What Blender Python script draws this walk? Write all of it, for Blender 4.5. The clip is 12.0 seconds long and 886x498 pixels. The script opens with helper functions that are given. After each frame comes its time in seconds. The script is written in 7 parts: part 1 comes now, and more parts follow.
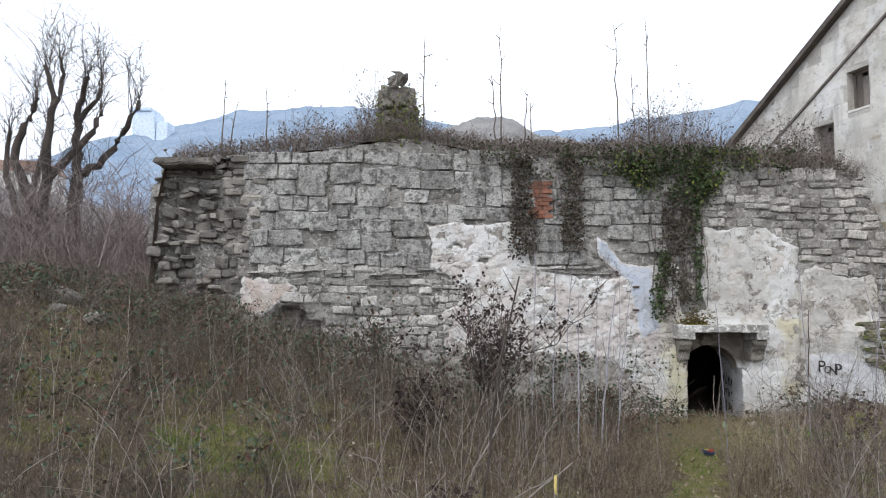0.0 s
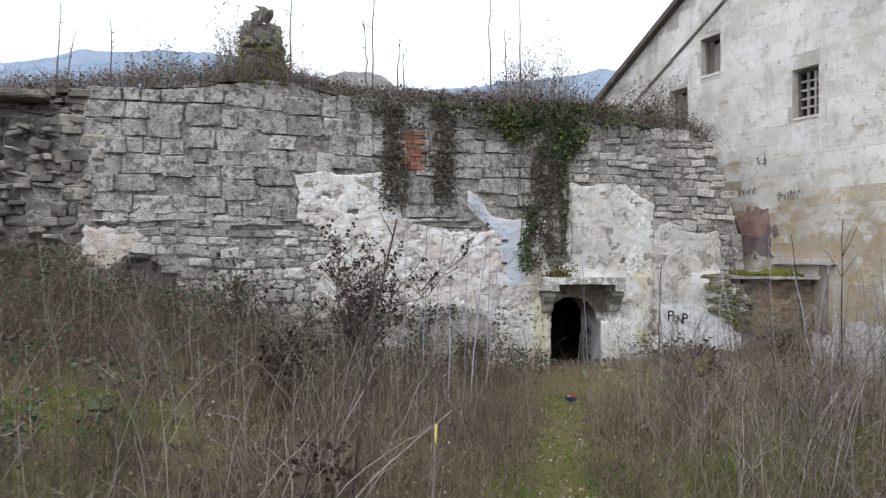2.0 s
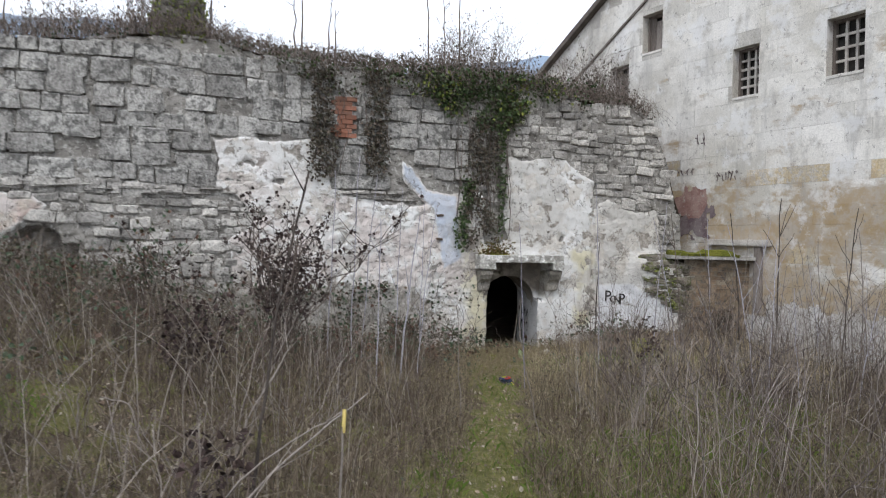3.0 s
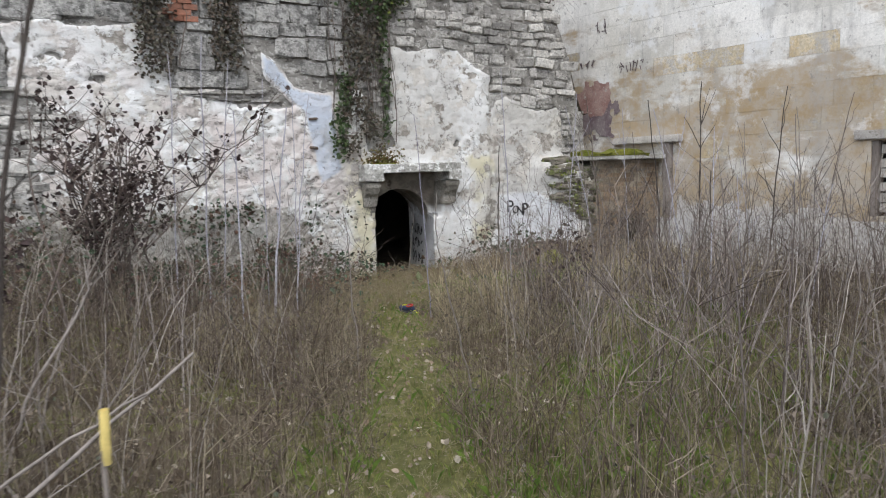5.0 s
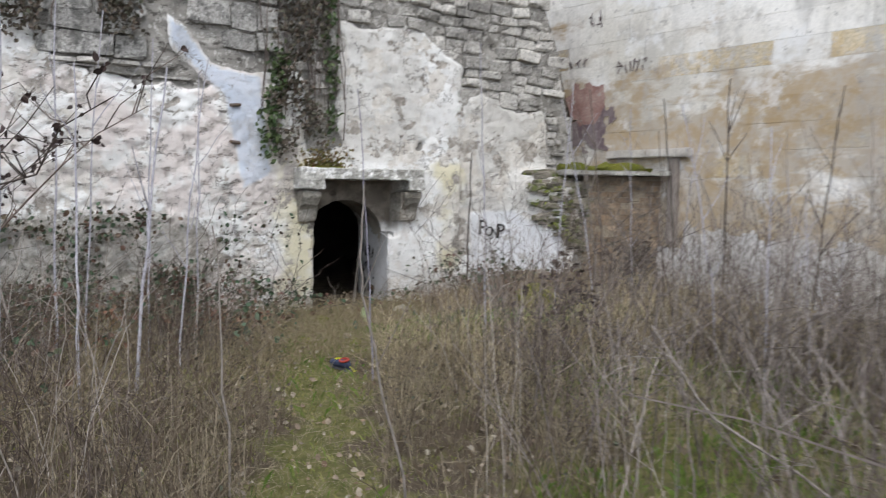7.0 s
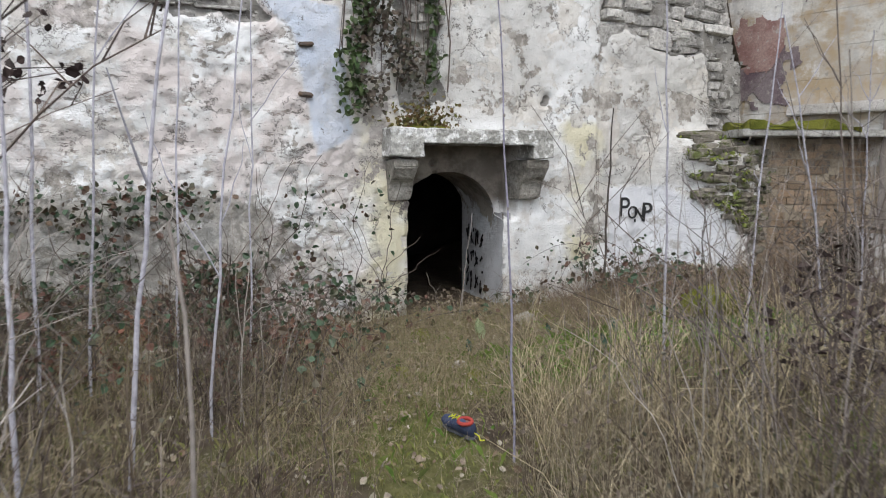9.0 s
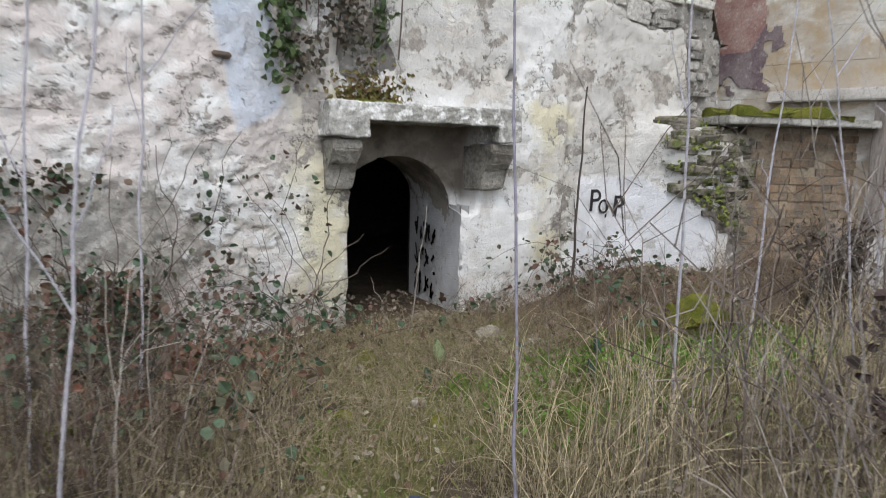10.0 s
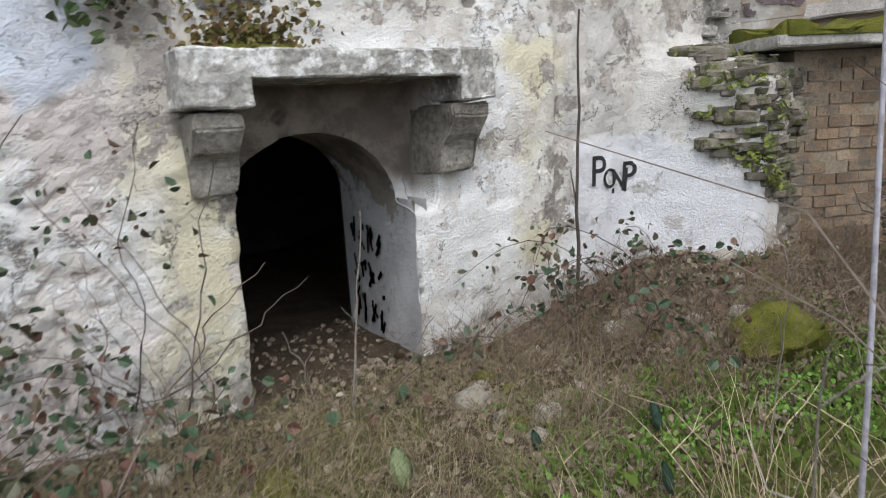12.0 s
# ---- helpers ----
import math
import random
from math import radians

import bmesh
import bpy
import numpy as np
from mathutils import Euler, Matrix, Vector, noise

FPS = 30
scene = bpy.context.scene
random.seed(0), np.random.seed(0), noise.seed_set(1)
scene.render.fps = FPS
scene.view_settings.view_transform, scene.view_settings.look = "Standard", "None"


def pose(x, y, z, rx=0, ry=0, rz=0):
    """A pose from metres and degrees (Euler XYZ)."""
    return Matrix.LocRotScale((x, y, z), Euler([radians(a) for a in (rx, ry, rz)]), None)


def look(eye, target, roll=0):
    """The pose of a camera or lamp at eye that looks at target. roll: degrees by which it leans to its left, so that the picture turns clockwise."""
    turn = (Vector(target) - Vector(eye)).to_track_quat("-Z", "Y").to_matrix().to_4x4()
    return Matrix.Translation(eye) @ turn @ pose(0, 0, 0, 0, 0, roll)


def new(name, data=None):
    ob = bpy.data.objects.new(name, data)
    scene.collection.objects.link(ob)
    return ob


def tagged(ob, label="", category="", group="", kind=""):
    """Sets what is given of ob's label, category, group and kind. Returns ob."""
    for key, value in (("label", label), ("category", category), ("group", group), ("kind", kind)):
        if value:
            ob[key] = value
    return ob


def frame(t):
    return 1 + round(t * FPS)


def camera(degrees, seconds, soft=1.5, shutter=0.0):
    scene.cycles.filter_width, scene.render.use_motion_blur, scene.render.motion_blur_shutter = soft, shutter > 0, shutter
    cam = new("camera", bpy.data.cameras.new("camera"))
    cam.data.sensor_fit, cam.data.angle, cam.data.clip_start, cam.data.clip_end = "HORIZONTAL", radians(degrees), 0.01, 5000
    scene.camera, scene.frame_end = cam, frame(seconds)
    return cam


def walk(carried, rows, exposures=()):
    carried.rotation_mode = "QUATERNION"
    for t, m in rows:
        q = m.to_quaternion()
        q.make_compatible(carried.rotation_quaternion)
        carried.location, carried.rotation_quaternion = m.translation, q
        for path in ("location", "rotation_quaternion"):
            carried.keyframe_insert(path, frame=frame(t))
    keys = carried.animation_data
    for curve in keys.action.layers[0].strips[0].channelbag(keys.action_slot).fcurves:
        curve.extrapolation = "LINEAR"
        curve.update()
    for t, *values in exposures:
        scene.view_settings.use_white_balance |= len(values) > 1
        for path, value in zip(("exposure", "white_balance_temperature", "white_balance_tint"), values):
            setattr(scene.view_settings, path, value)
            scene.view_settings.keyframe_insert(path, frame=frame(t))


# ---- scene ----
cam = camera(65.1, 12.0, 1.0, 0.4)
METRES, EYE, TILT, LEAN, TURN = 12.0, 2.57, 4.0, 0.0, 0.0
ROWS = [
    (0.0, 0.0, 0.0, 0.0, 0.0, 0.0, 0.0),
    (0.5, 0.0017, 0.0018, -0.0007, -1.75, -0.22, -0.02),
    (1.0, 0.0069, 0.0065, -0.0021, -4.69, -1.8, 0.02),
    (1.5, 0.0064, 0.0147, -0.0061, -8.41, -3.01, -0.44),
    (2.0, -0.0043, 0.0317, -0.012, -10.99, -3.35, -0.97),
    (2.5, 0.0031, 0.0507, -0.02, -14.13, -3.53, -0.87),
    (3.0, 0.0184, 0.0875, -0.0293, -15.97, -4.6, -2.2),
    (5.0, 0.0644, 0.2528, -0.0756, -26.29, -10.11, -0.06),
    (5.5, 0.0846, 0.294, -0.0866, -28.34, -8.08, 0.37),
    (6.0, 0.1073, 0.349, -0.0956, -31.55, -6.41, -1.09),
    (6.5, 0.1336, 0.3955, -0.0975, -32.68, -8.0, -1.59),
    (7.0, 0.1665, 0.4391, -0.1029, -28.98, -8.33, -2.48),
    (7.5, 0.1837, 0.4906, -0.1128, -23.32, -11.14, 0.12),
    (9.5, 0.2338, 0.6885, -0.1287, -22.97, -10.2, -2.55),
    (10.0, 0.2495, 0.7392, -0.1306, -27.86, -11.74, -3.43),
    (10.5, 0.2848, 0.7855, -0.1378, -25.65, -14.91, -2.17),
    (11.0, 0.3013, 0.8289, -0.141, -22.12, -14.97, -3.21),
    (11.5, 0.3224, 0.8717, -0.1416, -28.38, -15.72, -1.95),
    (12.0, 0.341, 0.9002, -0.143, -32.59, -14.28, 1.01),
]
walk(cam, [(t, pose(0, 0, EYE, TILT, LEAN, TURN) @ pose(METRES * x, METRES * y, METRES * z, 90 + pitch, roll, yaw)) for t, x, y, z, yaw, pitch, roll in ROWS],
     [(0.0, 0.57), (3.0, 0.53), (5.0, 0.73), (9.5, 0.82), (12.0, 0.86)])

# ---- world, sun, exposure ----
SUN_EL, SUN_AZ = radians(48), radians(200)
world = bpy.data.worlds.new("overcast_sky")
scene.world = world
world.use_nodes = True
wn, wl = world.node_tree.nodes, world.node_tree.links
sky = wn.new("ShaderNodeTexSky")
sky.sky_type, sky.sun_disc, sky.sun_elevation, sky.sun_rotation = "NISHITA", False, SUN_EL, SUN_AZ
sky.dust_density, sky.air_density = 4.0, 1.0
cloud = wn.new("ShaderNodeMix")
cloud.data_type, cloud.inputs[0].default_value = "RGBA", 0.9
cloud.inputs[7].default_value = (8.3, 9.0, 10.1, 1)
wl.new(sky.outputs[0], cloud.inputs[6])
wl.new(cloud.outputs[2], wn["Background"].inputs[0])
wn["Background"].inputs[1].default_value = 0.12
sun = new("sun", bpy.data.lights.new("sun", "SUN"))
sun.data.energy, sun.data.angle, sun.data.color = 0.9, radians(25), (1.0, 0.96, 0.9)
sun.matrix_world = look((-6, -14, 22), (0, 0, 0))


# ---- materials ----
def node(nt, kind, **inputs):
    n = nt.nodes.new(kind)
    for k, v in inputs.items():
        n.inputs[k.replace("_", " ")].default_value = v
    return n


def rgba(c):
    return (c[0], c[1], c[2], 1)


def blend(nt, fac, a, b):
    m = nt.nodes.new("ShaderNodeMix")
    m.data_type = "RGBA"
    for sock, v in ((m.inputs[0], fac), (m.inputs[6], a), (m.inputs[7], b)):
        if hasattr(v, "links"):
            nt.links.new(v, sock)
        else:
            sock.default_value = v if isinstance(v, (int, float)) else rgba(v)
    return m.outputs[2]


def calc(nt, op, a, b=0.5):
    m = nt.nodes.new("ShaderNodeMath")
    m.operation = op
    for sock, v in ((m.inputs[0], a), (m.inputs[1], b)):
        if hasattr(v, "links"):
            nt.links.new(v, sock)
        else:
            sock.default_value = v
    return m.outputs[0]


def span(nt, v, lo, hi, a=0.0, b=1.0):
    m = nt.nodes.new("ShaderNodeMapRange")
    m.interpolation_type = "SMOOTHSTEP"
    nt.links.new(v, m.inputs[0])
    for i, x in enumerate((lo, hi, a, b)):
        m.inputs[i + 1].default_value = x
    return m.outputs[0]


def grain(nt, pos, scale, detail=5.0, rough=0.6, stretch=None):
    if stretch:
        mp = nt.nodes.new("ShaderNodeMapping")
        mp.inputs[3].default_value = stretch
        nt.links.new(pos, mp.inputs[0])
        pos = mp.outputs[0]
    n = node(nt, "ShaderNodeTexNoise", Scale=scale, Detail=detail, Roughness=rough)
    nt.links.new(pos, n.inputs["Vector"])
    return n.outputs[0]


def bumped(nt, bsdf, height, strength, dist=0.02):
    b = node(nt, "ShaderNodeBump", Strength=strength, Distance=dist)
    nt.links.new(height, b.inputs["Height"])
    nt.links.new(b.outputs[0], bsdf.inputs["Normal"])


def begin(name, rough=0.9):
    m = bpy.data.materials.new(name)
    m.use_nodes = True
    nt = m.node_tree
    bsdf = nt.nodes["Principled BSDF"]
    bsdf.inputs["Roughness"].default_value = rough
    bsdf.inputs["Specular IOR Level"].default_value = 0.25
    geo = nt.nodes.new("ShaderNodeNewGeometry")
    return m, nt, bsdf, geo


def surface(name, c1, c2, c3=None, scale=2.0, fine=30.0, rough=0.9, bump=0.4, vary=0.0, island=False, spots=(0.56, 0.68), stretch=None, sheen=0.25, dist=0.02, rich=0.22):
    """Stone, plaster, wood, earth: two colours in large patches, a third in spots, fine grain and relief."""
    m, nt, bsdf, geo = begin(name, rough)
    bsdf.inputs["Specular IOR Level"].default_value = sheen
    pos = geo.outputs["Position"]
    big, small = grain(nt, pos, scale, stretch=stretch), grain(nt, pos, fine, 6.0, 0.7, stretch)
    col = blend(nt, span(nt, big, 0.35, 0.65), c1, c2)
    if c3:
        mid = grain(nt, pos, scale * 3.7, 7.0, 0.7, stretch)
        col = blend(nt, span(nt, mid, *spots), col, c3)
    val = span(nt, small, 0.28, 0.72, 1 - rich, 1 + rich)
    if vary:
        src = geo.outputs["Random Per Island"] if island else nt.nodes.new("ShaderNodeObjectInfo").outputs["Random"]
        val = calc(nt, "MULTIPLY", val, span(nt, src, 0, 1, 1 - vary, 1 + vary))
    mul = nt.nodes.new("ShaderNodeVectorMath")
    mul.operation = "SCALE"
    nt.links.new(col, mul.inputs[0])
    nt.links.new(val, mul.inputs["Scale"])
    nt.links.new(mul.outputs[0], bsdf.inputs["Base Color"])
    bumped(nt, bsdf, calc(nt, "ADD", small, big), bump, dist)
    return m


ASHLAR = surface("grey_limestone", (0.30, 0.288, 0.272), (0.44, 0.428, 0.405), (0.15, 0.146, 0.138), 1.6, 22, 0.92, 1.0, 0.16, spots=(0.48, 0.6), dist=0.03, rich=0.42)
RUBBLE = surface("rubble_stone", (0.28, 0.265, 0.248), (0.45, 0.43, 0.40), (0.13, 0.122, 0.113), 1.9, 22, 0.92, 1.0, 0.3, rich=0.38)
RUBBLE_JOINED = surface("rubble_stone_small", (0.28, 0.265, 0.248), (0.45, 0.43, 0.40), (0.13, 0.122, 0.113), 1.9, 22, 0.92, 1.0, 0.3, True, rich=0.38)
# Darker copy of the rubble stone, with shade put into its colour.
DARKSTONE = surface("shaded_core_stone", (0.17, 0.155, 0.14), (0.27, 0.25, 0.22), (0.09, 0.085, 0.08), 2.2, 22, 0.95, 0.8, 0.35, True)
CONCRETE = surface("weathered_concrete", (0.23, 0.22, 0.20), (0.46, 0.445, 0.41), (0.14, 0.132, 0.12), 2.5, 30, 0.9, 0.8, sheen=0.2, rich=0.3)
# Near-black base colour that stands in for unlit interiors.
DARKROOM = surface("unlit_dark_masonry", (0.03, 0.028, 0.026), (0.05, 0.047, 0.043), None, 3, 20, 0.95, 0.5)
GABLE = surface("cream_gable_block", (0.56, 0.53, 0.475), (0.74, 0.715, 0.675), (0.42, 0.395, 0.36), 0.6, 30, 0.9, 0.3, 0.07, rich=0.12, spots=(0.5, 0.72))
GABLE_OCHRE = surface("ochre_gable_block", (0.45, 0.34, 0.19), (0.52, 0.45, 0.33), (0.46, 0.43, 0.39), 1.4, 26, 0.9, 0.6, 0.2, spots=(0.46, 0.6), rich=0.25)
GABLE_JOINED = surface("cream_gable_block_far", (0.56, 0.53, 0.475), (0.74, 0.715, 0.675), (0.42, 0.395, 0.36), 0.6, 30, 0.9, 0.3, 0.07, True, rich=0.12, spots=(0.5, 0.72))
RENDER = surface("lime_mortar", (0.40, 0.375, 0.335), (0.56, 0.535, 0.495), (0.30, 0.285, 0.26), 1.5, 30, 0.92, 0.4)
SALTED = surface("salt_stained_render", (0.60, 0.58, 0.57), (0.50, 0.46, 0.42), (0.38, 0.33, 0.28), 0.8, 25, 0.92, 0.4)
BRICK = surface("worn_brick", (0.22, 0.152, 0.098), (0.29, 0.222, 0.158), (0.17, 0.145, 0.12), 3, 40, 0.92, 0.8, 0.25, spots=(0.48, 0.6))
REDBRICK = surface("red_brick", (0.27, 0.115, 0.075), (0.23, 0.12, 0.085), (0.19, 0.155, 0.135), 3, 40, 0.92, 0.5, 0.25)


def pitted(m, dark=(0.07, 0.066, 0.06), light=(0.56, 0.55, 0.52)):
    """Dark pits and pale lichen crusts over weathered stone."""
    nt = m.node_tree
    bsdf = nt.nodes["Principled BSDF"]
    src = bsdf.inputs["Base Color"].links[0].from_socket
    pos = nt.nodes.new("ShaderNodeNewGeometry").outputs["Position"]
    col = blend(nt, span(nt, grain(nt, pos, 7.5, 9.0, 0.75), 0.575, 0.635, 0.0, 0.75), src, light)
    col = blend(nt, span(nt, grain(nt, pos, 10.0, 9.0, 0.78, (0.8, 0.8, 1.5)), 0.565, 0.61, 0.0, 0.85), col, dark)
    nt.links.new(col, bsdf.inputs["Base Color"])


for m in (ASHLAR, RUBBLE, RUBBLE_JOINED):
    pitted(m)
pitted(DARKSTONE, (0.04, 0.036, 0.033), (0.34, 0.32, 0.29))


def smeared(m):
    """Ochre smears and grey runs over a pale wall."""
    nt = m.node_tree
    bsdf = nt.nodes["Principled BSDF"]
    link = bsdf.inputs["Base Color"].links[0]
    src = link.from_socket
    geo = nt.nodes.new("ShaderNodeNewGeometry")
    sep = nt.nodes.new("ShaderNodeSeparateXYZ")
    nt.links.new(geo.outputs["Position"], sep.inputs[0])
    low = span(nt, sep.outputs[2], 2.2, 5.4, 0.20, -0.07)
    band = calc(nt, "ADD", grain(nt, geo.outputs["Position"], 0.75, 7.0, 0.65, (1.0, 1.0, 2.2)), low)
    col = blend(nt, span(nt, band, 0.54, 0.66, 0.0, 0.85), src, blend(nt, span(nt, grain(nt, geo.outputs["Position"], 3.2, 7.0, 0.7), 0.4, 0.6), (0.36, 0.26, 0.145), (0.40, 0.34, 0.275)))
    runs = grain(nt, geo.outputs["Position"], 1.6, 7.0, 0.7, (1.0, 1.0, 0.22))
    col = blend(nt, span(nt, runs, 0.5, 0.68, 0.0, 0.6), col, (0.36, 0.345, 0.325))
    pale = grain(nt, geo.outputs["Position"], 1.1, 6.0, 0.7)
    col = blend(nt, span(nt, pale, 0.54, 0.64, 0.0, 0.6), col, (0.76, 0.755, 0.75))
    spot = grain(nt, geo.outputs["Position"], 7.0, 8.0, 0.75)
    col = blend(nt, span(nt, spot, 0.58, 0.64, 0.0, 0.7), col, (0.26, 0.245, 0.225))
    nt.links.new(col, bsdf.inputs["Base Color"])
    return m


for m in (GABLE, GABLE_JOINED, RENDER, GABLE_OCHRE):
    smeared(m)
OLDWOOD = surface("weathered_timber", (0.15, 0.125, 0.11), (0.24, 0.21, 0.19), (0.09, 0.08, 0.07), 4, 60, 0.85, 0.5, 0.15, stretch=(1, 1, 0.15))
PALEWOOD = surface("pale_grey_timber", (0.36, 0.33, 0.30), (0.46, 0.43, 0.40), (0.22, 0.20, 0.18), 4, 60, 0.85, 0.5, 0.15)
MOSS = surface("cushion_moss", (0.12, 0.135, 0.018), (0.20, 0.20, 0.035), (0.07, 0.075, 0.02), 6, 90, 1.0, 1.0, dist=0.03)
BARK = surface("dark_bark", (0.055, 0.045, 0.04), (0.09, 0.075, 0.065), (0.03, 0.027, 0.025), 5, 40, 0.95, 0.9, stretch=(1, 1, 0.3))
ROOF = surface("dark_roof_tile", (0.10, 0.085, 0.075), (0.16, 0.14, 0.12), (0.06, 0.055, 0.05), 2, 30, 0.9, 0.5)
IRON = surface("rusty_iron", (0.10, 0.08, 0.07), (0.15, 0.10, 0.07), None, 8, 60, 0.7, 0.3)
PAINT = surface("black_spray_paint", (0.02, 0.02, 0.022), (0.03, 0.03, 0.03), None, 8, 60, 0.6, 0.1)
REDPAINT = surface("faded_red_spray_paint", (0.25, 0.14, 0.125), (0.34, 0.23, 0.20), (0.42, 0.38, 0.34), 4, 40, 0.9, 0.1)
DARKPAINT = surface("faded_purple_spray_paint", (0.14, 0.10, 0.11), (0.22, 0.18, 0.18), (0.34, 0.30, 0.27), 4, 40, 0.9, 0.1)


def plant(name, colours, rough=0.8, island=True, through_light=0.0):
    """Stems and leaves: one hue out of a row for each piece, with fine grain."""
    m, nt, bsdf, geo = begin(name, rough)
    ramp = nt.nodes.new("ShaderNodeValToRGB")
    ramp.color_ramp.elements[0].color, ramp.color_ramp.elements[1].color = rgba(colours[0]), rgba(colours[-1])
    for i, c in enumerate(colours[1:-1], 1):
        ramp.color_ramp.elements.new(i / (len(colours) - 1)).color = rgba(c)
    nt.links.new(geo.outputs["Random Per Island"], ramp.inputs[0])
    val = span(nt, grain(nt, geo.outputs["Position"], 25.0), 0.3, 0.7, 0.75, 1.25)
    mul = nt.nodes.new("ShaderNodeVectorMath")
    mul.operation = "SCALE"
    nt.links.new(ramp.outputs[0], mul.inputs[0])
    nt.links.new(val, mul.inputs["Scale"])
    nt.links.new(mul.outputs[0], bsdf.inputs["Base Color"])
    return m


STALK = plant("dry_weed_stalk", [(0.062, 0.046, 0.032), (0.115, 0.088, 0.06), (0.19, 0.155, 0.11), (0.078, 0.055, 0.041), (0.27, 0.225, 0.165), (0.095, 0.085, 0.042)])
PALE = plant("pale_dead_stem", [(0.22, 0.19, 0.165), (0.32, 0.285, 0.25), (0.17, 0.145, 0.13), (0.38, 0.34, 0.30)])
LILAC = plant("bloomed_grey_cane", [(0.27, 0.255, 0.29), (0.38, 0.365, 0.40), (0.21, 0.195, 0.22)])
STRAW = plant("straw_grass", [(0.26, 0.215, 0.145), (0.34, 0.29, 0.20), (0.20, 0.155, 0.10)])
TWIG = plant("dark_twig", [(0.06, 0.048, 0.042), (0.11, 0.088, 0.076), (0.17, 0.13, 0.11)])
GRASS = plant("winter_grass", [(0.12, 0.14, 0.035), (0.18, 0.20, 0.055), (0.23, 0.215, 0.085), (0.15, 0.14, 0.05)])
IVY = plant("ivy_leaf", [(0.03, 0.055, 0.02), (0.055, 0.09, 0.03), (0.085, 0.115, 0.045), (0.045, 0.06, 0.03)], 0.45)
IVYBROWN = plant("brown_ivy_leaf", [(0.09, 0.062, 0.048), (0.07, 0.063, 0.045), (0.14, 0.108, 0.085), (0.06, 0.065, 0.042), (0.11, 0.085, 0.07)], 0.7)
YELLOWIVY = plant("yellow_green_leaf", [(0.13, 0.17, 0.03), (0.20, 0.22, 0.05), (0.09, 0.13, 0.03)], 0.5)
BRAMBLE = plant("bramble_leaf", [(0.045, 0.075, 0.04), (0.065, 0.10, 0.06), (0.12, 0.06, 0.045), (0.06, 0.075, 0.04)], 0.5)
DEADLEAF = plant("fallen_leaf", [(0.30, 0.24, 0.18), (0.20, 0.14, 0.09), (0.40, 0.36, 0.29), (0.14, 0.09, 0.06), (0.26, 0.23, 0.19)])
DARKHEAD = plant("black_seed_head", [(0.03, 0.022, 0.02), (0.06, 0.04, 0.035), (0.045, 0.03, 0.03)])


# ---- small tools ----
def fade(a, b, v):
    k = np.clip((np.asarray(v, float) - a) / (b - a), 0, 1)
    return k * k * (3 - 2 * k)


def lattice(ix, iy, seed):
    h = (ix * 374761393 + iy * 668265263 + seed * 974634777) & 0x7FFFFFFF
    h = ((h ^ (h >> 13)) * 1274126177) & 0x7FFFFFFF
    return ((h ^ (h >> 16)) & 0xFFFF) / 65535.0


def noise2(x, y, seed=1, octaves=4):
    """Fractal value noise of arrays, about -1 to 1."""
    x, y = np.asarray(x, float), np.asarray(y, float)
    out, amp, tot = 0.0, 1.0, 0.0
    for o in range(octaves):
        fx, fy = np.floor(x), np.floor(y)
        ix, iy = fx.astype(np.int64), fy.astype(np.int64)
        u, v = x - fx, y - fy
        u, v = u * u * (3 - 2 * u), v * v * (3 - 2 * v)
        a, b = lattice(ix, iy, seed + o), lattice(ix + 1, iy, seed + o)
        c, d = lattice(ix, iy + 1, seed + o), lattice(ix + 1, iy + 1, seed + o)
        out = out + amp * ((a * (1 - u) + b * u) * (1 - v) + (c * (1 - u) + d * u) * v)
        tot, amp, x, y = tot + amp, amp * 0.5, x * 2.03 + 7.1, y * 2.03 + 3.7
    return 2 * out / tot - 1


def make_mesh(name, verts, faces, material, smooth=False):
    """A mesh from arrays; faces all of one size, or a list of rows."""
    me = bpy.data.meshes.new(name)
    verts = np.asarray(verts, np.float32)
    if isinstance(faces, np.ndarray):
        n, k = faces.shape
        me.vertices.add(len(verts))
        me.vertices.foreach_set("co", verts.ravel())
        me.loops.add(n * k)
        me.loops.foreach_set("vertex_index", faces.astype(np.int32).ravel())
        me.polygons.add(n)
        me.polygons.foreach_set("loop_start", np.arange(0, n * k, k, dtype=np.int32))
        me.polygons.foreach_set("use_smooth", np.full(n, smooth))
        me.update(calc_edges=True)
    else:
        me.from_pydata([tuple(map(float, v)) for v in verts], [], faces)
        if smooth:
            me.polygons.foreach_set("use_smooth", np.full(len(me.polygons), True))
    me.materials.append(material)
    return me


def thing(name, label, category, group="", kind="", at=(0, 0, 0)):
    ob = tagged(new(name), label, category, group, kind)
    ob.location = at
    return ob


def part(name, bm, material, parent, label="", smooth=False):
    me = bpy.data.meshes.new(name)
    bm.to_mesh(me)
    bm.free()
    if smooth:
        me.polygons.foreach_set("use_smooth", np.full(len(me.polygons), True))
    me.materials.append(material)
    ob = new(name, me)
    if parent:
        ob.parent = parent
    return tagged(ob, label)


def child(name, me, parent, label="", m=None):
    ob = new(name, me)
    ob.parent = parent
    if m is not None:
        ob.matrix_local = m
    return tagged(ob, label)


def box(bm, lo, hi, bevel=0.0, m=None):
    made = bmesh.ops.create_cube(bm, size=1.0)["verts"]
    for v in made:
        v.co = Vector((lo[i] + (hi[i] - lo[i]) * (v.co[i] + 0.5) for i in range(3)))
    if bevel:
        edges = list({e for v in made for e in v.link_edges})
        made = list({v for f in bmesh.ops.bevel(bm, geom=edges, offset=bevel, segments=2, affect="EDGES")["faces"] for v in f.verts} | {v for v in made if v.is_valid})
    if m is not None:
        bmesh.ops.transform(bm, matrix=m, verts=made)
    return made


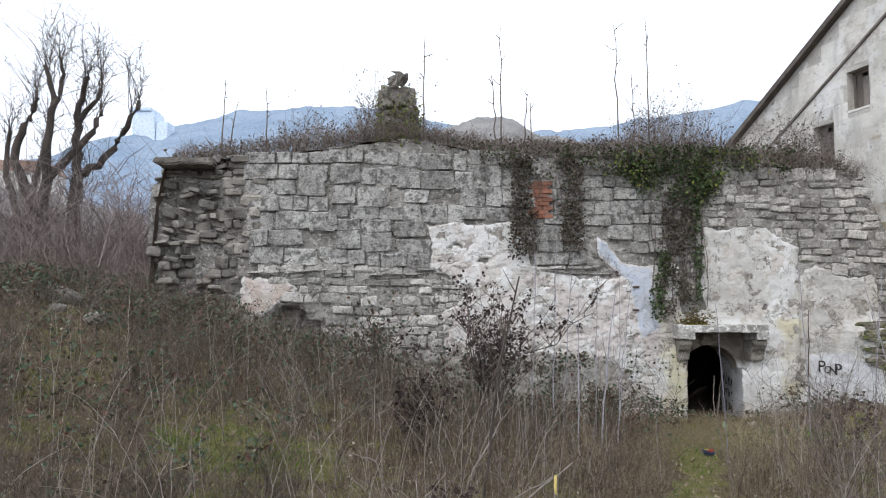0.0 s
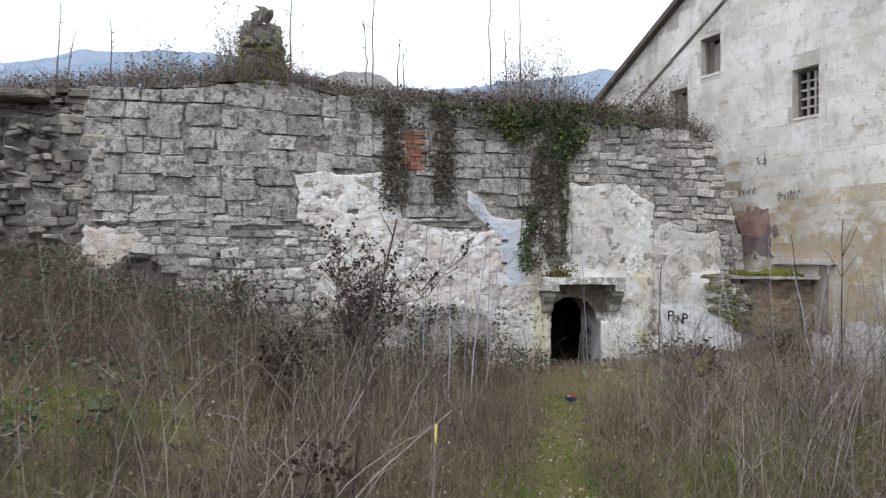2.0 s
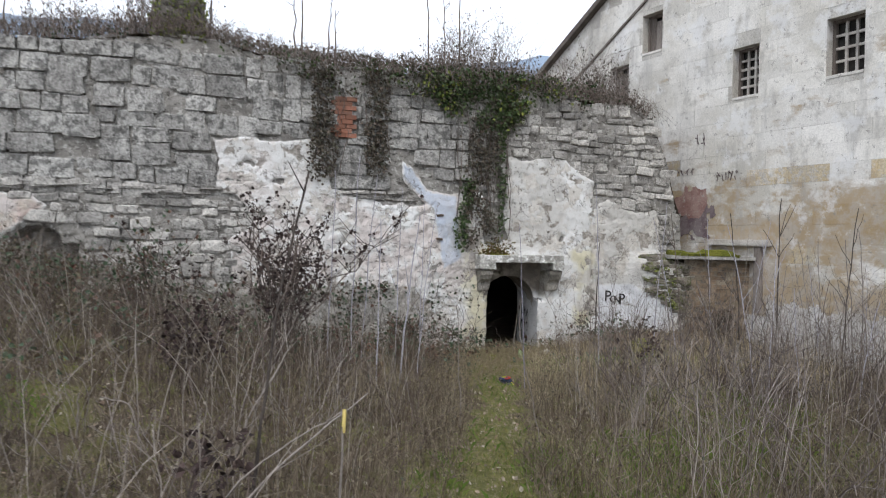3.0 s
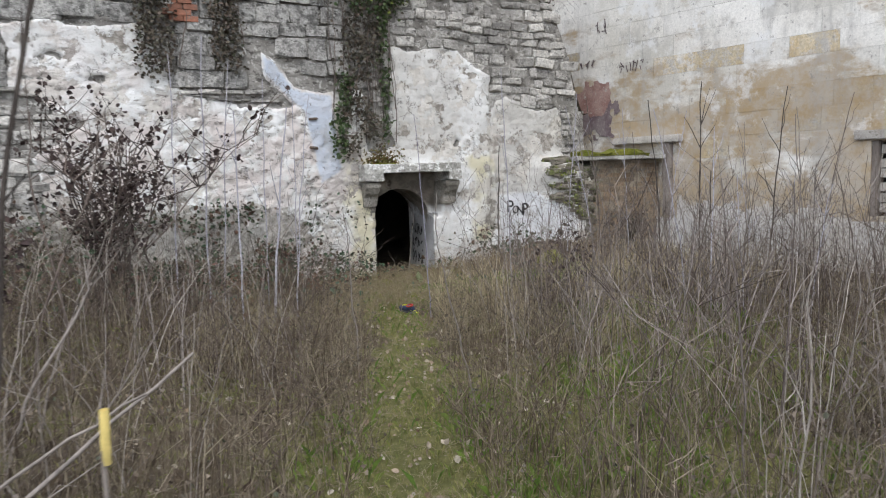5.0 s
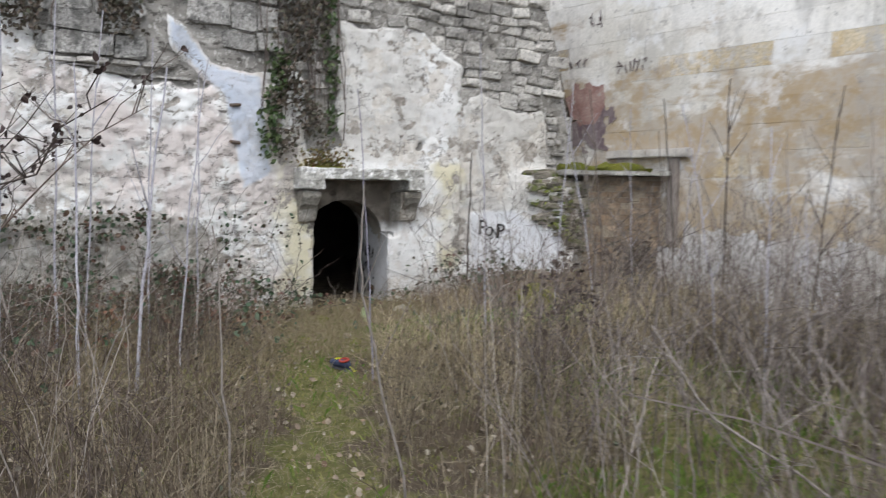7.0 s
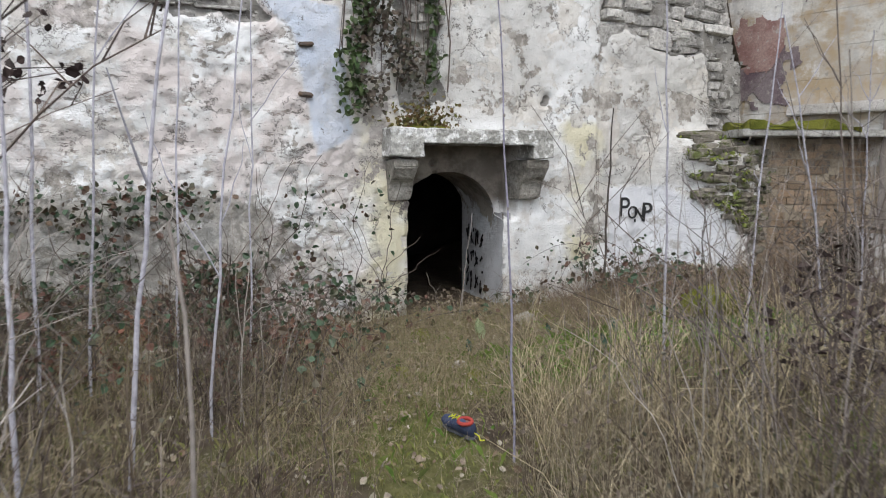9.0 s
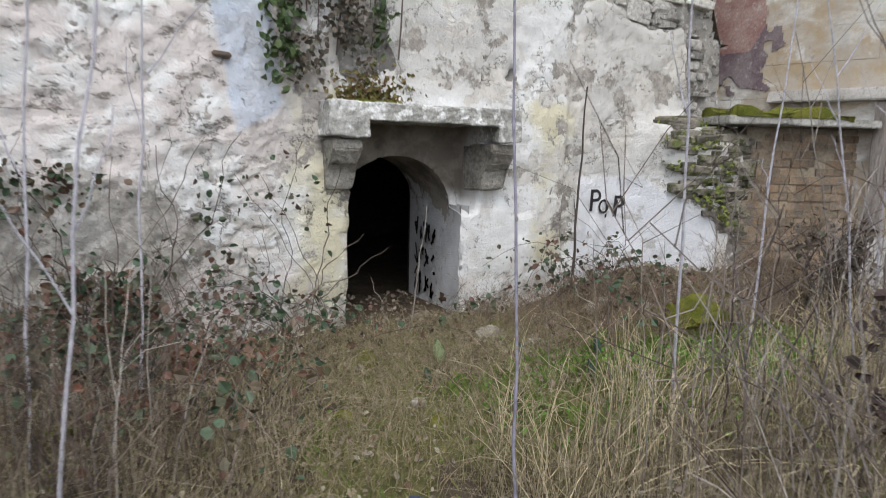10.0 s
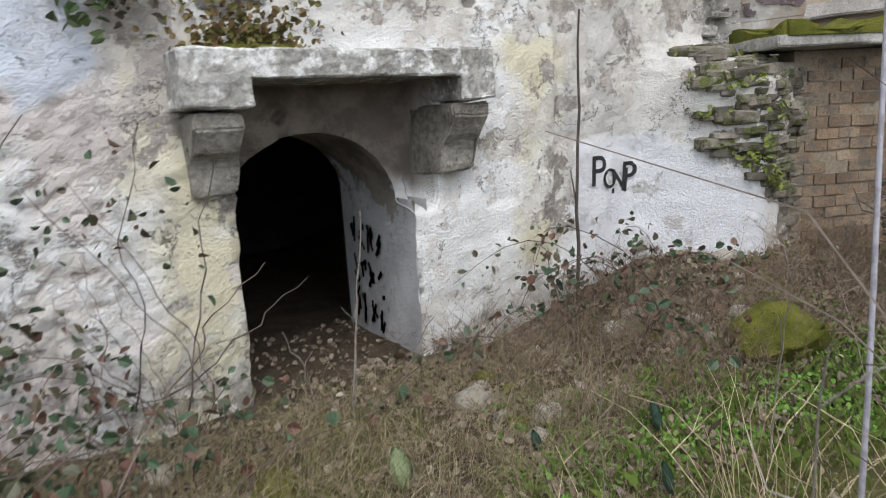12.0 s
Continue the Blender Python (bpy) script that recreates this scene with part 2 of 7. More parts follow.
def boxed(lo, hi, bevel=0.0, rough=0.0, cuts=0, seed=0):
    """A bmesh box with rounded, uneven edges."""
    bm = bmesh.new()
    box(bm, lo, hi, bevel)
    if cuts:
        bmesh.ops.subdivide_edges(bm, edges=bm.edges[:], cuts=cuts, use_grid_fill=True)
    if rough:
        for v in bm.verts:
            v.co += rough * noise.noise_vector(v.co * 5 + Vector((seed, 0, 0)))
    return bm


def tubes(paths, radii, sides=3):
    """Tapered tubes along an (n, k, 3) array of polylines; radii (n, k). Returns vertices and quads."""
    paths, radii = np.asarray(paths, float), np.asarray(radii, float)
    n, k, _ = paths.shape
    d = np.gradient(paths, axis=1)
    d /= np.linalg.norm(d, axis=2, keepdims=True) + 1e-9
    ref = np.where(np.abs(d[..., 2:3]) > 0.9, np.array([1.0, 0, 0]), np.array([0, 0, 1.0]))
    a = np.cross(d, ref)
    a /= np.linalg.norm(a, axis=2, keepdims=True) + 1e-9
    b = np.cross(d, a)
    ang = np.arange(sides) * 2 * np.pi / sides
    ring = a[:, :, None] * np.cos(ang)[None, None, :, None] + b[:, :, None] * np.sin(ang)[None, None, :, None]
    v = (paths[:, :, None] + ring * radii[:, :, None, None]).reshape(-1, 3)
    base = np.arange(n)[:, None, None] * k * sides + np.arange(k - 1)[None, :, None] * sides
    j = np.arange(sides)[None, None, :]
    j2 = (j + 1) % sides
    f = np.stack([base + j, base + j2, base + sides + j2, base + sides + j], -1).reshape(-1, 4)
    return v, f


def leaves(at, size, rng, up=0.4, fold=0.25):
    """Small pointed, folded leaves (two triangles a side) at the places given."""
    at = np.asarray(at, float)
    n = len(at)
    size = np.broadcast_to(size, (n,))[:, None]
    d = rng.normal(size=(n, 3))
    d /= np.linalg.norm(d, axis=1, keepdims=True)
    nrm = rng.normal(size=(n, 3)) + np.array([0, -up, up])
    s = np.cross(d, nrm)
    s /= np.linalg.norm(s, axis=1, keepdims=True) + 1e-9
    nn = np.cross(s, d)
    ring = [(0.0, 0.0, 0.0), (0.28, 0.36, 0.7), (0.66, 0.33, 0.9), (1.0, 0.0, 0.15), (0.66, -0.33, 0.9), (0.28, -0.36, 0.7)]
    curl = fold * rng.uniform(0.2, 1.6, (n, 1))
    v = np.stack([at + d * size * a + s * size * b + nn * size * curl * c for a, b, c in ring], 1).reshape(-1, 3)
    i = np.arange(n)[:, None] * 6
    return v, np.concatenate([i + np.array([0, 1, 2, 3]), i + np.array([0, 3, 4, 5])], 0)


def pile(rows):
    """Several (vertices, faces) arrays in one."""
    vs, fs, k = [], [], 0
    for v, f in rows:
        vs.append(v)
        fs.append(f + k)
        k += len(v)
    return np.concatenate(vs), np.concatenate(fs)


# ---- ground ----
PATH = np.array([(-0.3, -3), (0.0, 0), (0.6, 2.6), (2.3, 6.6), (3.7, 10.3), (4.4, 12.2), (5.7, 14.6), (5.75, 18)], float)


def off_path(x, y):
    """Distance from the trodden path."""
    x, y = np.asarray(x, float), np.asarray(y, float)
    best = np.full(x.shape, 1e9)
    for (ax, ay), (bx, by) in zip(PATH[:-1], PATH[1:]):
        k = np.clip(((x - ax) * (bx - ax) + (y - ay) * (by - ay)) / ((bx - ax) ** 2 + (by - ay) ** 2), 0, 1)
        best = np.minimum(best, np.hypot(x - ax - k * (bx - ax), y - ay - k * (by - ay)))
    return best


def level(x, y):
    """Height of the ground."""
    x, y = np.asarray(x, float), np.asarray(y, float)
    z = np.interp(y, [-6, 0, 1.1, 3.1, 4.3, 6, 8, 400], [1.6, 0.97, 0.7, 0.3, 0.14, 0.04, 0.0, 0.0])
    left = fade(3.5, -8.5, x) * fade(4.5, 13.0, y) * (1 - 0.6 * fade(18, 40, y))
    z = z + 2.6 * left
    z = z + 0.45 * fade(6.6, 9.5, x) * fade(12.6, 14.6, y)
    z = z + 0.12 * noise2(x * 0.7, y * 0.7, 3, 3) * fade(0.2, 1.2, off_path(x, y)) + 0.03 * noise2(x * 3, y * 3, 9, 3)
    far = fade(60, 200, np.hypot(x, y))
    return z * (1 - far) - 1.5 * far


def ground_material():
    m, nt, bsdf, geo = begin("grass_and_soil", 0.97)
    pos = geo.outputs["Position"]
    soil = blend(nt, span(nt, grain(nt, pos, 4.0), 0.35, 0.65), (0.07, 0.052, 0.036), (0.12, 0.092, 0.064))
    green = blend(nt, span(nt, grain(nt, pos, 9.0), 0.35, 0.65), (0.095, 0.098, 0.03), (0.165, 0.15, 0.06))
    at = nt.nodes.new("ShaderNodeAttribute")
    at.attribute_name = "green"
    g = calc(nt, "ADD", at.outputs["Fac"], span(nt, grain(nt, pos, 1.6), 0.3, 0.7, -0.35, 0.35))
    col = blend(nt, span(nt, g, 0.3, 0.7), soil, green)
    col = blend(nt, span(nt, grain(nt, pos, 34.0, 3.0), 0.62, 0.68), col, (0.26, 0.22, 0.16))
    nt.links.new(col, bsdf.inputs["Base Color"])
    bumped(nt, bsdf, grain(nt, pos, 22.0, 8.0, 0.7), 1.0, 0.05)
    return m


def axis(lo, hi, step, far):
    out = [0.0]
    s = step
    while out[-1] < far:
        s *= 1.3
        out.append(out[-1] + s)
    out = np.array(out[1:])
    return np.concatenate([lo - out[::-1], np.arange(lo, hi + step / 2, step), hi + out])


def green_at(x, y):
    """How green the ground is: the path, and the mossy lawn near the door."""
    g = 0.8 * fade(0.55, 0.12, off_path(x, y) + 0.25 * noise2(x * 1.7, y * 1.7, 305, 3)) * fade(3.0, 5.0, y) * (0.75 + 0.4 * noise2(x * 2.5, y * 2.5, 307, 3))
    g = np.maximum(g, 0.95 * fade(1.5, 0.4, np.hypot((x - 7.4) / 1.5, y - 12.7)))
    g = np.maximum(g, 0.5 * fade(1.6, 0.5, np.hypot((x + 2.2) / 1.3, (y - 6.6) / 1.0)))
    g = np.maximum(g, 0.95 * fade(1.3, 0.5, np.hypot((x - 3.6) / 1.8, (y - 7.2) / 1.3)))
    for cx, cy, rx, ry in ((-2.5, 8.9, 1.1, 0.7), (2.2, 7.1, 0.7, 0.5), (2.9, 6.4, 0.7, 0.5), (4.2, 5.7, 0.8, 0.6), (5.4, 7.6, 1.6, 1.2), (6.6, 9.4, 1.4, 1.2), (5.5, 12.3, 1.1, 0.8), (8.6, 12.3, 1.0, 0.7)):
        g = np.maximum(g, 0.85 * fade(1.4, 0.4, np.hypot((x - cx) / rx, (y - cy) / ry) + 0.35 * noise2(x * 2.2, y * 2.2, 309, 3)))
    return np.clip(g * fade(14.7, 14.0, y) + 0.3 * fade(2.5, 6.0, y) * fade(14.9, 14.3, y), 0, 1)


gx, gy = axis(-13, 13, 0.14, 2500), axis(-3, 16, 0.14, 2500)
GX, GY = np.meshgrid(gx, gy, indexing="ij")
gi = np.arange(GX.size).reshape(GX.shape)
me = make_mesh("ground", np.stack([GX, GY, level(GX, GY)], -1).reshape(-1, 3),
               np.stack([gi[:-1, :-1], gi[1:, :-1], gi[1:, 1:], gi[:-1, 1:]], -1).reshape(-1, 4), ground_material(), True)
me.attributes.new("green", "FLOAT", "POINT").data.foreach_set("value", green_at(GX, GY).ravel().astype(np.float32))
tagged(new("ground", me), "uneven overgrown ground with moss, soil and fallen leaves", "ground", kind="structure")


# ---- ruined wall ----
def face_y(x):
    return 14.6 + 0.035 * np.asarray(x, float)


def wall_top(x):
    return np.interp(x, [-6.1, -5.8, -4.2, -2.2, -1.6, -0.3, 0.8, 3.8, 6.6, 8.6, 9.15, 9.5, 9.85], [5.0, 5.4, 5.58, 5.76, 5.92, 5.92, 5.7, 5.62, 5.48, 5.33, 5.0, 4.2, 3.0])


def in_poly(x, z, poly):
    """Signed distance to a polygon's edge, plus inside."""
    inside = np.zeros(np.shape(x), bool)
    dist = np.full(np.shape(x), 1e9)
    for (ax, az), (bx, bz) in zip(poly, poly[1:] + poly[:1]):
        k = np.clip(((x - ax) * (bx - ax) + (z - az) * (bz - az)) / ((bx - ax) ** 2 + (bz - az) ** 2), 0, 1)
        dist = np.minimum(dist, np.hypot(x - ax - k * (bx - ax), z - az - k * (bz - az)))
        cross = ((az > z) != (bz > z)) & (x < (bx - ax) * (z - az) / (bz - az + 1e-12) + ax)
        inside ^= cross
    return np.where(inside, dist, -dist)


WHITE_A = [(-0.25, 4.0), (0.3, 4.05), (1.5, 4.1), (1.75, 3.5), (2.1, 3.15), (2.5, 2.9), (3.6, 3.0), (4.9, 3.2), (5.2, 1.6), (5.2, -0.5), (0.1, -0.5), (0.1, 1.3), (-0.1, 2.2), (0.6, 2.7), (0.1, 3.05), (-0.2, 3.2)]
WHITE_B = [(5.6, 4.05), (7.2, 3.95), (7.65, 3.6), (7.7, 3.2), (9.2, 3.0), (9.35, 1.9), (9.6, -0.5), (5.0, -0.5), (5.0, 2.2), (5.5, 2.4)]
BLUE = [(3.25, 3.9), (3.5, 3.72), (3.8, 3.3), (4.45, 3.2), (4.6, 1.9), (4.15, 1.65), (4.05, 2.3), (3.95, 2.85), (3.6, 3.2), (3.3, 3.5)]
BOARD = [(7.79, 1.38), (8.6, 1.39), (8.85, 1.15), (9.2, 0.86), (9.2, -0.5), (7.79, -0.5)]
PINK = [(-4.15, 3.0), (-3.3, 2.95), (-3.0, 2.75), (-3.35, 2.5), (-3.75, 2.2), (-4.25, 2.35)]
YELLOW = [(4.7, 2.1), (5.2, 1.9), (5.2, 0.1), (4.6, 0.0)]
YELLOW_B = [(7.2, 2.1), (7.55, 2.1), (7.55, 0.4), (7.15, 0.4)]


def plaster(x, z):
    n = noise2(x * 1.5, z * 1.5, 21, 5)
    n2 = noise2(x * 5, z * 5, 33, 3)
    d = np.maximum(in_poly(x, z, WHITE_A), in_poly(x, z, WHITE_B))
    m = d + 0.28 * n + 0.05 * n2
    holes = noise2(x * 2.2, z * 3.0, 55, 4) - 0.25 - 0.25 * fade(1.2, 3.0, x) * fade(4.6, 3.8, x)
    m = np.minimum(m, np.where(d > 0, 0.4 * (0.34 - holes) + 0.02, m))
    m = np.maximum(m, in_poly(x, z, PINK) + 0.12 * n2)
    m = np.maximum(m, in_poly(x, z, BLUE) + 0.06 * n2)
    return np.maximum(m, in_poly(x, z, BOARD) + 0.03 * n2)


DOOR_L, DOOR_R, SPRING, APEX = 5.14, 6.32, 1.08, 1.55


def in_door(x, z, grow=0.0):
    c, r = (DOOR_L + DOOR_R) / 2, (DOOR_R - DOOR_L) / 2 + grow
    arch = np.where(z > SPRING, SPRING + (APEX + grow - SPRING) * np.sqrt(np.clip(1 - ((x - c) / r) ** 2, 0, 1)), 9)
    return (np.abs(x - c) < r) & (z < np.where(z > SPRING, arch, 9))


def wall_material():
    m, nt, bsdf, geo = begin("ruined_plaster_and_mortar", 0.92)
    pos = geo.outputs["Position"]

    def attr(name):
        a = nt.nodes.new("ShaderNodeAttribute")
        a.attribute_name = name
        return a.outputs["Fac"]
    core = blend(nt, span(nt, grain(nt, pos, 2.0), 0.35, 0.65), (0.19, 0.178, 0.163), (0.34, 0.322, 0.297))
    core = blend(nt, span(nt, grain(nt, pos, 11.0, 6.0, 0.7), 0.54, 0.6), core, (0.50, 0.48, 0.45))
    core = blend(nt, span(nt, grain(nt, pos, 8.0, 9.0, 0.78, (0.8, 0.8, 1.6)), 0.545, 0.585, 0.0, 0.9), core, (0.085, 0.078, 0.07))
    coat = blend(nt, span(nt, grain(nt, pos, 1.3, 6.0), 0.38, 0.62), (0.72, 0.71, 0.69), (0.86, 0.855, 0.845))
    coat = blend(nt, span(nt, grain(nt, pos, 3.6, 8.0, 0.72), 0.52, 0.64, 0.0, 0.6), coat, (0.63, 0.58, 0.53))
    coat = blend(nt, calc(nt, "MULTIPLY", attr("grey"), 0.75), coat, blend(nt, span(nt, grain(nt, pos, 2.5, 7.0), 0.4, 0.6), (0.49, 0.465, 0.43), (0.62, 0.595, 0.555)))
    coat = blend(nt, attr("pink"), coat, blend(nt, span(nt, grain(nt, pos, 3.0, 7.0), 0.42, 0.58), (0.46, 0.36, 0.27), (0.50, 0.33, 0.26)))
    coat = blend(nt, attr("yellow"), coat, (0.66, 0.60, 0.40))
    coat = blend(nt, attr("blue"), coat, (0.58, 0.63, 0.72))
    over = calc(nt, "MULTIPLY", calc(nt, "SUBTRACT", 1.0, attr("board")), calc(nt, "SUBTRACT", 1.0, calc(nt, "MULTIPLY", attr("blue"), 0.8)))
    peel = span(nt, calc(nt, "SUBTRACT", grain(nt, pos, 1.9, 10.0, 0.68), calc(nt, "MULTIPLY", attr("joint"), 0.07)), 0.415, 0.435, 1.0, 0.0)
    coat = blend(nt, calc(nt, "MULTIPLY", calc(nt, "MULTIPLY", peel, over), 0.85), coat, blend(nt, span(nt, grain(nt, pos, 6.0, 7.0, 0.7), 0.42, 0.58), (0.60, 0.555, 0.50), (0.70, 0.665, 0.615)))
    gone = span(nt, calc(nt, "ADD", grain(nt, pos, 2.7, 10.0, 0.72), calc(nt, "MULTIPLY", attr("joint"), 0.10)), 0.625, 0.64)
    coat = blend(nt, calc(nt, "MULTIPLY", gone, over), coat, blend(nt, span(nt, grain(nt, pos, 9.0, 7.0, 0.7), 0.42, 0.58), (0.30, 0.27, 0.24), (0.48, 0.44, 0.395)))
    seam = calc(nt, "MULTIPLY", calc(nt, "MULTIPLY", attr("seam"), over), span(nt, grain(nt, pos, 3.1, 7.0, 0.7), 0.40, 0.56))
    coat = blend(nt, calc(nt, "MULTIPLY", seam, 0.8), coat, blend(nt, span(nt, grain(nt, pos, 8.0, 5.0), 0.4, 0.6), (0.25, 0.22, 0.195), (0.42, 0.375, 0.335)))
    # Dark dashes paint in the thin shadows along the rubble courses.
    dash = calc(nt, "MULTIPLY", calc(nt, "MULTIPLY", span(nt, grain(nt, pos, 6.5, 9.0, 0.78, (0.7, 1.0, 1.9)), 0.575, 0.60), attr("rubble")), over)
    coat = blend(nt, calc(nt, "MULTIPLY", calc(nt, "MULTIPLY", attr("rubble"), span(nt, grain(nt, pos, 2.2, 6.0), 0.42, 0.6)), over), coat, (0.68, 0.615, 0.585))
    coat = blend(nt, calc(nt, "MULTIPLY", dash, 0.85), coat, blend(nt, span(nt, grain(nt, pos, 5.0, 5.0), 0.42, 0.58), (0.17, 0.15, 0.135), (0.36, 0.30, 0.265)))
    # Pits are coloured dark for the little shadow in each.
    pit = span(nt, grain(nt, pos, 11.0, 7.0, 0.78), 0.63, 0.65)
    coat = blend(nt, calc(nt, "MULTIPLY", pit, 0.85), coat, (0.17, 0.155, 0.14))
    vor = nt.nodes.new("ShaderNodeTexVoronoi")
    vor.feature, vor.inputs["Scale"].default_value = "DISTANCE_TO_EDGE", 1.6
    warp = nt.nodes.new("ShaderNodeVectorMath")
    warp.operation = "ADD"
    nz = node(nt, "ShaderNodeTexNoise", Scale=3.5, Detail=6.0, Roughness=0.7)
    nt.links.new(pos, nz.inputs["Vector"])
    nt.links.new(pos, warp.inputs[0])
    sc = nt.nodes.new("ShaderNodeVectorMath")
    sc.operation = "SCALE"
    nt.links.new(nz.outputs["Color"], sc.inputs[0])
    sc.inputs["Scale"].default_value = 0.8
    nt.links.new(sc.outputs[0], warp.inputs[1])
    nt.links.new(warp.outputs[0], vor.inputs["Vector"])
    crack = calc(nt, "MULTIPLY", span(nt, vor.outputs["Distance"], 0.006, 0.018, 1.0, 0.0), span(nt, grain(nt, pos, 1.7, 5.0), 0.49, 0.54))
    coat = blend(nt, calc(nt, "MULTIPLY", crack, 0.85), coat, (0.19, 0.17, 0.155))
    board = blend(nt, span(nt, grain(nt, pos, 4.0, 7.0, 0.7), 0.58, 0.64), (0.74, 0.74, 0.76), (0.50, 0.48, 0.46))
    coat = blend(nt, attr("board"), coat, board)
    streak = grain(nt, pos, 3.0, 6.0, 0.65, (1.0, 1.0, 0.18))
    coat = blend(nt, span(nt, streak, 0.55, 0.8, 0.0, 0.4), coat, (0.30, 0.285, 0.26))
    damp = calc(nt, "MULTIPLY", span(nt, calc(nt, "ADD", attr("damp"), span(nt, grain(nt, pos, 4.0, 9.0, 0.75), 0.3, 0.7, -0.45, 0.45)), 0.42, 0.56), 0.8)
    col = blend(nt, span(nt, attr("plaster"), 0.4, 0.6), core, coat)
    # Shade of the recess under the lintel, put into the colour as brown.
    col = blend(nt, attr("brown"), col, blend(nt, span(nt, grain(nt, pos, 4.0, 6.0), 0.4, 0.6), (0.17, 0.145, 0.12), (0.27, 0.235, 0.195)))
    col = blend(nt, damp, col, blend(nt, span(nt, grain(nt, pos, 7.0, 7.0, 0.7), 0.42, 0.58), (0.23, 0.215, 0.185), (0.48, 0.45, 0.405)))
    nt.links.new(col, bsdf.inputs["Base Color"])
    steps = calc(nt, "ADD", calc(nt, "MULTIPLY", calc(nt, "ADD", calc(nt, "ADD", calc(nt, "MULTIPLY", peel, 0.5), seam), gone), -1.0), calc(nt, "MULTIPLY", calc(nt, "ADD", calc(nt, "ADD", pit, dash), crack), -0.8))
    bumped(nt, bsdf, calc(nt, "ADD", calc(nt, "ADD", grain(nt, pos, 18.0, 8.0, 0.7), grain(nt, pos, 60.0, 4.0)), steps), 0.7, 0.03)
    return m


WALL = wall_material()
wall_front = thing("wall_front", "ruined stone wall with peeling white plaster", "wall", kind="structure")
STEP = 0.03
wx, wz = np.arange(-6.2, 9.95, STEP), np.arange(-0.6, 5.95, STEP)
WX, WZ = np.meshgrid(wx, wz, indexing="ij")
PL = plaster(WX, WZ)
mask = fade(-0.03, 0.03, PL)
recess = -0.034 + 0.045 * noise2(WX * 4, WZ * 6, 5, 4) + 0.012 * noise2(WX * 13, WZ * 13, 7, 2)
lump = 0.035 * noise2(WX * 1.1, WZ * 1.1, 8, 3) + 0.012 * noise2(WX * 9, WZ * 9, 12, 3)
proud = recess * (1 - mask) + (0.02 + 0.008 * noise2(WX * 12, WZ * 12, 15, 3)) * mask + lump
proud = proud - 0.30 * fade(-3.9, -5.2, WX + 0.25 * noise2(WZ * 1.5, WX, 4, 2)) * (0.7 + 0.5 * noise2(WX * 1.6, WZ * 1.6, 44, 3))
proud = proud + 0.75 * fade(8.45, 9.12, WX) * fade(2.15, 1.75, WZ)


def cobbles(x, z, w, h, seed):
    """Rubble under whitewash: roundness of each stone and the joints between, 0 to 1."""
    u, v = x / w, z / h
    iu, iv = np.floor(u).astype(np.int64), np.floor(v).astype(np.int64)
    f1, f2 = np.full(x.shape, 9.0), np.full(x.shape, 9.0)
    for du in (-1, 0, 1):
        for dv in (-1, 0, 1):
            d = np.hypot(u - iu - du - 0.1 - 0.8 * lattice(iu + du, iv + dv, seed), v - iv - dv - 0.1 - 0.8 * lattice(iu + du, iv + dv, seed + 7))
            f1, f2 = np.minimum(f1, d), np.minimum(f2, np.maximum(f1, d))
    return fade(0.0, 0.35, f2 - f1), fade(0.16, 0.02, f2 - f1)


hump, joint = cobbles(WX + 0.05 * noise2(WX * 5, WZ * 5, 81, 2), WZ + 0.04 * noise2(WX * 5, WZ * 5, 83, 2), 0.3, 0.15, 17)
rough_w = fade(5.3, 4.2, WX) * fade(4.2, 3.0, WZ + 0.4 * noise2(WX, WZ, 85, 2)) * fade(-0.5, 0.5, WX) + 0.25
rough_w = rough_w * (1 - 0.85 * fade(-0.05, 0.1, np.maximum(in_poly(WX, WZ, BLUE), in_poly(WX, WZ, BOARD))))
seam = np.clip(joint * np.clip(fade(5.1, 4.4, WX) * fade(4.3, 3.3, WZ + 0.5 * noise2(WX, WZ, 85, 2)) * fade(-0.25, 0.35, noise2(WX * 0.9, WZ * 0.9, 133, 3) + 0.15) + 0.35 * fade(7.6, 7.8, WX), 0, 1), 0, 1)
joint = np.clip(joint * rough_w, 0, 1)
flake = noise2(WX * 1.7 + 3, WZ * 1.7, 101, 5)
grit = noise2(WX * 6, WZ * 6, 103, 4)
coats = 0.011 * fade(-0.16, -0.11, flake) + 0.011 * fade(0.10, 0.14, flake + 0.1 * grit) + 0.009 * fade(0.34, 0.38, flake)
pits = fade(0.16, 0.34, grit - 0.25 * (1 - rough_w))
proud = proud + mask * (coats - 0.014 + rough_w * 0.006 * (hump - 0.5) - 0.018 * pits * rough_w + 0.008 * rough_w * noise2(WX * 3.1, WZ * 4.3, 105, 3))
bare = mask * np.clip(fade(-0.10, -0.18, flake) * 0.75 + 0.9 * pits * rough_w + 0.25 * fade(0.14, 0.09, flake + 0.1 * grit) * rough_w, 0, 1)
proud = proud - 0.05 * fade(0.10, 0.03, np.abs(WX - 7.66 - 0.04 * noise2(WZ * 2, WZ * 0, 89, 2))) * fade(4.0, 3.6, WZ)
WY = face_y(WX) - proud
WY = WY + 0.28 * fade(5.14, 5.2, WX) * fade(6.5, 6.46, WX) * fade(1.0, 1.06, WZ) * fade(1.9, 1.84, WZ)
DC, DR = (DOOR_L + DOOR_R) / 2, (DOOR_R - DOOR_L) / 2
arched = (np.hypot((WX + 3.2) / 0.42, (WZ - 1.95) / 0.45) < 1) & (WZ > 1.6)
slot = (np.abs(WX + 2.72) < 0.17) & (np.abs(WZ - 1.9) < 0.2)
WY = WY + 0.45 * (arched | slot)
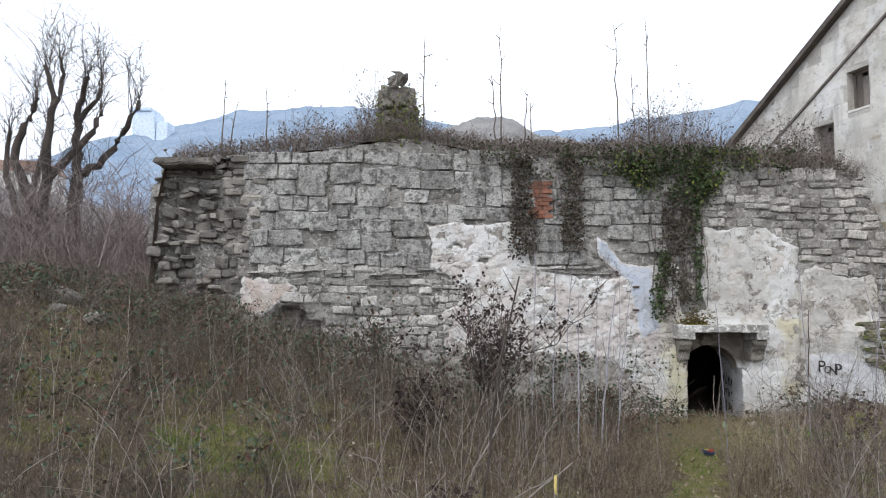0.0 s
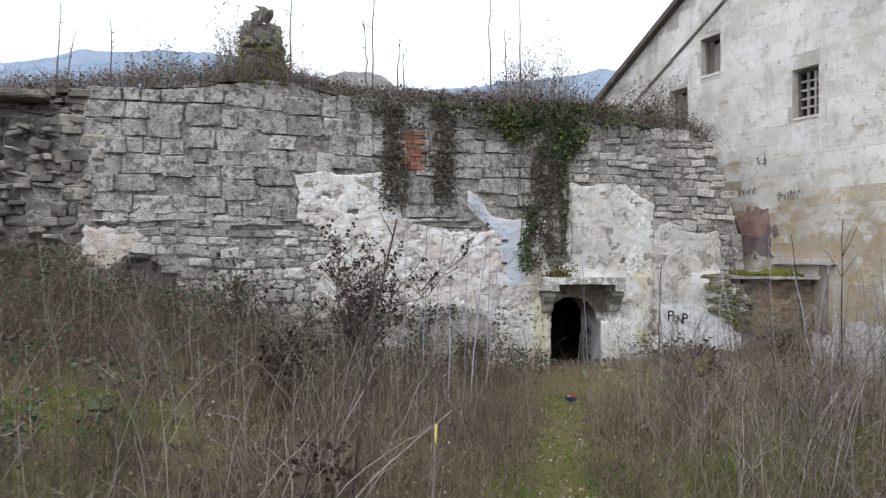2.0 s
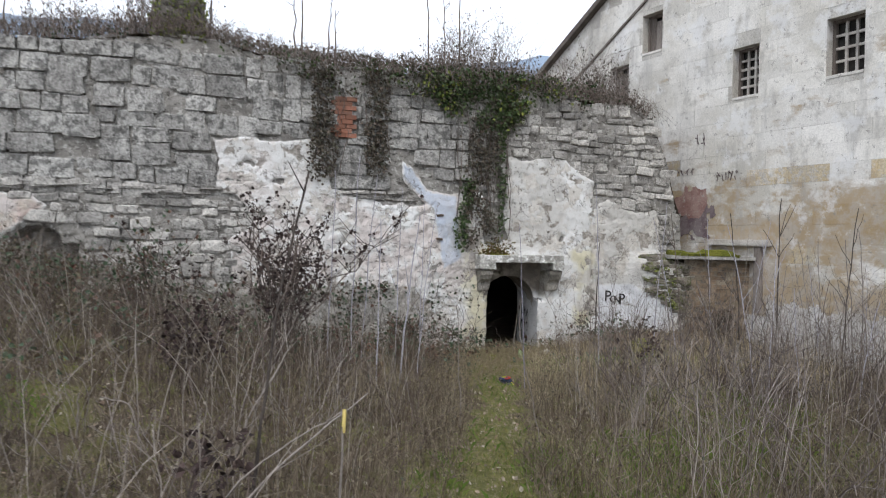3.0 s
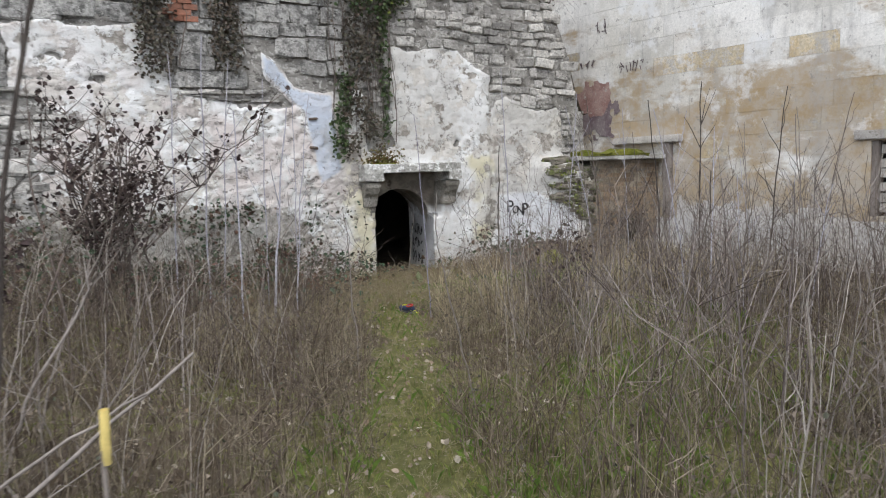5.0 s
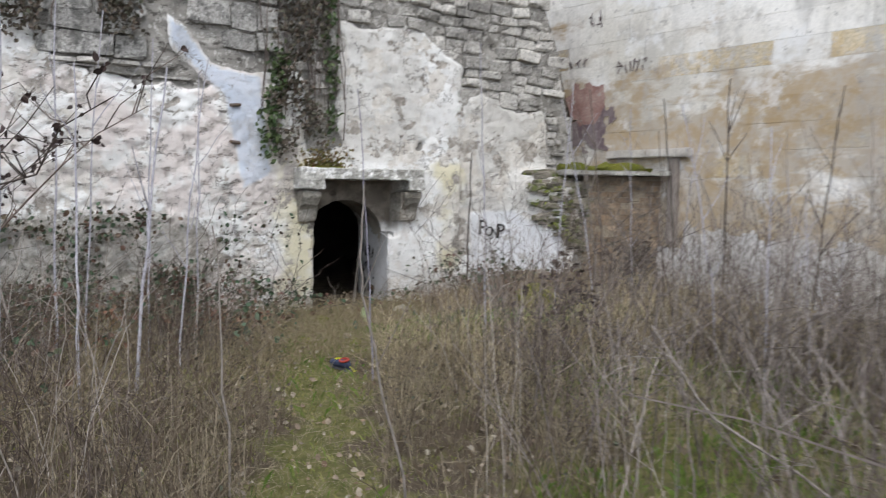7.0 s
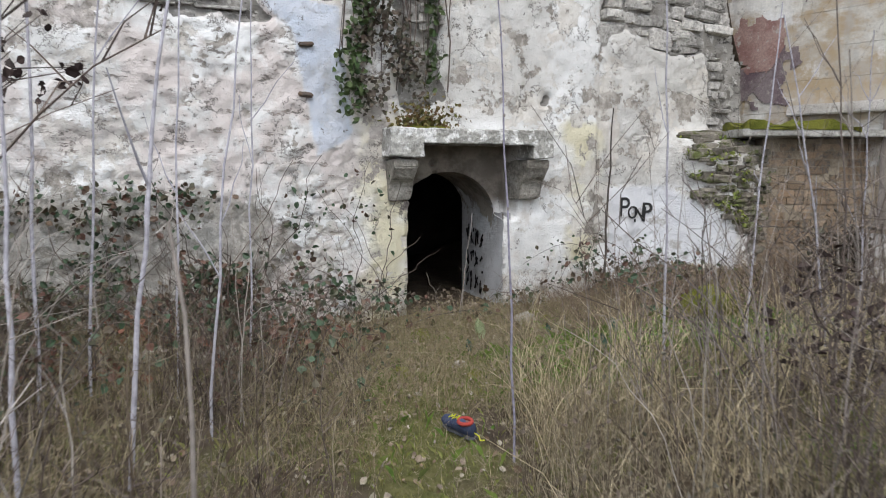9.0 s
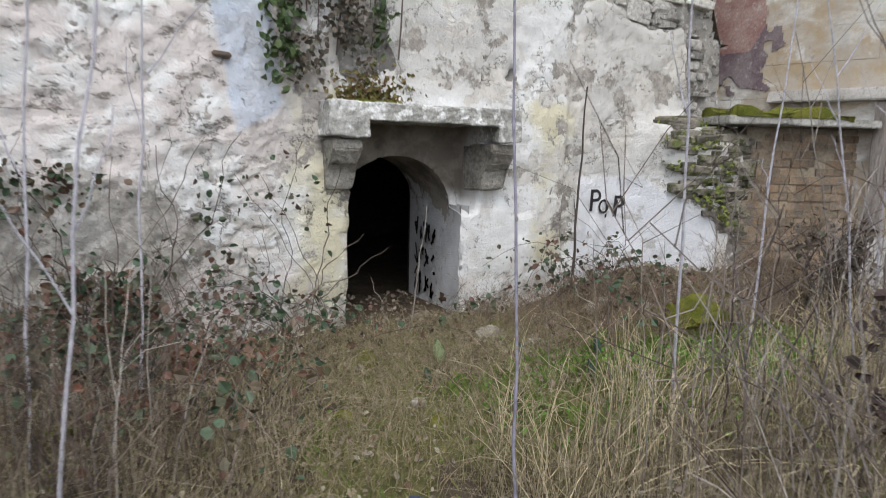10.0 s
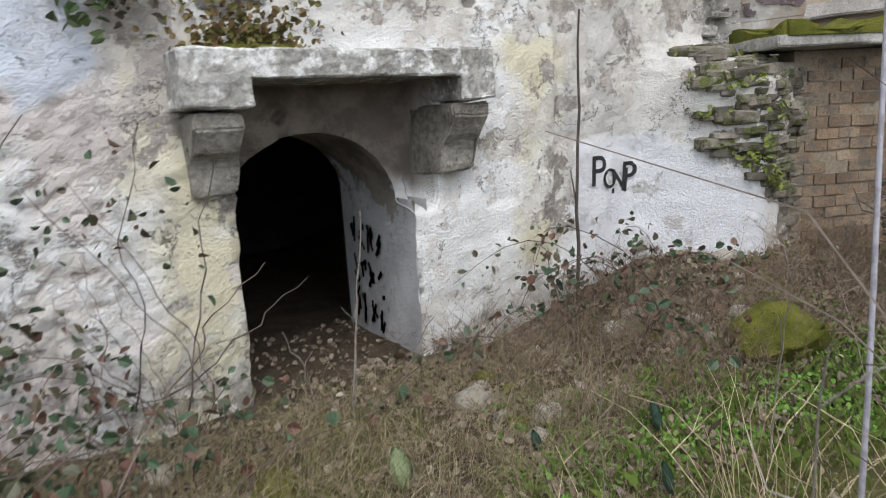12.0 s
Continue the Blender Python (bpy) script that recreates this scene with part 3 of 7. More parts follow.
keep = WZ < wall_top(WX) + 0.12 * noise2(WX * 2.5, WX * 0, 66, 3)
rho = np.where(WZ > SPRING, np.hypot((WX - DC) / DR, (WZ - SPRING) / (APEX - SPRING)), np.abs(WX - DC) / DR)
keep &= rho > 0.965
snap = (rho > 0.965) & (rho < 1.06) & (WZ < APEX + 0.1)
ragged = rho / (1 - 0.05 * np.clip(noise2(WX * 5, WZ * 7, 121, 3) + 0.2, 0, 1))
FX = np.where(snap, DC + (WX - DC) / ragged, WX)
FZ = np.where(snap & (WZ > SPRING), SPRING + (WZ - SPRING) / ragged, WZ)
wi = np.arange(WX.size).reshape(WX.shape)
quad = np.stack([wi[:-1, :-1], wi[1:, :-1], wi[1:, 1:], wi[:-1, 1:]], -1)[keep[:-1, :-1] & keep[1:, 1:] & keep[1:, :-1] & keep[:-1, 1:]]
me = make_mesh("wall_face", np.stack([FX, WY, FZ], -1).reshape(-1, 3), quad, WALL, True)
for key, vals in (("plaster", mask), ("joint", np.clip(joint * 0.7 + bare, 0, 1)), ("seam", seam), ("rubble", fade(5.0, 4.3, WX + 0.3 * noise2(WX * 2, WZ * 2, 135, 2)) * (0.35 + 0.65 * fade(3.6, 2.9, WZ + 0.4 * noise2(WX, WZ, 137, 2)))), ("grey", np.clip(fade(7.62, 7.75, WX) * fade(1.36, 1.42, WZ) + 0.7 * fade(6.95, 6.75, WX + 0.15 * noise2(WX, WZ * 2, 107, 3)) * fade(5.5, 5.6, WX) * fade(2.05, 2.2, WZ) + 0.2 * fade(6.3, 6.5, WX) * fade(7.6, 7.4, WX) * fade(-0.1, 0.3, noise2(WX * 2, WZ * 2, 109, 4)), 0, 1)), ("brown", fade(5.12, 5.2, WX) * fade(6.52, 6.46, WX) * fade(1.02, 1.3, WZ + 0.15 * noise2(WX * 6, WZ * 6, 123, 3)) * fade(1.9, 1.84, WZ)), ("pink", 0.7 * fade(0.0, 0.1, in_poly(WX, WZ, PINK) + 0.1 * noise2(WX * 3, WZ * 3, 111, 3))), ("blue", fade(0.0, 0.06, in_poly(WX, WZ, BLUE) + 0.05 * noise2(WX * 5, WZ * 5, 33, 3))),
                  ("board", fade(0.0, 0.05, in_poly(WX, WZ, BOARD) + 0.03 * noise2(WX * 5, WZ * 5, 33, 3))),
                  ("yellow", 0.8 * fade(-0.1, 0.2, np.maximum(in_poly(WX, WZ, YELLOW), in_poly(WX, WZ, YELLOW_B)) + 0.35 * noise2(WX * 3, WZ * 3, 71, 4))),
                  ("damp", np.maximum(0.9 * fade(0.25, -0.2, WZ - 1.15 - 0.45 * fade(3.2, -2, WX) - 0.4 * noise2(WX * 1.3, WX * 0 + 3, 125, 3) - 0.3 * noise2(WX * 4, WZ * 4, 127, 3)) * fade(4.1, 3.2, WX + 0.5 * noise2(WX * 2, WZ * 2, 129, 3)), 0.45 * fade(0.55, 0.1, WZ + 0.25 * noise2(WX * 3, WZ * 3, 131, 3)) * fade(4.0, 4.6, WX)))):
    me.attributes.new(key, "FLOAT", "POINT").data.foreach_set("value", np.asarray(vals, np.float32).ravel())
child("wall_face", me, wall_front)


def prism(bm, pts, y0, y1):
    """A solid with outline pts in x and z, from y0 to y1 (functions of x or numbers)."""
    def yy(y, x):
        return float(y(x)) if callable(y) else y
    a = [bm.verts.new((x, yy(y0, x), z)) for x, z in pts]
    b = [bm.verts.new((x, yy(y1, x), z)) for x, z in pts]
    bm.faces.new(a[::-1])
    bm.faces.new(b)
    n = len(pts)
    for i in range(n):
        bm.faces.new((a[i], a[(i + 1) % n], b[(i + 1) % n], b[i]))


def behind(x):
    return face_y(x) + 0.5


def back(x):
    return face_y(x) + 1.15


core = bmesh.new()
for a, b in ((-6.0, -3.0), (-3.0, 0.0), (0.0, 2.6), (2.6, DOOR_L - 0.12)):
    xs = np.linspace(a, b, 8)
    prism(core, [(a, -0.6), (b, -0.6)] + [(x, float(wall_top(x)) - 0.03) for x in xs[::-1]], behind, back)
xs = np.linspace(DOOR_L - 0.12, DOOR_R + 0.12, 10)
prism(core, [(xs[0], 1.75), (xs[-1], 1.75)] + [(x, float(wall_top(x)) - 0.03) for x in xs[::-1]], behind, back)
xs = np.linspace(DOOR_R + 0.12, 9.6, 12)
prism(core, [(xs[0], -0.6), (xs[-1], -0.6)] + [(x, float(wall_top(x)) - 0.06) for x in xs[::-1]], behind, back)
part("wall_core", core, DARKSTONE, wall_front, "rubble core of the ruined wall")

# earth and rubble on top, falling away behind
ex, ey = np.arange(-6.3, 10.2, 0.15), np.arange(0, 7.1, 0.2)
EX, EV = np.meshgrid(ex, ey, indexing="ij")
EZ = wall_top(EX) - 0.04 + 0.2 * fade(0.1, 1.4, EV) * fade(-5.9, -4.5, EX) * fade(9.6, 8.4, EX) + 0.10 * noise2(EX * 1.7, EV * 1.7, 18, 4) * fade(0.0, 0.4, EV + 0.1) - 5.8 * fade(3.0, 7.0, EV) - 4 * fade(-5.9, -6.3, EX)
ei = np.arange(EX.size).reshape(EX.shape)
me = make_mesh("earth", np.stack([EX, face_y(EX) + 0.02 + EV, EZ], -1).reshape(-1, 3), np.stack([ei[:-1, :-1], ei[1:, :-1], ei[1:, 1:], ei[:-1, 1:]], -1).reshape(-1, 4), surface("dark_humus", (0.09, 0.07, 0.055), (0.14, 0.11, 0.085), (0.20, 0.17, 0.13), 3, 30, 1.0, 1.0), True)
child("earth_cap", me, wall_front, "earth and roots on the wall's top")

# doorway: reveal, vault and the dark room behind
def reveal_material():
    """Limewash on the sides giving way to bare stained vault stone, shade painted in brown."""
    m, nt, bsdf, geo = begin("limewash_and_shaded_stained_vault", 0.88)
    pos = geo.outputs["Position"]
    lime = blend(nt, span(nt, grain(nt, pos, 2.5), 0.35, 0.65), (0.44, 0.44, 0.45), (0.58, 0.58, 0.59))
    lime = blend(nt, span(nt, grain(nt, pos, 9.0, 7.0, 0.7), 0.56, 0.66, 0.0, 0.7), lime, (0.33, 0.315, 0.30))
    # The brown holds the vault's shade as base colour.
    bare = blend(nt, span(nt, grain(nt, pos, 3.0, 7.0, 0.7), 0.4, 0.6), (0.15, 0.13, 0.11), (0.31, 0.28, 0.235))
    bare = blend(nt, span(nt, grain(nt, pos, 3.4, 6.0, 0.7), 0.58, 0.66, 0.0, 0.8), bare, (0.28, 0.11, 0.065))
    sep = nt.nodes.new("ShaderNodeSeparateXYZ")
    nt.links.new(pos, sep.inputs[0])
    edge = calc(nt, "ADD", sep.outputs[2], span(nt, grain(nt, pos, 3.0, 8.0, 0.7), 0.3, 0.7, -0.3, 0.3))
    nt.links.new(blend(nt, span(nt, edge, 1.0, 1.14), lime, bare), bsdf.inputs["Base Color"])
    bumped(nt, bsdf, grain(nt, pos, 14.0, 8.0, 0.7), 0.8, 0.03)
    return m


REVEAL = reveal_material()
CORBEL = surface("brown_corbel_stone", (0.20, 0.182, 0.155), (0.36, 0.335, 0.295), (0.14, 0.12, 0.10), 2.6, 24, 0.92, 1.0, rich=0.35, dist=0.03)
LINTEL = surface("whitewashed_concrete", (0.27, 0.26, 0.235), (0.50, 0.485, 0.45), (0.72, 0.71, 0.69), 2.2, 26, 0.9, 1.0, sheen=0.2, rich=0.35, spots=(0.5, 0.6), dist=0.03)


def doorway():
    door = thing("doorway_1", "open arched doorway with a projecting concrete lintel", "doorway", kind="structure")
    c, r = (DOOR_L + DOOR_R) / 2, (DOOR_R - DOOR_L) / 2
    y0, y1 = 14.86, 15.95
    line = [(DOOR_L, -0.3), (DOOR_L, SPRING)] + [(c - r * math.cos(a), SPRING + (APEX - SPRING) * math.sin(a)) for a in np.linspace(0.12, math.pi - 0.12, 14)] + [(DOOR_R, SPRING), (DOOR_R, -0.3)]

    def strip(rows, name, mat, label, out):
        y0 = 14.80 if len(rows) == 2 else 15.06
        bm = bmesh.new()
        for k in (0.0, 0.09):
            grid = []
            for j in range(9):
                y = y0 + (y1 - y0) * j / 8
                row = []
                for x, z in rows:
                    q = Vector((x, y, z))
                    if 0 < j:
                        q += 0.014 * noise.noise_vector(q * 4)
                    side = Vector((x - c, 0, max(z - SPRING, 0.0) * 1.5)).normalized()
                    row.append(bm.verts.new(q + side * k))
                grid.append(row)
            for ra, rb_ in zip(grid[:-1], grid[1:]):
                for i in range(len(rows) - 1):
                    bm.faces.new((ra[i], rb_[i], rb_[i + 1], ra[i + 1]))
        part(name, bm, mat, door, label, True)
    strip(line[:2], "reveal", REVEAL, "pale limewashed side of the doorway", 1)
    strip(line[1:-1], "vault", REVEAL, "brown stained vault of the doorway, shade painted into its colour", 1)
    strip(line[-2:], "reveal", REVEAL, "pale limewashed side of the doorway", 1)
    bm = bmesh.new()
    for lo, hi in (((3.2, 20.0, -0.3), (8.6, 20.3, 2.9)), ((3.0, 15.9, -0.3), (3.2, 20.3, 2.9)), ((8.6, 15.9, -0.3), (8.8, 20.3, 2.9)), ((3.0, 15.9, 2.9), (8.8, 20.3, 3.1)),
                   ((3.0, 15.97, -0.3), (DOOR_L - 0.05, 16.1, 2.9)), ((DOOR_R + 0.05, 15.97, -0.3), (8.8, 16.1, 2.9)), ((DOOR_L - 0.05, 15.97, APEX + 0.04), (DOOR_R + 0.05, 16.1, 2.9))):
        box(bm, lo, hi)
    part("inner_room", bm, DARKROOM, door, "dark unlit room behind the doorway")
    bm = bmesh.new()
    prism(bm, [(4.87, 2.0), (4.87, 1.705), (5.22, 1.705), (5.22, 1.845), (6.5, 1.845), (6.5, 1.70), (6.76, 1.70), (6.76, 2.0)], 14.45, 15.05)
    bmesh.ops.recalc_face_normals(bm, faces=bm.faces[:])
    bmesh.ops.bevel(bm, geom=bm.edges[:], offset=0.012, segments=1, affect="EDGES")
    for axis_, lo, hi, n in ((0, 4.87, 6.76, 40), (2, 1.70, 2.0, 7), (1, 14.45, 15.05, 7)):
        for k in range(1, n):
            co, no = [0, 0, 0], [0, 0, 0]
            co[axis_], no[axis_] = lo + (hi - lo) * k / n, 1
            bmesh.ops.bisect_plane(bm, geom=bm.verts[:] + bm.edges[:] + bm.faces[:], plane_co=co, plane_no=no)
    for v in bm.verts:
        v.co += 0.014 * noise.noise_vector(v.co * 4) + 0.012 * noise.noise_vector(v.co * 15)
    part("lintel", bm, LINTEL, door, "chipped concrete lintel with thicker ends")
    for x0, x1 in ((4.92, 5.17), (6.46, 6.73)):
        bm = bmesh.new()
        prof = [(15.12, 1.68), (14.50, 1.68), (14.50, 1.6), (14.58, 1.5), (14.66, 1.44), (14.68, 1.40), (14.70, 1.25), (15.12, 1.22)]
        a = [bm.verts.new((x0, y, z)) for y, z in prof]
        b = [bm.verts.new((x1, y, z)) for y, z in prof]
        bm.faces.new(a)
        bm.faces.new(b[::-1])
        for i in range(len(prof)):
            bm.faces.new((a[i], b[i], b[(i + 1) % len(prof)], a[(i + 1) % len(prof)]))
        bmesh.ops.bevel(bm, geom=bm.edges[:], offset=0.012, segments=2, affect="EDGES")
        bmesh.ops.subdivide_edges(bm, edges=[e for e in bm.edges if e.calc_length() > 0.08], cuts=3, use_grid_fill=True)
        for v in bm.verts:
            v.co += 0.02 * noise.noise_vector(v.co * 7)
        part("corbel", bm, CORBEL, door, "chipped moulded grey stone corbel")


doorway()
bm = boxed((5.08, 14.5, 1.97), (5.5, 14.78, 2.05), 0.03, 0.0, 7)
for v in bm.verts:
    v.co.z += 0.10 * noise.noise(v.co * 9) - 0.015 if v.co.z > 2.02 else 0
tagged(part("moss_cushion", bm, MOSS, None, smooth=True), "green moss cushion on the lintel", "moss")

# ---- gable building ----
GO, GD = Vector((11.77, 10.02, 0)), Vector((-0.24, 0.97, 0)).normalized()
GIN = Vector((0.97, 0.24, 0)).normalized()
GM = Matrix(((GD.x, GIN.x, 0, GO.x), (GD.y, GIN.y, 0, GO.y), (0, 0, 1, 0), (0, 0, 0, 1)))  # s along the wall, d into it, z


def roof_z(s):
    return np.where(np.asarray(s, float) > 1.5, 7.47 + 0.57 * (11.1 - s), 12.94 - 0.57 * (1.5 - s))


OPEN = [(7.6, 8.29, 5.95, 7.03), (6.48, 7.14, 7.17, 8.15), (3.74, 4.40, 5.58, 6.68), (1.51, 2.25, 5.65, 6.78), (-0.92, 0.02, 0.93, 2.13)]
house = thing("gable_building", "tall cream stone building with a gable and small barred windows", "building")
ss = sorted({-9.0, 11.5, 1.5} | {v for o in OPEN for v in o[:2]} | set(np.arange(-9, 11.5, 0.75).round(2)))
zz = sorted({-0.4} | {v for o in OPEN for v in o[2:]} | set(np.arange(0, 14.5, 0.5).round(2)))
bm = bmesh.new()
for s0, s1 in zip(ss[:-1], ss[1:]):
    for z0, z1 in zip(zz[:-1], zz[1:]):
        sm, zm = (s0 + s1) / 2, (z0 + z1) / 2
        if any(o[0] < sm < o[1] and o[2] < zm < o[3] for o in OPEN):
            continue
        bm.faces.new([bm.verts.new((s, 0, z)) for s, z in ((s0, z0), (s1, z0), (s1, z1), (s0, z1))])
bmesh.ops.remove_doubles(bm, verts=bm.verts[:], dist=0.002)
for sign in (1, -1):
    bmesh.ops.bisect_plane(bm, geom=bm.verts[:] + bm.edges[:] + bm.faces[:], plane_co=(1.5, 0, float(roof_z(1.5))), plane_no=(0.57 * sign, 0, 1), clear_outer=True)
bmesh.ops.recalc_face_normals(bm, faces=bm.faces[:])
ext = bmesh.ops.extrude_face_region(bm, geom=bm.faces[:])
for v in ext["geom"]:
    if isinstance(v, bmesh.types.BMVert):
        v.co.y += 0.5
bmesh.ops.recalc_face_normals(bm, faces=bm.faces[:])
gw = part("wall", bm, RENDER, house, "cream rendered gable wall")
gw.matrix_local = GM

# roof, verge, side walls and back of the gable building
def in_house(name, bm, mat, label="", parent=None, smooth=False):
    bmesh.ops.recalc_face_normals(bm, faces=bm.faces[:])
    ob = part(name, bm, mat, parent or house, label, smooth)
    if parent is None:
        ob.matrix_local = GM
    return ob


def slope(bm, s0, s1, d0, d1, lift, thick):
    z0, z1 = float(roof_z(s0)) + lift, float(roof_z(s1)) + lift
    v = [bm.verts.new(p) for p in ((s0, d0, z0), (s1, d0, z1), (s1, d1, z1), (s0, d1, z0))]
    w = [bm.verts.new((*p.co[:2], p.co.z + thick)) for p in v]
    bm.faces.new(v)
    bm.faces.new(w)
    for i in range(4):
        bm.faces.new((v[i], v[(i + 1) % 4], w[(i + 1) % 4], w[i]))


bm = bmesh.new()
slope(bm, 11.95, 1.5, -0.18, 8.0, 0.02, 0.16)
in_house("roof", bm, ROOF, "dark tiled roof slope")
bm = bmesh.new()
slope(bm, 1.5, -9.3, -0.18, 8.0, 0.02, 0.16)
in_house("roof", bm, ROOF, "dark tiled roof slope")
bm = bmesh.new()
slope(bm, 11.2, 2.0, -0.05, -0.003, -1.30, 0.07)
in_house("moulding", bm, OLDWOOD, "dark sloping moulding below the verge")
for lo, hi in (((11.0, 0.502, -0.4), (11.498, 8.0, 7.3)), ((-9.0, 0.502, -0.4), (-8.5, 8.0, 7.0)), ((-8.5, 7.5, -0.4), (11.0, 8.0, 7.3))):
    in_house("wall", boxed(lo, hi), RENDER, "plain outer wall")


def window(i, hole, cols, rows, bars=True):
    s0, s1, z0, z1 = hole
    # The pane takes the near-black colour for the darkness inside.
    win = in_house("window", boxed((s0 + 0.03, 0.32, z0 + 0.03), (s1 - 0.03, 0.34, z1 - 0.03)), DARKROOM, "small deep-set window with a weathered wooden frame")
    fr = bmesh.new()
    for lo, hi in (((s0, 0.2, z0), (s0 + 0.06, 0.3, z1)), ((s1 - 0.06, 0.2, z0), (s1, 0.3, z1)), ((s0 + 0.06, 0.2, z0), (s1 - 0.06, 0.3, z0 + 0.06)), ((s0 + 0.06, 0.2, z1 - 0.06), (s1 - 0.06, 0.3, z1))):
        box(fr, lo, hi, 0.006)
    part("window_frame", fr, OLDWOOD, win, "dark weathered frame")
    if bars:
        for j in range(1, cols):
            s = s0 + 0.06 + (s1 - s0 - 0.12) * j / cols
            part("bar", boxed((s - 0.025, 0.215, z0 + 0.06), (s + 0.025, 0.265, z1 - 0.06)), PALEWOOD, win)
        for j in range(1, rows):
            z = z0 + 0.06 + (z1 - z0 - 0.12) * j / rows
            part("bar", boxed((s0 + 0.06, 0.22, z - 0.025), (s1 - 0.06, 0.26, z + 0.025)), PALEWOOD, win)
    else:
        for j in range(cols):
            w = (s1 - s0 - 0.12) / cols
            part("board", boxed((s0 + 0.062 + w * j, 0.24, z0 + 0.06), (s0 + 0.056 + w * (j + 1), 0.265, z1 - 0.06 - 0.1 * (j % 2))), OLDWOOD, win)
    part("window_sill", boxed((s0 + 0.002, -0.012, z0 - 0.05), (s1 - 0.002, 0.2, z0 + 0.012), 0.006, 0.004, 2, i), GABLE, win, "worn stone sill")


window(0, OPEN[0], 3, 1, False)
window(1, OPEN[1], 3, 1, False)
window(2, OPEN[2], 3, 5)
window(3, OPEN[3], 3, 4)


def low_window():
    s0, s1, z0, z1 = OPEN[4]
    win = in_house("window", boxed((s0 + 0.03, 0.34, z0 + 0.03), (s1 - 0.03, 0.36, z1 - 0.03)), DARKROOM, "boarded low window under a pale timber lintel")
    part("lintel", boxed((s0 - 0.3, -0.06, z1 + 0.02), (s1 + 0.24, 0.2, z1 + 0.17), 0.012, 0.012, 4, 2), PALEWOOD, win, "cracked pale timber lintel")
    part("post", boxed((s1 - 0.1, 0.02, z0), (s1 - 0.002, 0.2, z1), 0.01, 0.01, 3, 3), OLDWOOD, win, "dark timber post")
    part("post", boxed((s0 + 0.002, 0.02, z0), (s0 + 0.1, 0.2, z1), 0.01, 0.01, 3, 3), OLDWOOD, win, "dark timber post")
    for j in range(6):
        z = z0 + 0.05 + j * 0.185
        bm = boxed((s0 + 0.11, 0.1, z), (s1 - 0.11, 0.13, z + 0.14), 0.004, 0.006, 3, j)
        bmesh.ops.rotate(bm, verts=bm.verts[:], cent=((s0 + s1) / 2, 0.1, z), matrix=Matrix.Rotation(radians((-3, 2, 4, -2, 3, -4)[j]), 3, "Y"))
        part("board", bm, PALEWOOD, win, "split grey board")


low_window()
bm = boxed((3.3, -0.16, 2.28), (4.85, 0.02, 2.42), 0.015, 0.02, 5, 9)
in_house("lintel", bm, PALEWOOD, "weathered timber lintel over a bricked opening")
bm = boxed((3.52, -0.12, 0.85), (3.68, 0.02, 2.27), 0.012, 0.015, 4, 11)
in_house("post", bm, OLDWOOD, "rotten dark timber post")

# pale salt-stained render along the foot of the gable wall
sx, sz = np.arange(-7.5, 5.6, 0.05), np.arange(-0.3, 1.9, 0.05)
SX, SZ = np.meshgrid(sx, sz, indexing="ij")
si = np.arange(SX.size).reshape(SX.shape)
clear = (SZ < 1.05 + 0.45 * noise2(SX * 0.8, SX * 0, 31, 3) + 0.3 * noise2(SX * 3, SZ * 3, 32, 3)) & ~((SX > -1.05) & (SX < 0.15) & (SZ > 0.85)) & ~((SX > 3.4) & (SX < 5.0) & (SZ > 0.8))
quad = np.stack([si[:-1, :-1], si[1:, :-1], si[1:, 1:], si[:-1, 1:]], -1)[clear[:-1, :-1] & clear[1:, 1:] & clear[1:, :-1] & clear[:-1, 1:]]
me = make_mesh("render_patch", np.stack([SX, -0.042 + 0.012 * noise2(SX * 4, SZ * 4, 38, 3), SZ], -1).reshape(-1, 3), quad, SALTED, True)
child("render_patch", me, house, "blotchy white salt-stained render", GM)


# ---- stones of the ruined wall ----
def stone_mesh(seed, mat, round_=0.16, worn=(0.0, 0.05, 0.11)):
    """One rough block, one metre each way, with its face towards -y."""
    r = random.Random(seed)
    g = [-0.5, -0.5 + round_, 0.5 - round_, 0.5]
    verts = []
    for i in range(4):
        for j in range(4):
            edge = (i in (0, 3)) + (j in (0, 3))
            x, z = g[i] + r.uniform(-0.05, 0.05), g[j] + r.uniform(-0.06, 0.06)
            if edge == 2:
                x, z = x * 0.93, z * 0.93
            verts.append((x, -0.5 + worn[edge] + r.uniform(-0.05, 0.05), z))
    ringi = [0, 4, 8, 12, 13, 14, 15, 11, 7, 3, 2, 1]
    for i in ringi:
        verts.append((verts[i][0], 0.5, verts[i][2]))
    faces = [(a, a + 4, a + 5, a + 1) for i in range(3) for j in range(3) for a in [i * 4 + j]]
    faces += [(ringi[(k + 1) % 12], ringi[k], 16 + k, 16 + (k + 1) % 12) for k in range(12)]
    return make_mesh("stone", verts, faces, mat)


POOL_A = [stone_mesh(i, ASHLAR, 0.07) for i in range(12)]
POOL_R = [stone_mesh(40 + i, RUBBLE, 0.15, (0.0, 0.07, 0.16)) for i in range(12)]
rng_s = random.Random(5)
single, joined, joined_dark = [], [], []


def joined_stones(rows, mat, name, parent, label):
    vs, fs = [], []
    for k, (i, m) in enumerate(rows):
        me = POOL_R[i]
        co = np.array([m @ v.co for v in me.vertices])
        vs.append(co)
        fs += [tuple(len(co) * k + a for a in p.vertices) for p in me.polygons]
    ob = child(name, make_mesh(name, np.concatenate(vs), fs, mat), parent, label)
    return tagged(ob, kind="stuff")


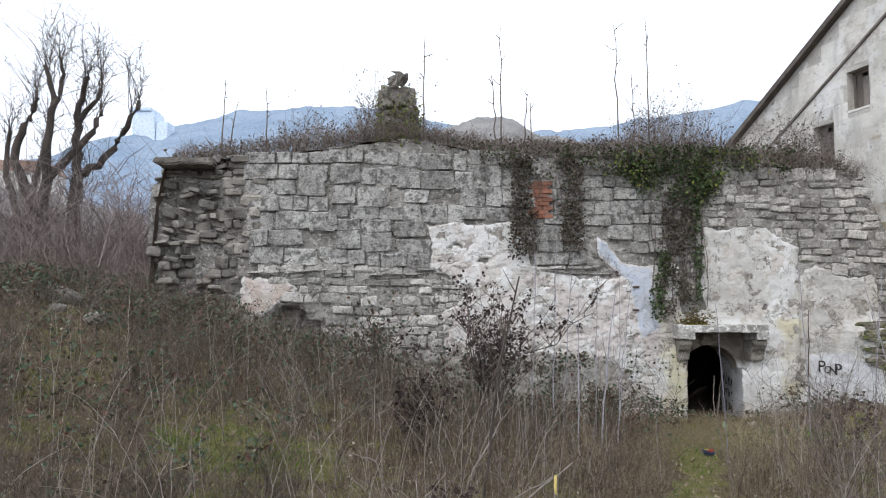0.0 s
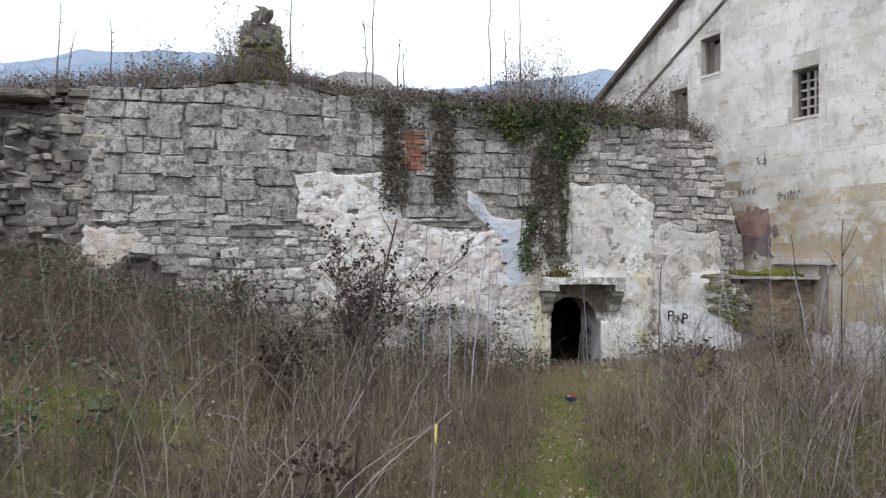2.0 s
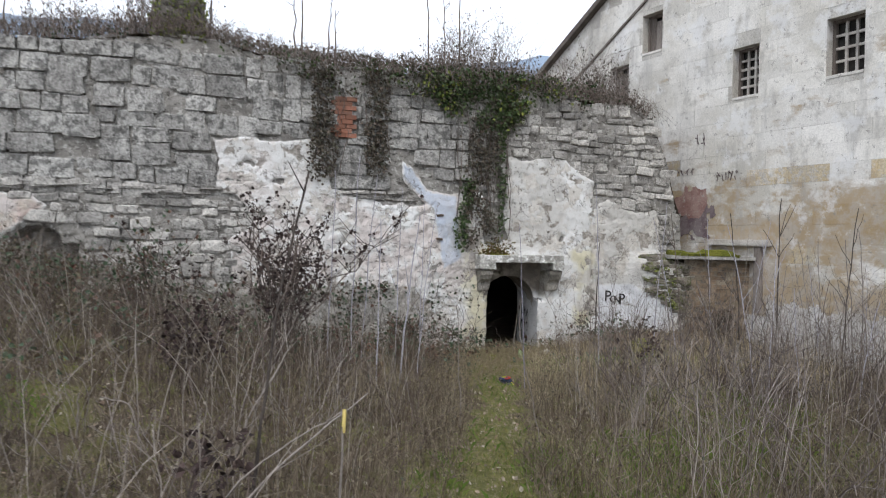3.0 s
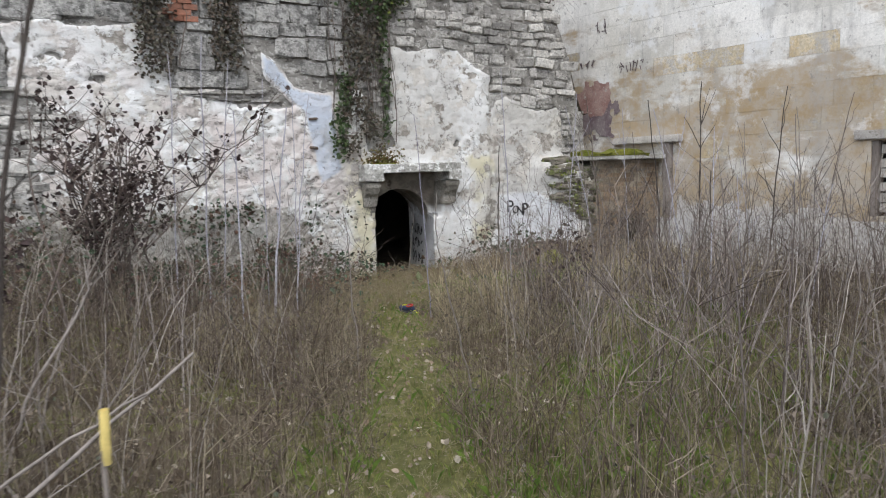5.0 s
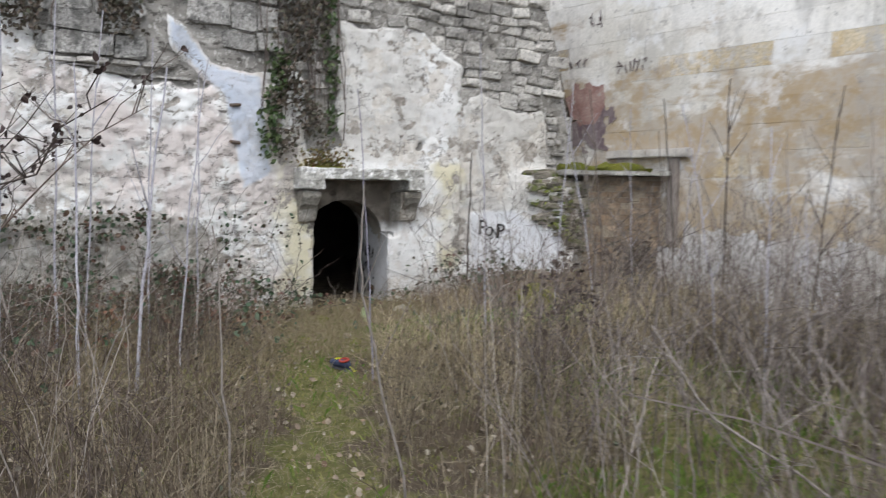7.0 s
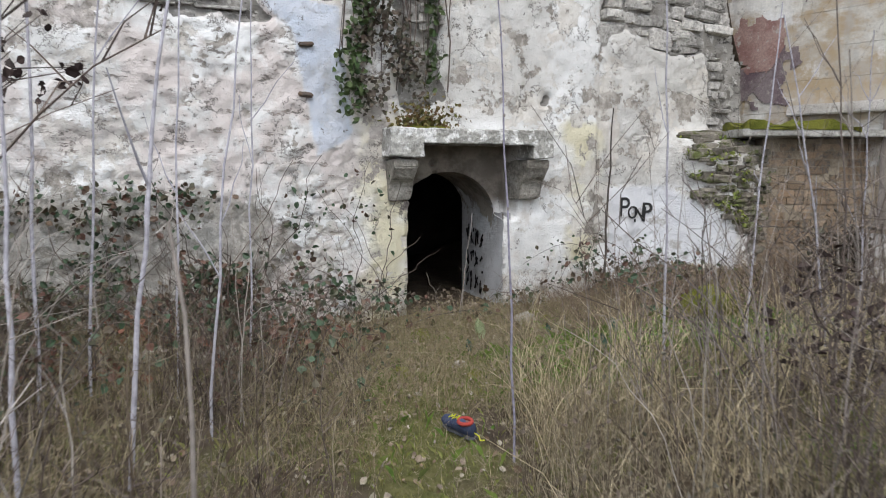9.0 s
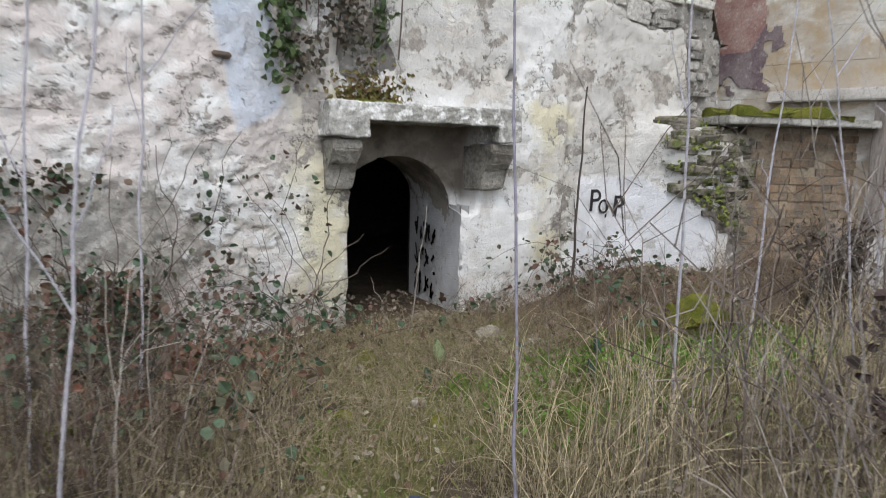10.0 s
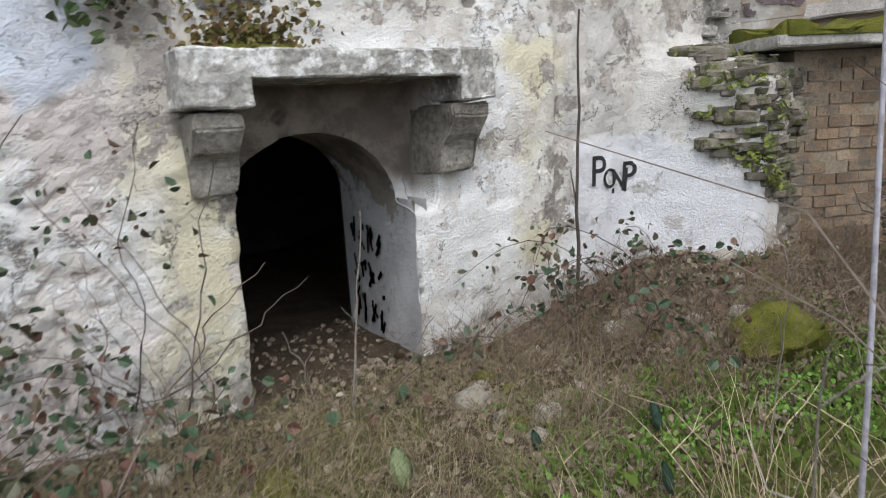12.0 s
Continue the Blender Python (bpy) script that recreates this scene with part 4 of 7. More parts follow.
def lay(x0, x1, z0, z1, h, w, depth, sink, kind, tilt=1.5, skip=0.0, bulge=0.0, wave=0.1):
    """Courses of stones between x0 and x1, where no plaster hides the wall."""
    z = z0
    while z < z1:
        hh = rng_s.uniform(*h)
        x = x0 + rng_s.uniform(-0.2, 0.1)
        while x < x1:
            ww = rng_s.uniform(*w)
            cx = x + ww / 2
            cz = z + hh / 2 + rng_s.uniform(-0.015, 0.015) + wave * float(noise2(np.array(cx * 0.8), np.array(z * 0.9), 301, 3))
            x += ww
            if cz + hh * 0.4 > wall_top(cx) + 0.05 or cx > x1 or in_door(cx, cz, 0.2) or rng_s.random() < skip or cz < level(cx, 14.3) - 0.2:
                continue
            cover = [float(plaster(np.array(px_), np.array(pz_))) for px_, pz_ in ((cx, cz), (cx - ww * 0.4, cz), (cx + ww * 0.4, cz))]
            if cover[0] > 0.02 or max(cover) > 0.12 or float(in_poly(np.array(cx), np.array(cz), BLUE)) > -0.1 - 0.25 * ww:
                continue
            if (abs(cx + 3.2) < 0.45 + ww / 2 and 1.5 < cz < 2.45) or (abs(cx + 2.72) < 0.2 + ww / 2 and abs(cz - 1.9) < 0.2 + hh / 2):
                continue
            out = sink + rng_s.uniform(-bulge, bulge)
            dep = depth * rng_s.uniform(0.8, 1.2)
            m = (Matrix.Translation((cx, float(face_y(cx)) - out + dep / 2, cz)) @ Euler((radians(rng_s.uniform(-tilt, tilt)), radians(rng_s.uniform(-tilt, tilt)), radians(rng_s.uniform(-tilt, tilt)))).to_matrix().to_4x4()
                 @ Matrix.Diagonal((ww - rng_s.uniform(0.012, 0.045), dep, hh - rng_s.uniform(0.01, 0.04), 1)))
            (single if kind in "AR" else joined_dark if kind == "D" else joined).append((kind, rng_s.randrange(12), m))
        z += hh


for xa, xb, za in ((-4.05, -2.3, 3.22), (-2.3, -0.9, 3.24), (-0.9, 0.5, 3.22), (0.5, 1.75, 3.25)):
    lay(xa, xb, za, 5.75, (0.24, 0.45), (0.28, 0.8), 0.3, 0.022, "A", 2.0, 0.03, 0.022)
lay(-4.2, -0.2, 1.2, 3.0, (0.12, 0.3), (0.16, 0.55), 0.26, 0.012, "R", 6, 0.12, 0.025)
lay(1.75, 4.6, 3.25, 5.7, (0.2, 0.36), (0.22, 0.6), 0.28, 0.025, "A", 3, 0.06, 0.03)
lay(4.6, 9.6, 3.0, 5.5, (0.14, 0.3), (0.15, 0.48), 0.26, 0.02, "J", 8, 0.1, 0.035)
lay(-4.1, 9.2, 3.04, 3.22, (0.05, 0.09), (0.15, 0.5), 0.3, 0.05, "J", 3, 0.4, 0.02)
lay(-0.3, 5.1, 0.3, 3.0, (0.08, 0.17), (0.12, 0.36), 0.2, 0.012, "J", 4, 0.1, 0.02)
lay(7.6, 9.7, 1.4, 3.0, (0.07, 0.15), (0.14, 0.4), 0.22, 0.015, "J", 3, 0.1, 0.02)
lay(-6.0, -4.0, 1.6, 5.4, (0.08, 0.22), (0.12, 0.42), 0.24, -0.12, "D", 15, 0.1, 0.2)
lay(-4.6, -3.7, 1.4, 5.3, (0.14, 0.3), (0.25, 0.6), 0.4, -0.02, "D", 6, 0.25, 0.1)
single.sort(key=lambda r: (r[2].translation.x - 3) ** 2 + r[2].translation.z ** 2)
for kind, i, m in single[:300]:
    child("stone", (POOL_A if kind == "A" else POOL_R)[i], wall_front, m=m)
joined_stones([(i, m) for k, i, m in single[300:]] + [(i, m) for k, i, m in joined], RUBBLE_JOINED, "small_stones", wall_front, "small rubble stones in thin courses")
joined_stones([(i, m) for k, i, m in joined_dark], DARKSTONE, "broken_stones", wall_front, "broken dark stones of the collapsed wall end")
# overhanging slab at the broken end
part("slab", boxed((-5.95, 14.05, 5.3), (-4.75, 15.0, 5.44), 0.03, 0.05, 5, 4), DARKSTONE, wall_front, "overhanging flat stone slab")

# stub of flat stones beside the corner
FLATSTONE = surface("mossy_flat_stone", (0.13, 0.115, 0.092), (0.24, 0.215, 0.18), (0.085, 0.095, 0.035), 2.2, 22, 0.95, 0.9, 0.35, True, spots=(0.48, 0.6))
rows = []
for k in range(330):
    x, z = 8.84 + rng_s.uniform(0, 0.9), 0.4 + rng_s.uniform(0, 1.65)
    if z < 1.47 - (x - 8.6) * 0.95:
        continue
    ii, jj = int((x - wx[0]) / STEP), int((z - wz[0]) / STEP)
    rows.append((rng_s.randrange(12), Matrix.Translation((x, float(WY[ii, jj]) + 0.10 + rng_s.uniform(-0.04, 0.04), z)) @ Euler((0, radians(rng_s.uniform(-5, 5)), radians(-30 if x < 9.1 else 0) + radians(rng_s.uniform(-12, 12)))).to_matrix().to_4x4() @ Matrix.Diagonal((rng_s.uniform(0.1, 0.28), 0.24, rng_s.uniform(0.04, 0.10), 1))))
joined_stones(rows, FLATSTONE, "flat_stones", wall_front, "flat grey stones of the wall's stub")
part("stub_core", boxed((9.35, 14.55, -0.3), (10.45, 14.95, 1.96), 0.02, 0.03, 4, 8), DARKSTONE, wall_front)

# brick panel with the mossy slab over it
panel = thing("brick_panel", "brown brick infill under a mossy concrete slab", "brick wall", kind="structure", at=(9.62, 14.2, 0))
panel.rotation_euler.z = -math.atan2(0.46, 1.25)
bk = make_mesh("brick", [(x, y, z) for x in (0.0, 0.205) for y in (0.0, 0.1) for z in (0.0, 0.082)], [(0, 1, 3, 2), (4, 6, 7, 5), (0, 4, 5, 1), (2, 3, 7, 6), (0, 2, 6, 4), (1, 5, 7, 3)], BRICK)
part("mortar", boxed((-0.05, 0.012, -0.2), (1.4, 0.2, 1.96)), surface("brown_lime_mortar", (0.20, 0.16, 0.115), (0.29, 0.245, 0.185), (0.14, 0.115, 0.085), 2.5, 30, 0.95, 0.8), panel, "recessed lime mortar")
for j in range(19):
    for i in range(7):
        x = -0.04 + i * 0.215 - (j % 2) * 0.1
        if x < -0.1 or rng_s.random() < 0.04:
            continue
        b = child("brick", bk, panel)
        b.location, b.rotation_euler = (x, rng_s.uniform(-0.012, 0.012), 0.12 + j * 0.094), (0, radians(rng_s.uniform(-1.5, 1.5)), radians(rng_s.uniform(-2, 2)))
part("slab", boxed((-0.45, -0.32, 1.97), (1.33, 0.5, 2.06), 0.012, 0.015, 5, 2), CONCRETE, panel, "thin concrete slab")
bm = boxed((-0.4, -0.33, 2.02), (1.0, 0.4, 2.14), 0.03, 0.0, 7)
for v in bm.verts:
    v.co.z += 0.10 * noise.noise(v.co * 3.5) + 0.03 * noise.noise(v.co * 14) if v.co.z > 2.09 else 0
part("moss", bm, MOSS, panel, "thick yellow-green moss cushion", True)


# ---- blocks of the gable wall ----
def block_mesh(seed, mat):
    r = random.Random(seed)
    e = 0.005
    v = []
    for y, k in ((-0.5, 0.5 - e), (-0.1, 0.5), (0.5, 0.5)):
        v += [(sx * k + r.uniform(-0.008, 0.008), y + r.uniform(-0.05, 0.05) * (y < -0.2), sz * k + r.uniform(-0.012, 0.012)) for sx, sz in ((-1, -1), (1, -1), (1, 1), (-1, 1))]
    f = [(0, 1, 2, 3)] + [(a + 4 * l, a + 4 * l + 4, (a + 1) % 4 + 4 * l + 4, (a + 1) % 4 + 4 * l) for l in (0, 1) for a in range(4)]
    return make_mesh("block", v, [t[::-1] for t in f], mat)


CREAM, OCHRE = [block_mesh(i, GABLE) for i in range(6)], [block_mesh(20 + i, GABLE_OCHRE) for i in range(6)]
blocks, z, rb = [], 0.7, random.Random(12)
while z < 12.5:
    h = rb.uniform(0.34, 0.46)
    s = -4.6 + rb.uniform(-0.6, 0)
    while s < 11.3:
        w = rb.uniform(0.5, 1.15)
        a, b = s, s + w
        s += w
        for o in OPEN[:5]:
            if b > o[0] - 0.0 and a < o[1] and z + h > o[2] and z < o[3]:
                if a < o[0] and b > o[1]:
                    b = o[0]
                elif a < o[0]:
                    b = o[0]
                elif b > o[1]:
                    a = o[1]
                else:
                    b = a
        if b - a < 0.1 or z + h > roof_z(b) - 0.02 or b > 11.45:
            continue
        warm = noise2(np.array(a * 0.55), np.array(z * 0.8), 91, 2) + 0.55 * math.exp(-((z - 3.3) / 0.8) ** 2) * (a < 3.4) + rb.uniform(-0.65, 0.65)
        blocks.append((warm > 0.55 and z < 5.0, rb.randrange(6), (a + b) / 2, z + h / 2, b - a, h))
    z += h
blocks.sort(key=lambda r: (r[2] - 3.5) ** 2 + 1.4 * (r[3] - 3.2) ** 2)
for ochre, i, s, z, w, h in blocks[:300]:
    child("block", (OCHRE if ochre else CREAM)[i], house, m=GM @ Matrix.Translation((s, 0.004, z)) @ Matrix.Diagonal((w - 0.0015, 0.02, h - 0.0015, 1)))
vs, fs = [], []
for ochre, i, s, z, w, h in blocks[300:]:
    m = GM @ Matrix.Translation((s, 0.004, z)) @ Matrix.Diagonal((w - 0.0015, 0.02, h - 0.0015, 1))
    fs += [tuple(len(vs) + a for a in p.vertices) for p in CREAM[i].polygons]
    vs += [m @ v.co for v in CREAM[i].vertices]
tagged(child("upper_masonry", make_mesh("upper_masonry", vs, fs, GABLE_JOINED), house, "pale stone blocks high on the gable"), kind="stuff")


# ---- pier on the wall's top ----
pier = thing("chimney_stub", "overgrown stone chimney stub on the ruined wall", "chimney", at=(-0.95, 15.1, 5.7))
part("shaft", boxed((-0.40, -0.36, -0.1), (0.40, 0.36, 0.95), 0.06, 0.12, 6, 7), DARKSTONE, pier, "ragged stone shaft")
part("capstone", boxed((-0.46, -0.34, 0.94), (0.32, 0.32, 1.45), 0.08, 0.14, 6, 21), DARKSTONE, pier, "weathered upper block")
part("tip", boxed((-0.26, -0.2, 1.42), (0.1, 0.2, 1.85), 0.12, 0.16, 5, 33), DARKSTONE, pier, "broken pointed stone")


# ---- plants ----
def stems(base, h, r, rng, lean=0.25, k=5, twigs=4, tw=0.3, wobble=0.03, taper=0.35, start=0.3, droop=0.0):
    """Stalks from the base points with side twigs: vertices and quads."""
    n = len(base)
    h, r = np.broadcast_to(h, (n,)).astype(float), np.broadcast_to(r, (n,)).astype(float)
    t = np.linspace(0, 1, k)
    a = rng.uniform(0, 2 * np.pi, n)
    le = np.abs(rng.normal(0, lean, n))
    dirs = np.stack([np.cos(a) * le, np.sin(a) * le, np.zeros(n)], 1)
    p = base[:, None] + h[:, None, None] * (t[None, :, None] * np.array([0, 0, 1.0]) + (t ** 1.5)[None, :, None] * dirs[:, None])
    p[..., 2] -= (h * le * 0.35)[:, None] * t[None] ** 2 + droop * h[:, None] * t[None] ** 3
    p[:, 1:] += rng.normal(0, 1, (n, k - 1, 3)) * (wobble * h)[:, None, None]
    rad = r[:, None] * (1 - (1 - taper) * t[None])
    out = [tubes(p, rad)]
    if twigs:
        m = n * twigs
        own = np.repeat(np.arange(n), twigs)
        u = rng.uniform(start, 0.97, m) * (k - 1)
        i = np.minimum(u.astype(int), k - 2)
        q = p[own, i] + (p[own, i + 1] - p[own, i]) * (u - i)[:, None]
        b = rng.uniform(0, 2 * np.pi, m)
        L = h[own] * tw * rng.uniform(0.4, 1.2, m)
        d = np.stack([np.cos(b) * 0.75, np.sin(b) * 0.75, rng.uniform(0.2, 1.0, m)], 1)
        tt = np.array([0, 0.5, 1.0])
        pp = q[:, None] + L[:, None, None] * tt[None, :, None] * d[:, None]
        pp[:, 1:] += rng.normal(0, 1, (m, 2, 3)) * (L * 0.09)[:, None, None]
        out.append(tubes(pp, (r[own] * 0.5)[:, None] * np.array([1, 0.75, 0.4])))
        tips = pp[:, 1:].reshape(-1, 3)
    else:
        tips = p[:, -1]
    return pile(out), tips


def scatter(rng, n, x0, x1, y0, y1, gap, keep=None):
    x, y = rng.uniform(x0, x1, n), rng.uniform(y0, y1, n)
    ok = (off_path(x, y) > gap) & (y < face_y(x) - 0.1 - 0.8 * ((x > 8.2) & (x < 9.6))) & (0.97 * (x - 11.77) + 0.24 * (y - 10.02) < -0.15)
    if keep is not None:
        ok &= keep(x, y)
    x, y = x[ok], y[ok]
    return np.stack([x, y, level(x, y) - 0.03], 1)


def stuff(name, rows, material, label, category, smooth=False):
    v, f = pile(rows) if isinstance(rows, list) else rows
    return tagged(new(name, make_mesh(name, v, f, material, smooth)), label, category, kind="stuff")


rng = np.random.default_rng(7)


def tall_enough(x, y):
    """Weeds stand thick in the yard, and thin out on the lawn before the door and by the green patches."""
    thin = np.maximum.reduce([fade(1.5, 0.7, np.hypot((x - 7.0) / 2.6, (y - 13.2) / 1.7)), 0.35 * fade(2.2, 0.8, np.hypot((x + 2.4) / 1.7, (y - 7.0) / 1.3)), fade(3.0, 1.4, np.hypot(x, y) )])
    clump = 0.5 + 0.6 * noise2(x * 0.9, y * 0.9, 77, 3)
    open_right = 1 - 0.5 * fade(0.0, 1.5, x - np.interp(y, PATH[:, 1], PATH[:, 0]))
    return np.random.default_rng(3).uniform(0, 1, len(x)) < np.clip(clump + 0.25, 0.08, 1) * (1 - 0.95 * thin) * open_right


yard = np.concatenate([scatter(rng, 15500, -10.5, 11.3, 2.6, 14.6, 0.36, tall_enough), scatter(rng, 2600, -4.5, 7.5, 3.2, 7.2, 0.8), scatter(rng, 5500, 0.0, 5.5, 5.2, 10.4, 0.2, lambda x, y: (off_path(x, y) < 0.8) & (off_path(x, y) > 0.32 + 0.28 * noise2(x * 2.3, y * 2.3, 319, 3)) & (noise2(x * 1.8, y * 1.8, 321, 2) > -0.1))])
hh = rng.uniform(0.45, 1.1, len(yard)) * (0.75 + 0.4 * noise2(yard[:, 0] * 0.5, yard[:, 1] * 0.5, 14, 2)) * (1 - 0.45 * fade(11.0, 13.5, yard[:, 1]) * fade(2.0, 5.0, yard[:, 0])) * (0.55 + 0.45 * fade(0.3, 0.9, off_path(yard[:, 0], yard[:, 1])))
g1, tips1 = stems(yard, hh, 0.002 + 0.0045 * rng.uniform(0, 1, len(yard)) ** 3, rng, 0.28, 4, 4, 0.34, 0.025)
stuff("weeds", [g1], STALK, "dense brown and purplish dry weed stalks", "weeds")
v, f = leaves(tips1[rng.uniform(0, 1, len(tips1)) < 0.10], rng.uniform(0.012, 0.03, 1), rng)
stuff("weed_leaves", (v, f), IVYBROWN, "shrivelled brown leaves on weed stalks", "weeds")

right = scatter(rng, 620, 2.6, 11.2, 4.2, 11.7, 0.9, lambda x, y: (x > np.interp(y, PATH[:, 1], PATH[:, 0]) + 0.45) & (noise2(x * 1.1, y * 1.1, 23, 2) > -0.25))
g2, _ = stems(right, rng.uniform(1.0, 2.0, len(right)), rng.uniform(0.0028, 0.0058, len(right)), rng, 0.17, 8, 5, 0.3, 0.015)
stuff("tall_stalks", [g2], plant("grey_brown_stalk", [(0.055, 0.041, 0.033), (0.10, 0.078, 0.063), (0.15, 0.12, 0.10), (0.23, 0.19, 0.16)]), "tall dark bare stalks", "weeds")
lean_ = scatter(rng, 330, 3.0, 11.0, 4.6, 11.6, 1.35, lambda x, y: x > np.interp(y, PATH[:, 1], PATH[:, 0]) + 1.2)
g2b, _ = stems(lean_, rng.uniform(1.0, 1.9, len(lean_)), rng.uniform(0.0045, 0.0085, len(lean_)), rng, 0.5, 9, 4, 0.22, 0.006)
stuff("leaning_stalks", [g2b], plant("grey_purple_stalk", [(0.06, 0.045, 0.04), (0.11, 0.088, 0.08), (0.17, 0.142, 0.13), (0.25, 0.215, 0.195)]), "leaning grey-purple stalks crossing one another", "weeds")
gold = scatter(rng, 2400, 4.2, 9.6, 9.8, 12.6, 0.6, lambda x, y: (noise2(x * 1.3, y * 1.3, 313, 2) > -0.12) & (np.hypot((x - 7.4) / 1.5, (y - 12.9)) > 0.9))
g2c, _ = stems(gold, rng.uniform(0.4, 1.0, len(gold)), rng.uniform(0.002, 0.004, len(gold)), rng, 0.4, 6, 1, 0.3, 0.012, droop=0.15)
stuff("golden_straw", [g2c], plant("golden_straw", [(0.40, 0.32, 0.20), (0.50, 0.42, 0.28), (0.30, 0.235, 0.14)]), "tall golden dead grass in clumps", "grass")
pale = scatter(rng, 620, -6, 11.0, 4.0, 12.6, 0.95)
g3, _ = stems(pale, rng.uniform(0.9, 1.9, len(pale)), rng.uniform(0.0025, 0.006, len(pale)), rng, 0.32, 9, 2, 0.2, 0.005, droop=0.06)
stuff("pale_stalks", [g3], PALE, "bleached leaning dead stalks", "weeds")
straw = scatter(rng, 11000, 0.5, 10.6, 8.5, 13.4, 0.45, lambda x, y: (noise2(x * 1.0, y * 1.0, 29, 2) > -0.02 + 0.3 * (x < np.interp(y, PATH[:, 1], PATH[:, 0]))) & (np.hypot((x - 7.2) / 2.4, y - 12.9) > 1))
g4, _ = stems(straw, rng.uniform(0.25, 0.75, len(straw)), rng.uniform(0.0018, 0.003, len(straw)), rng, 0.5, 4, 0, droop=0.2)
stuff("straw", [g4], STRAW, "yellow dead grass stems", "grass")


def blades(n, rng, box_, hmin, hmax, keep):
    x, y = rng.uniform(box_[0], box_[1], n), rng.uniform(box_[2], box_[3], n)
    ok = (rng.uniform(0, 1, n) < keep(x, y)) & (y < face_y(x) - 0.05) & (0.97 * (x - 11.77) + 0.24 * (y - 10.02) < -0.1)
    x, y = x[ok], y[ok]
    n = len(x)
    b = np.stack([x, y, level(x, y) - 0.01], 1)
    a = rng.uniform(0, 2 * np.pi, n)
    h = rng.uniform(hmin, hmax, n)
    w = rng.uniform(0.0014, 0.0032, n)
    side = np.stack([np.cos(a), np.sin(a), 0 * a], 1)
    bend = np.stack([-np.sin(a), np.cos(a), 0 * a], 1) * (h * rng.uniform(0.1, 0.8, n))[:, None]
    up = np.array([0, 0, 1.0])
    v = np.stack([b - side * w[:, None], b + side * w[:, None], b + 0.3 * bend + up * (0.6 * h)[:, None] + side * (w * 0.8)[:, None], b + bend + up * (0.85 * h)[:, None]], 1).reshape(-1, 3)
    i = np.arange(n)[:, None] * 4
    return v, np.concatenate([i + np.array([0, 1, 2]), i + np.array([0, 2, 3])], 0)


stuff("grass", blades(240000, rng, (-7, 11, 2.2, 14.8), 0.015, 0.075, lambda x, y: np.maximum(green_at(x, y) ** 1.6, 0.42) * (0.35 + 0.65 * fade(-0.25, 0.2, noise2(x * 3, y * 3, 303, 3)))), GRASS, "short green winter grass and moss", "grass")
stuff("fresh_grass", blades(90000, rng, (-5, 10.5, 4.6, 13.6), 0.05, 0.16, lambda x, y: fade(0.55, 0.9, green_at(x, y)) * (0.2 + 0.8 * fade(-0.1, 0.3, noise2(x * 2.4, y * 2.4, 317, 3))) * np.where(off_path(x, y) < 0.28, 0.15, 1.0)), plant("fresh_winter_grass", [(0.075, 0.125, 0.022), (0.11, 0.17, 0.03), (0.15, 0.19, 0.045), (0.09, 0.11, 0.03)]), "bright green tufts of winter grass", "grass")
stuff("dry_grass", blades(60000, rng, (-10, 11, 1.8, 14.8), 0.06, 0.2, lambda x, y: (0.6 - 0.5 * green_at(x, y) + 0.2 * noise2(x, y, 40, 2)) * fade(0.45, 0.8, off_path(x, y)) * fade(14.2, 11.5, y)), STALK, "thin dead grass between the weeds", "grass")
lx, ly = rng.uniform(-8, 11, 26000), rng.uniform(2, 14.6, 26000)
ok = (rng.uniform(0, 1, 26000) < 0.3 + 0.25 * fade(1.2, 0.2, off_path(lx, ly)) + 0.5 * fade(11, 13, ly)) & (ly < face_y(lx) - 0.1) & (0.97 * (lx - 11.77) + 0.24 * (ly - 10.02) < -0.1)
lx, ly = lx[ok], ly[ok]
v, f = leaves(np.stack([lx, ly, level(lx, ly) + 0.012], 1), rng.uniform(0.02, 0.06, len(lx)), rng, 2.5, 0.12)
stuff("fallen_leaves", (v, f), DEADLEAF, "pale and brown fallen leaves", "leaves")


tx, ty = rng.uniform(1.5, 7.5, 5200), rng.uniform(4.5, 14.3, 5200)
ok = (off_path(tx, ty) < 1.1) & (ty < face_y(tx) - 0.1)
tb2 = np.stack([tx[ok], ty[ok], level(tx[ok], ty[ok])], 1)
tb2 = np.concatenate([tb2, np.stack([rng.uniform(2.4, 6.3, 2600), rng.uniform(12.2, 14.6, 2600), np.full(2600, 0.04)], 1)])
g, _ = stems(tb2, rng.uniform(0.04, 0.2, len(tb2)), 0.0016, rng, 1.4, 4, 2, 0.6, 0.06, droop=0.3)
stuff("path_twigs", [g], STRAW, "broken straw and twigs trodden into the path", "twigs")


# brushwood: dark much-branched dead herbs that crowd the yard
rng_b = np.random.default_rng(19)
clumps = np.concatenate([
    scatter(rng_b, 620, -9.8, 3.6, 6.0, 13.4, 0.8, lambda x, y: (x < np.interp(y, PATH[:, 1], PATH[:, 0]) - 0.7) & (noise2(x * 0.8, y * 0.8, 401, 2) > -0.25) & (np.hypot((x + 2.5) / 1.3, (y - 8.9) / 0.8) > 0.9)),
    scatter(rng_b, 150, 4.6, 10.8, 5.2, 10.0, 1.2, lambda x, y: (x > np.interp(y, PATH[:, 1], PATH[:, 0]) + 1.0) & (noise2(x * 0.8, y * 0.8, 403, 2) > 0.0))])
cb = np.repeat(clumps, 6, 0)
cb[:, :2] += rng_b.normal(0, 0.13, (len(cb), 2))
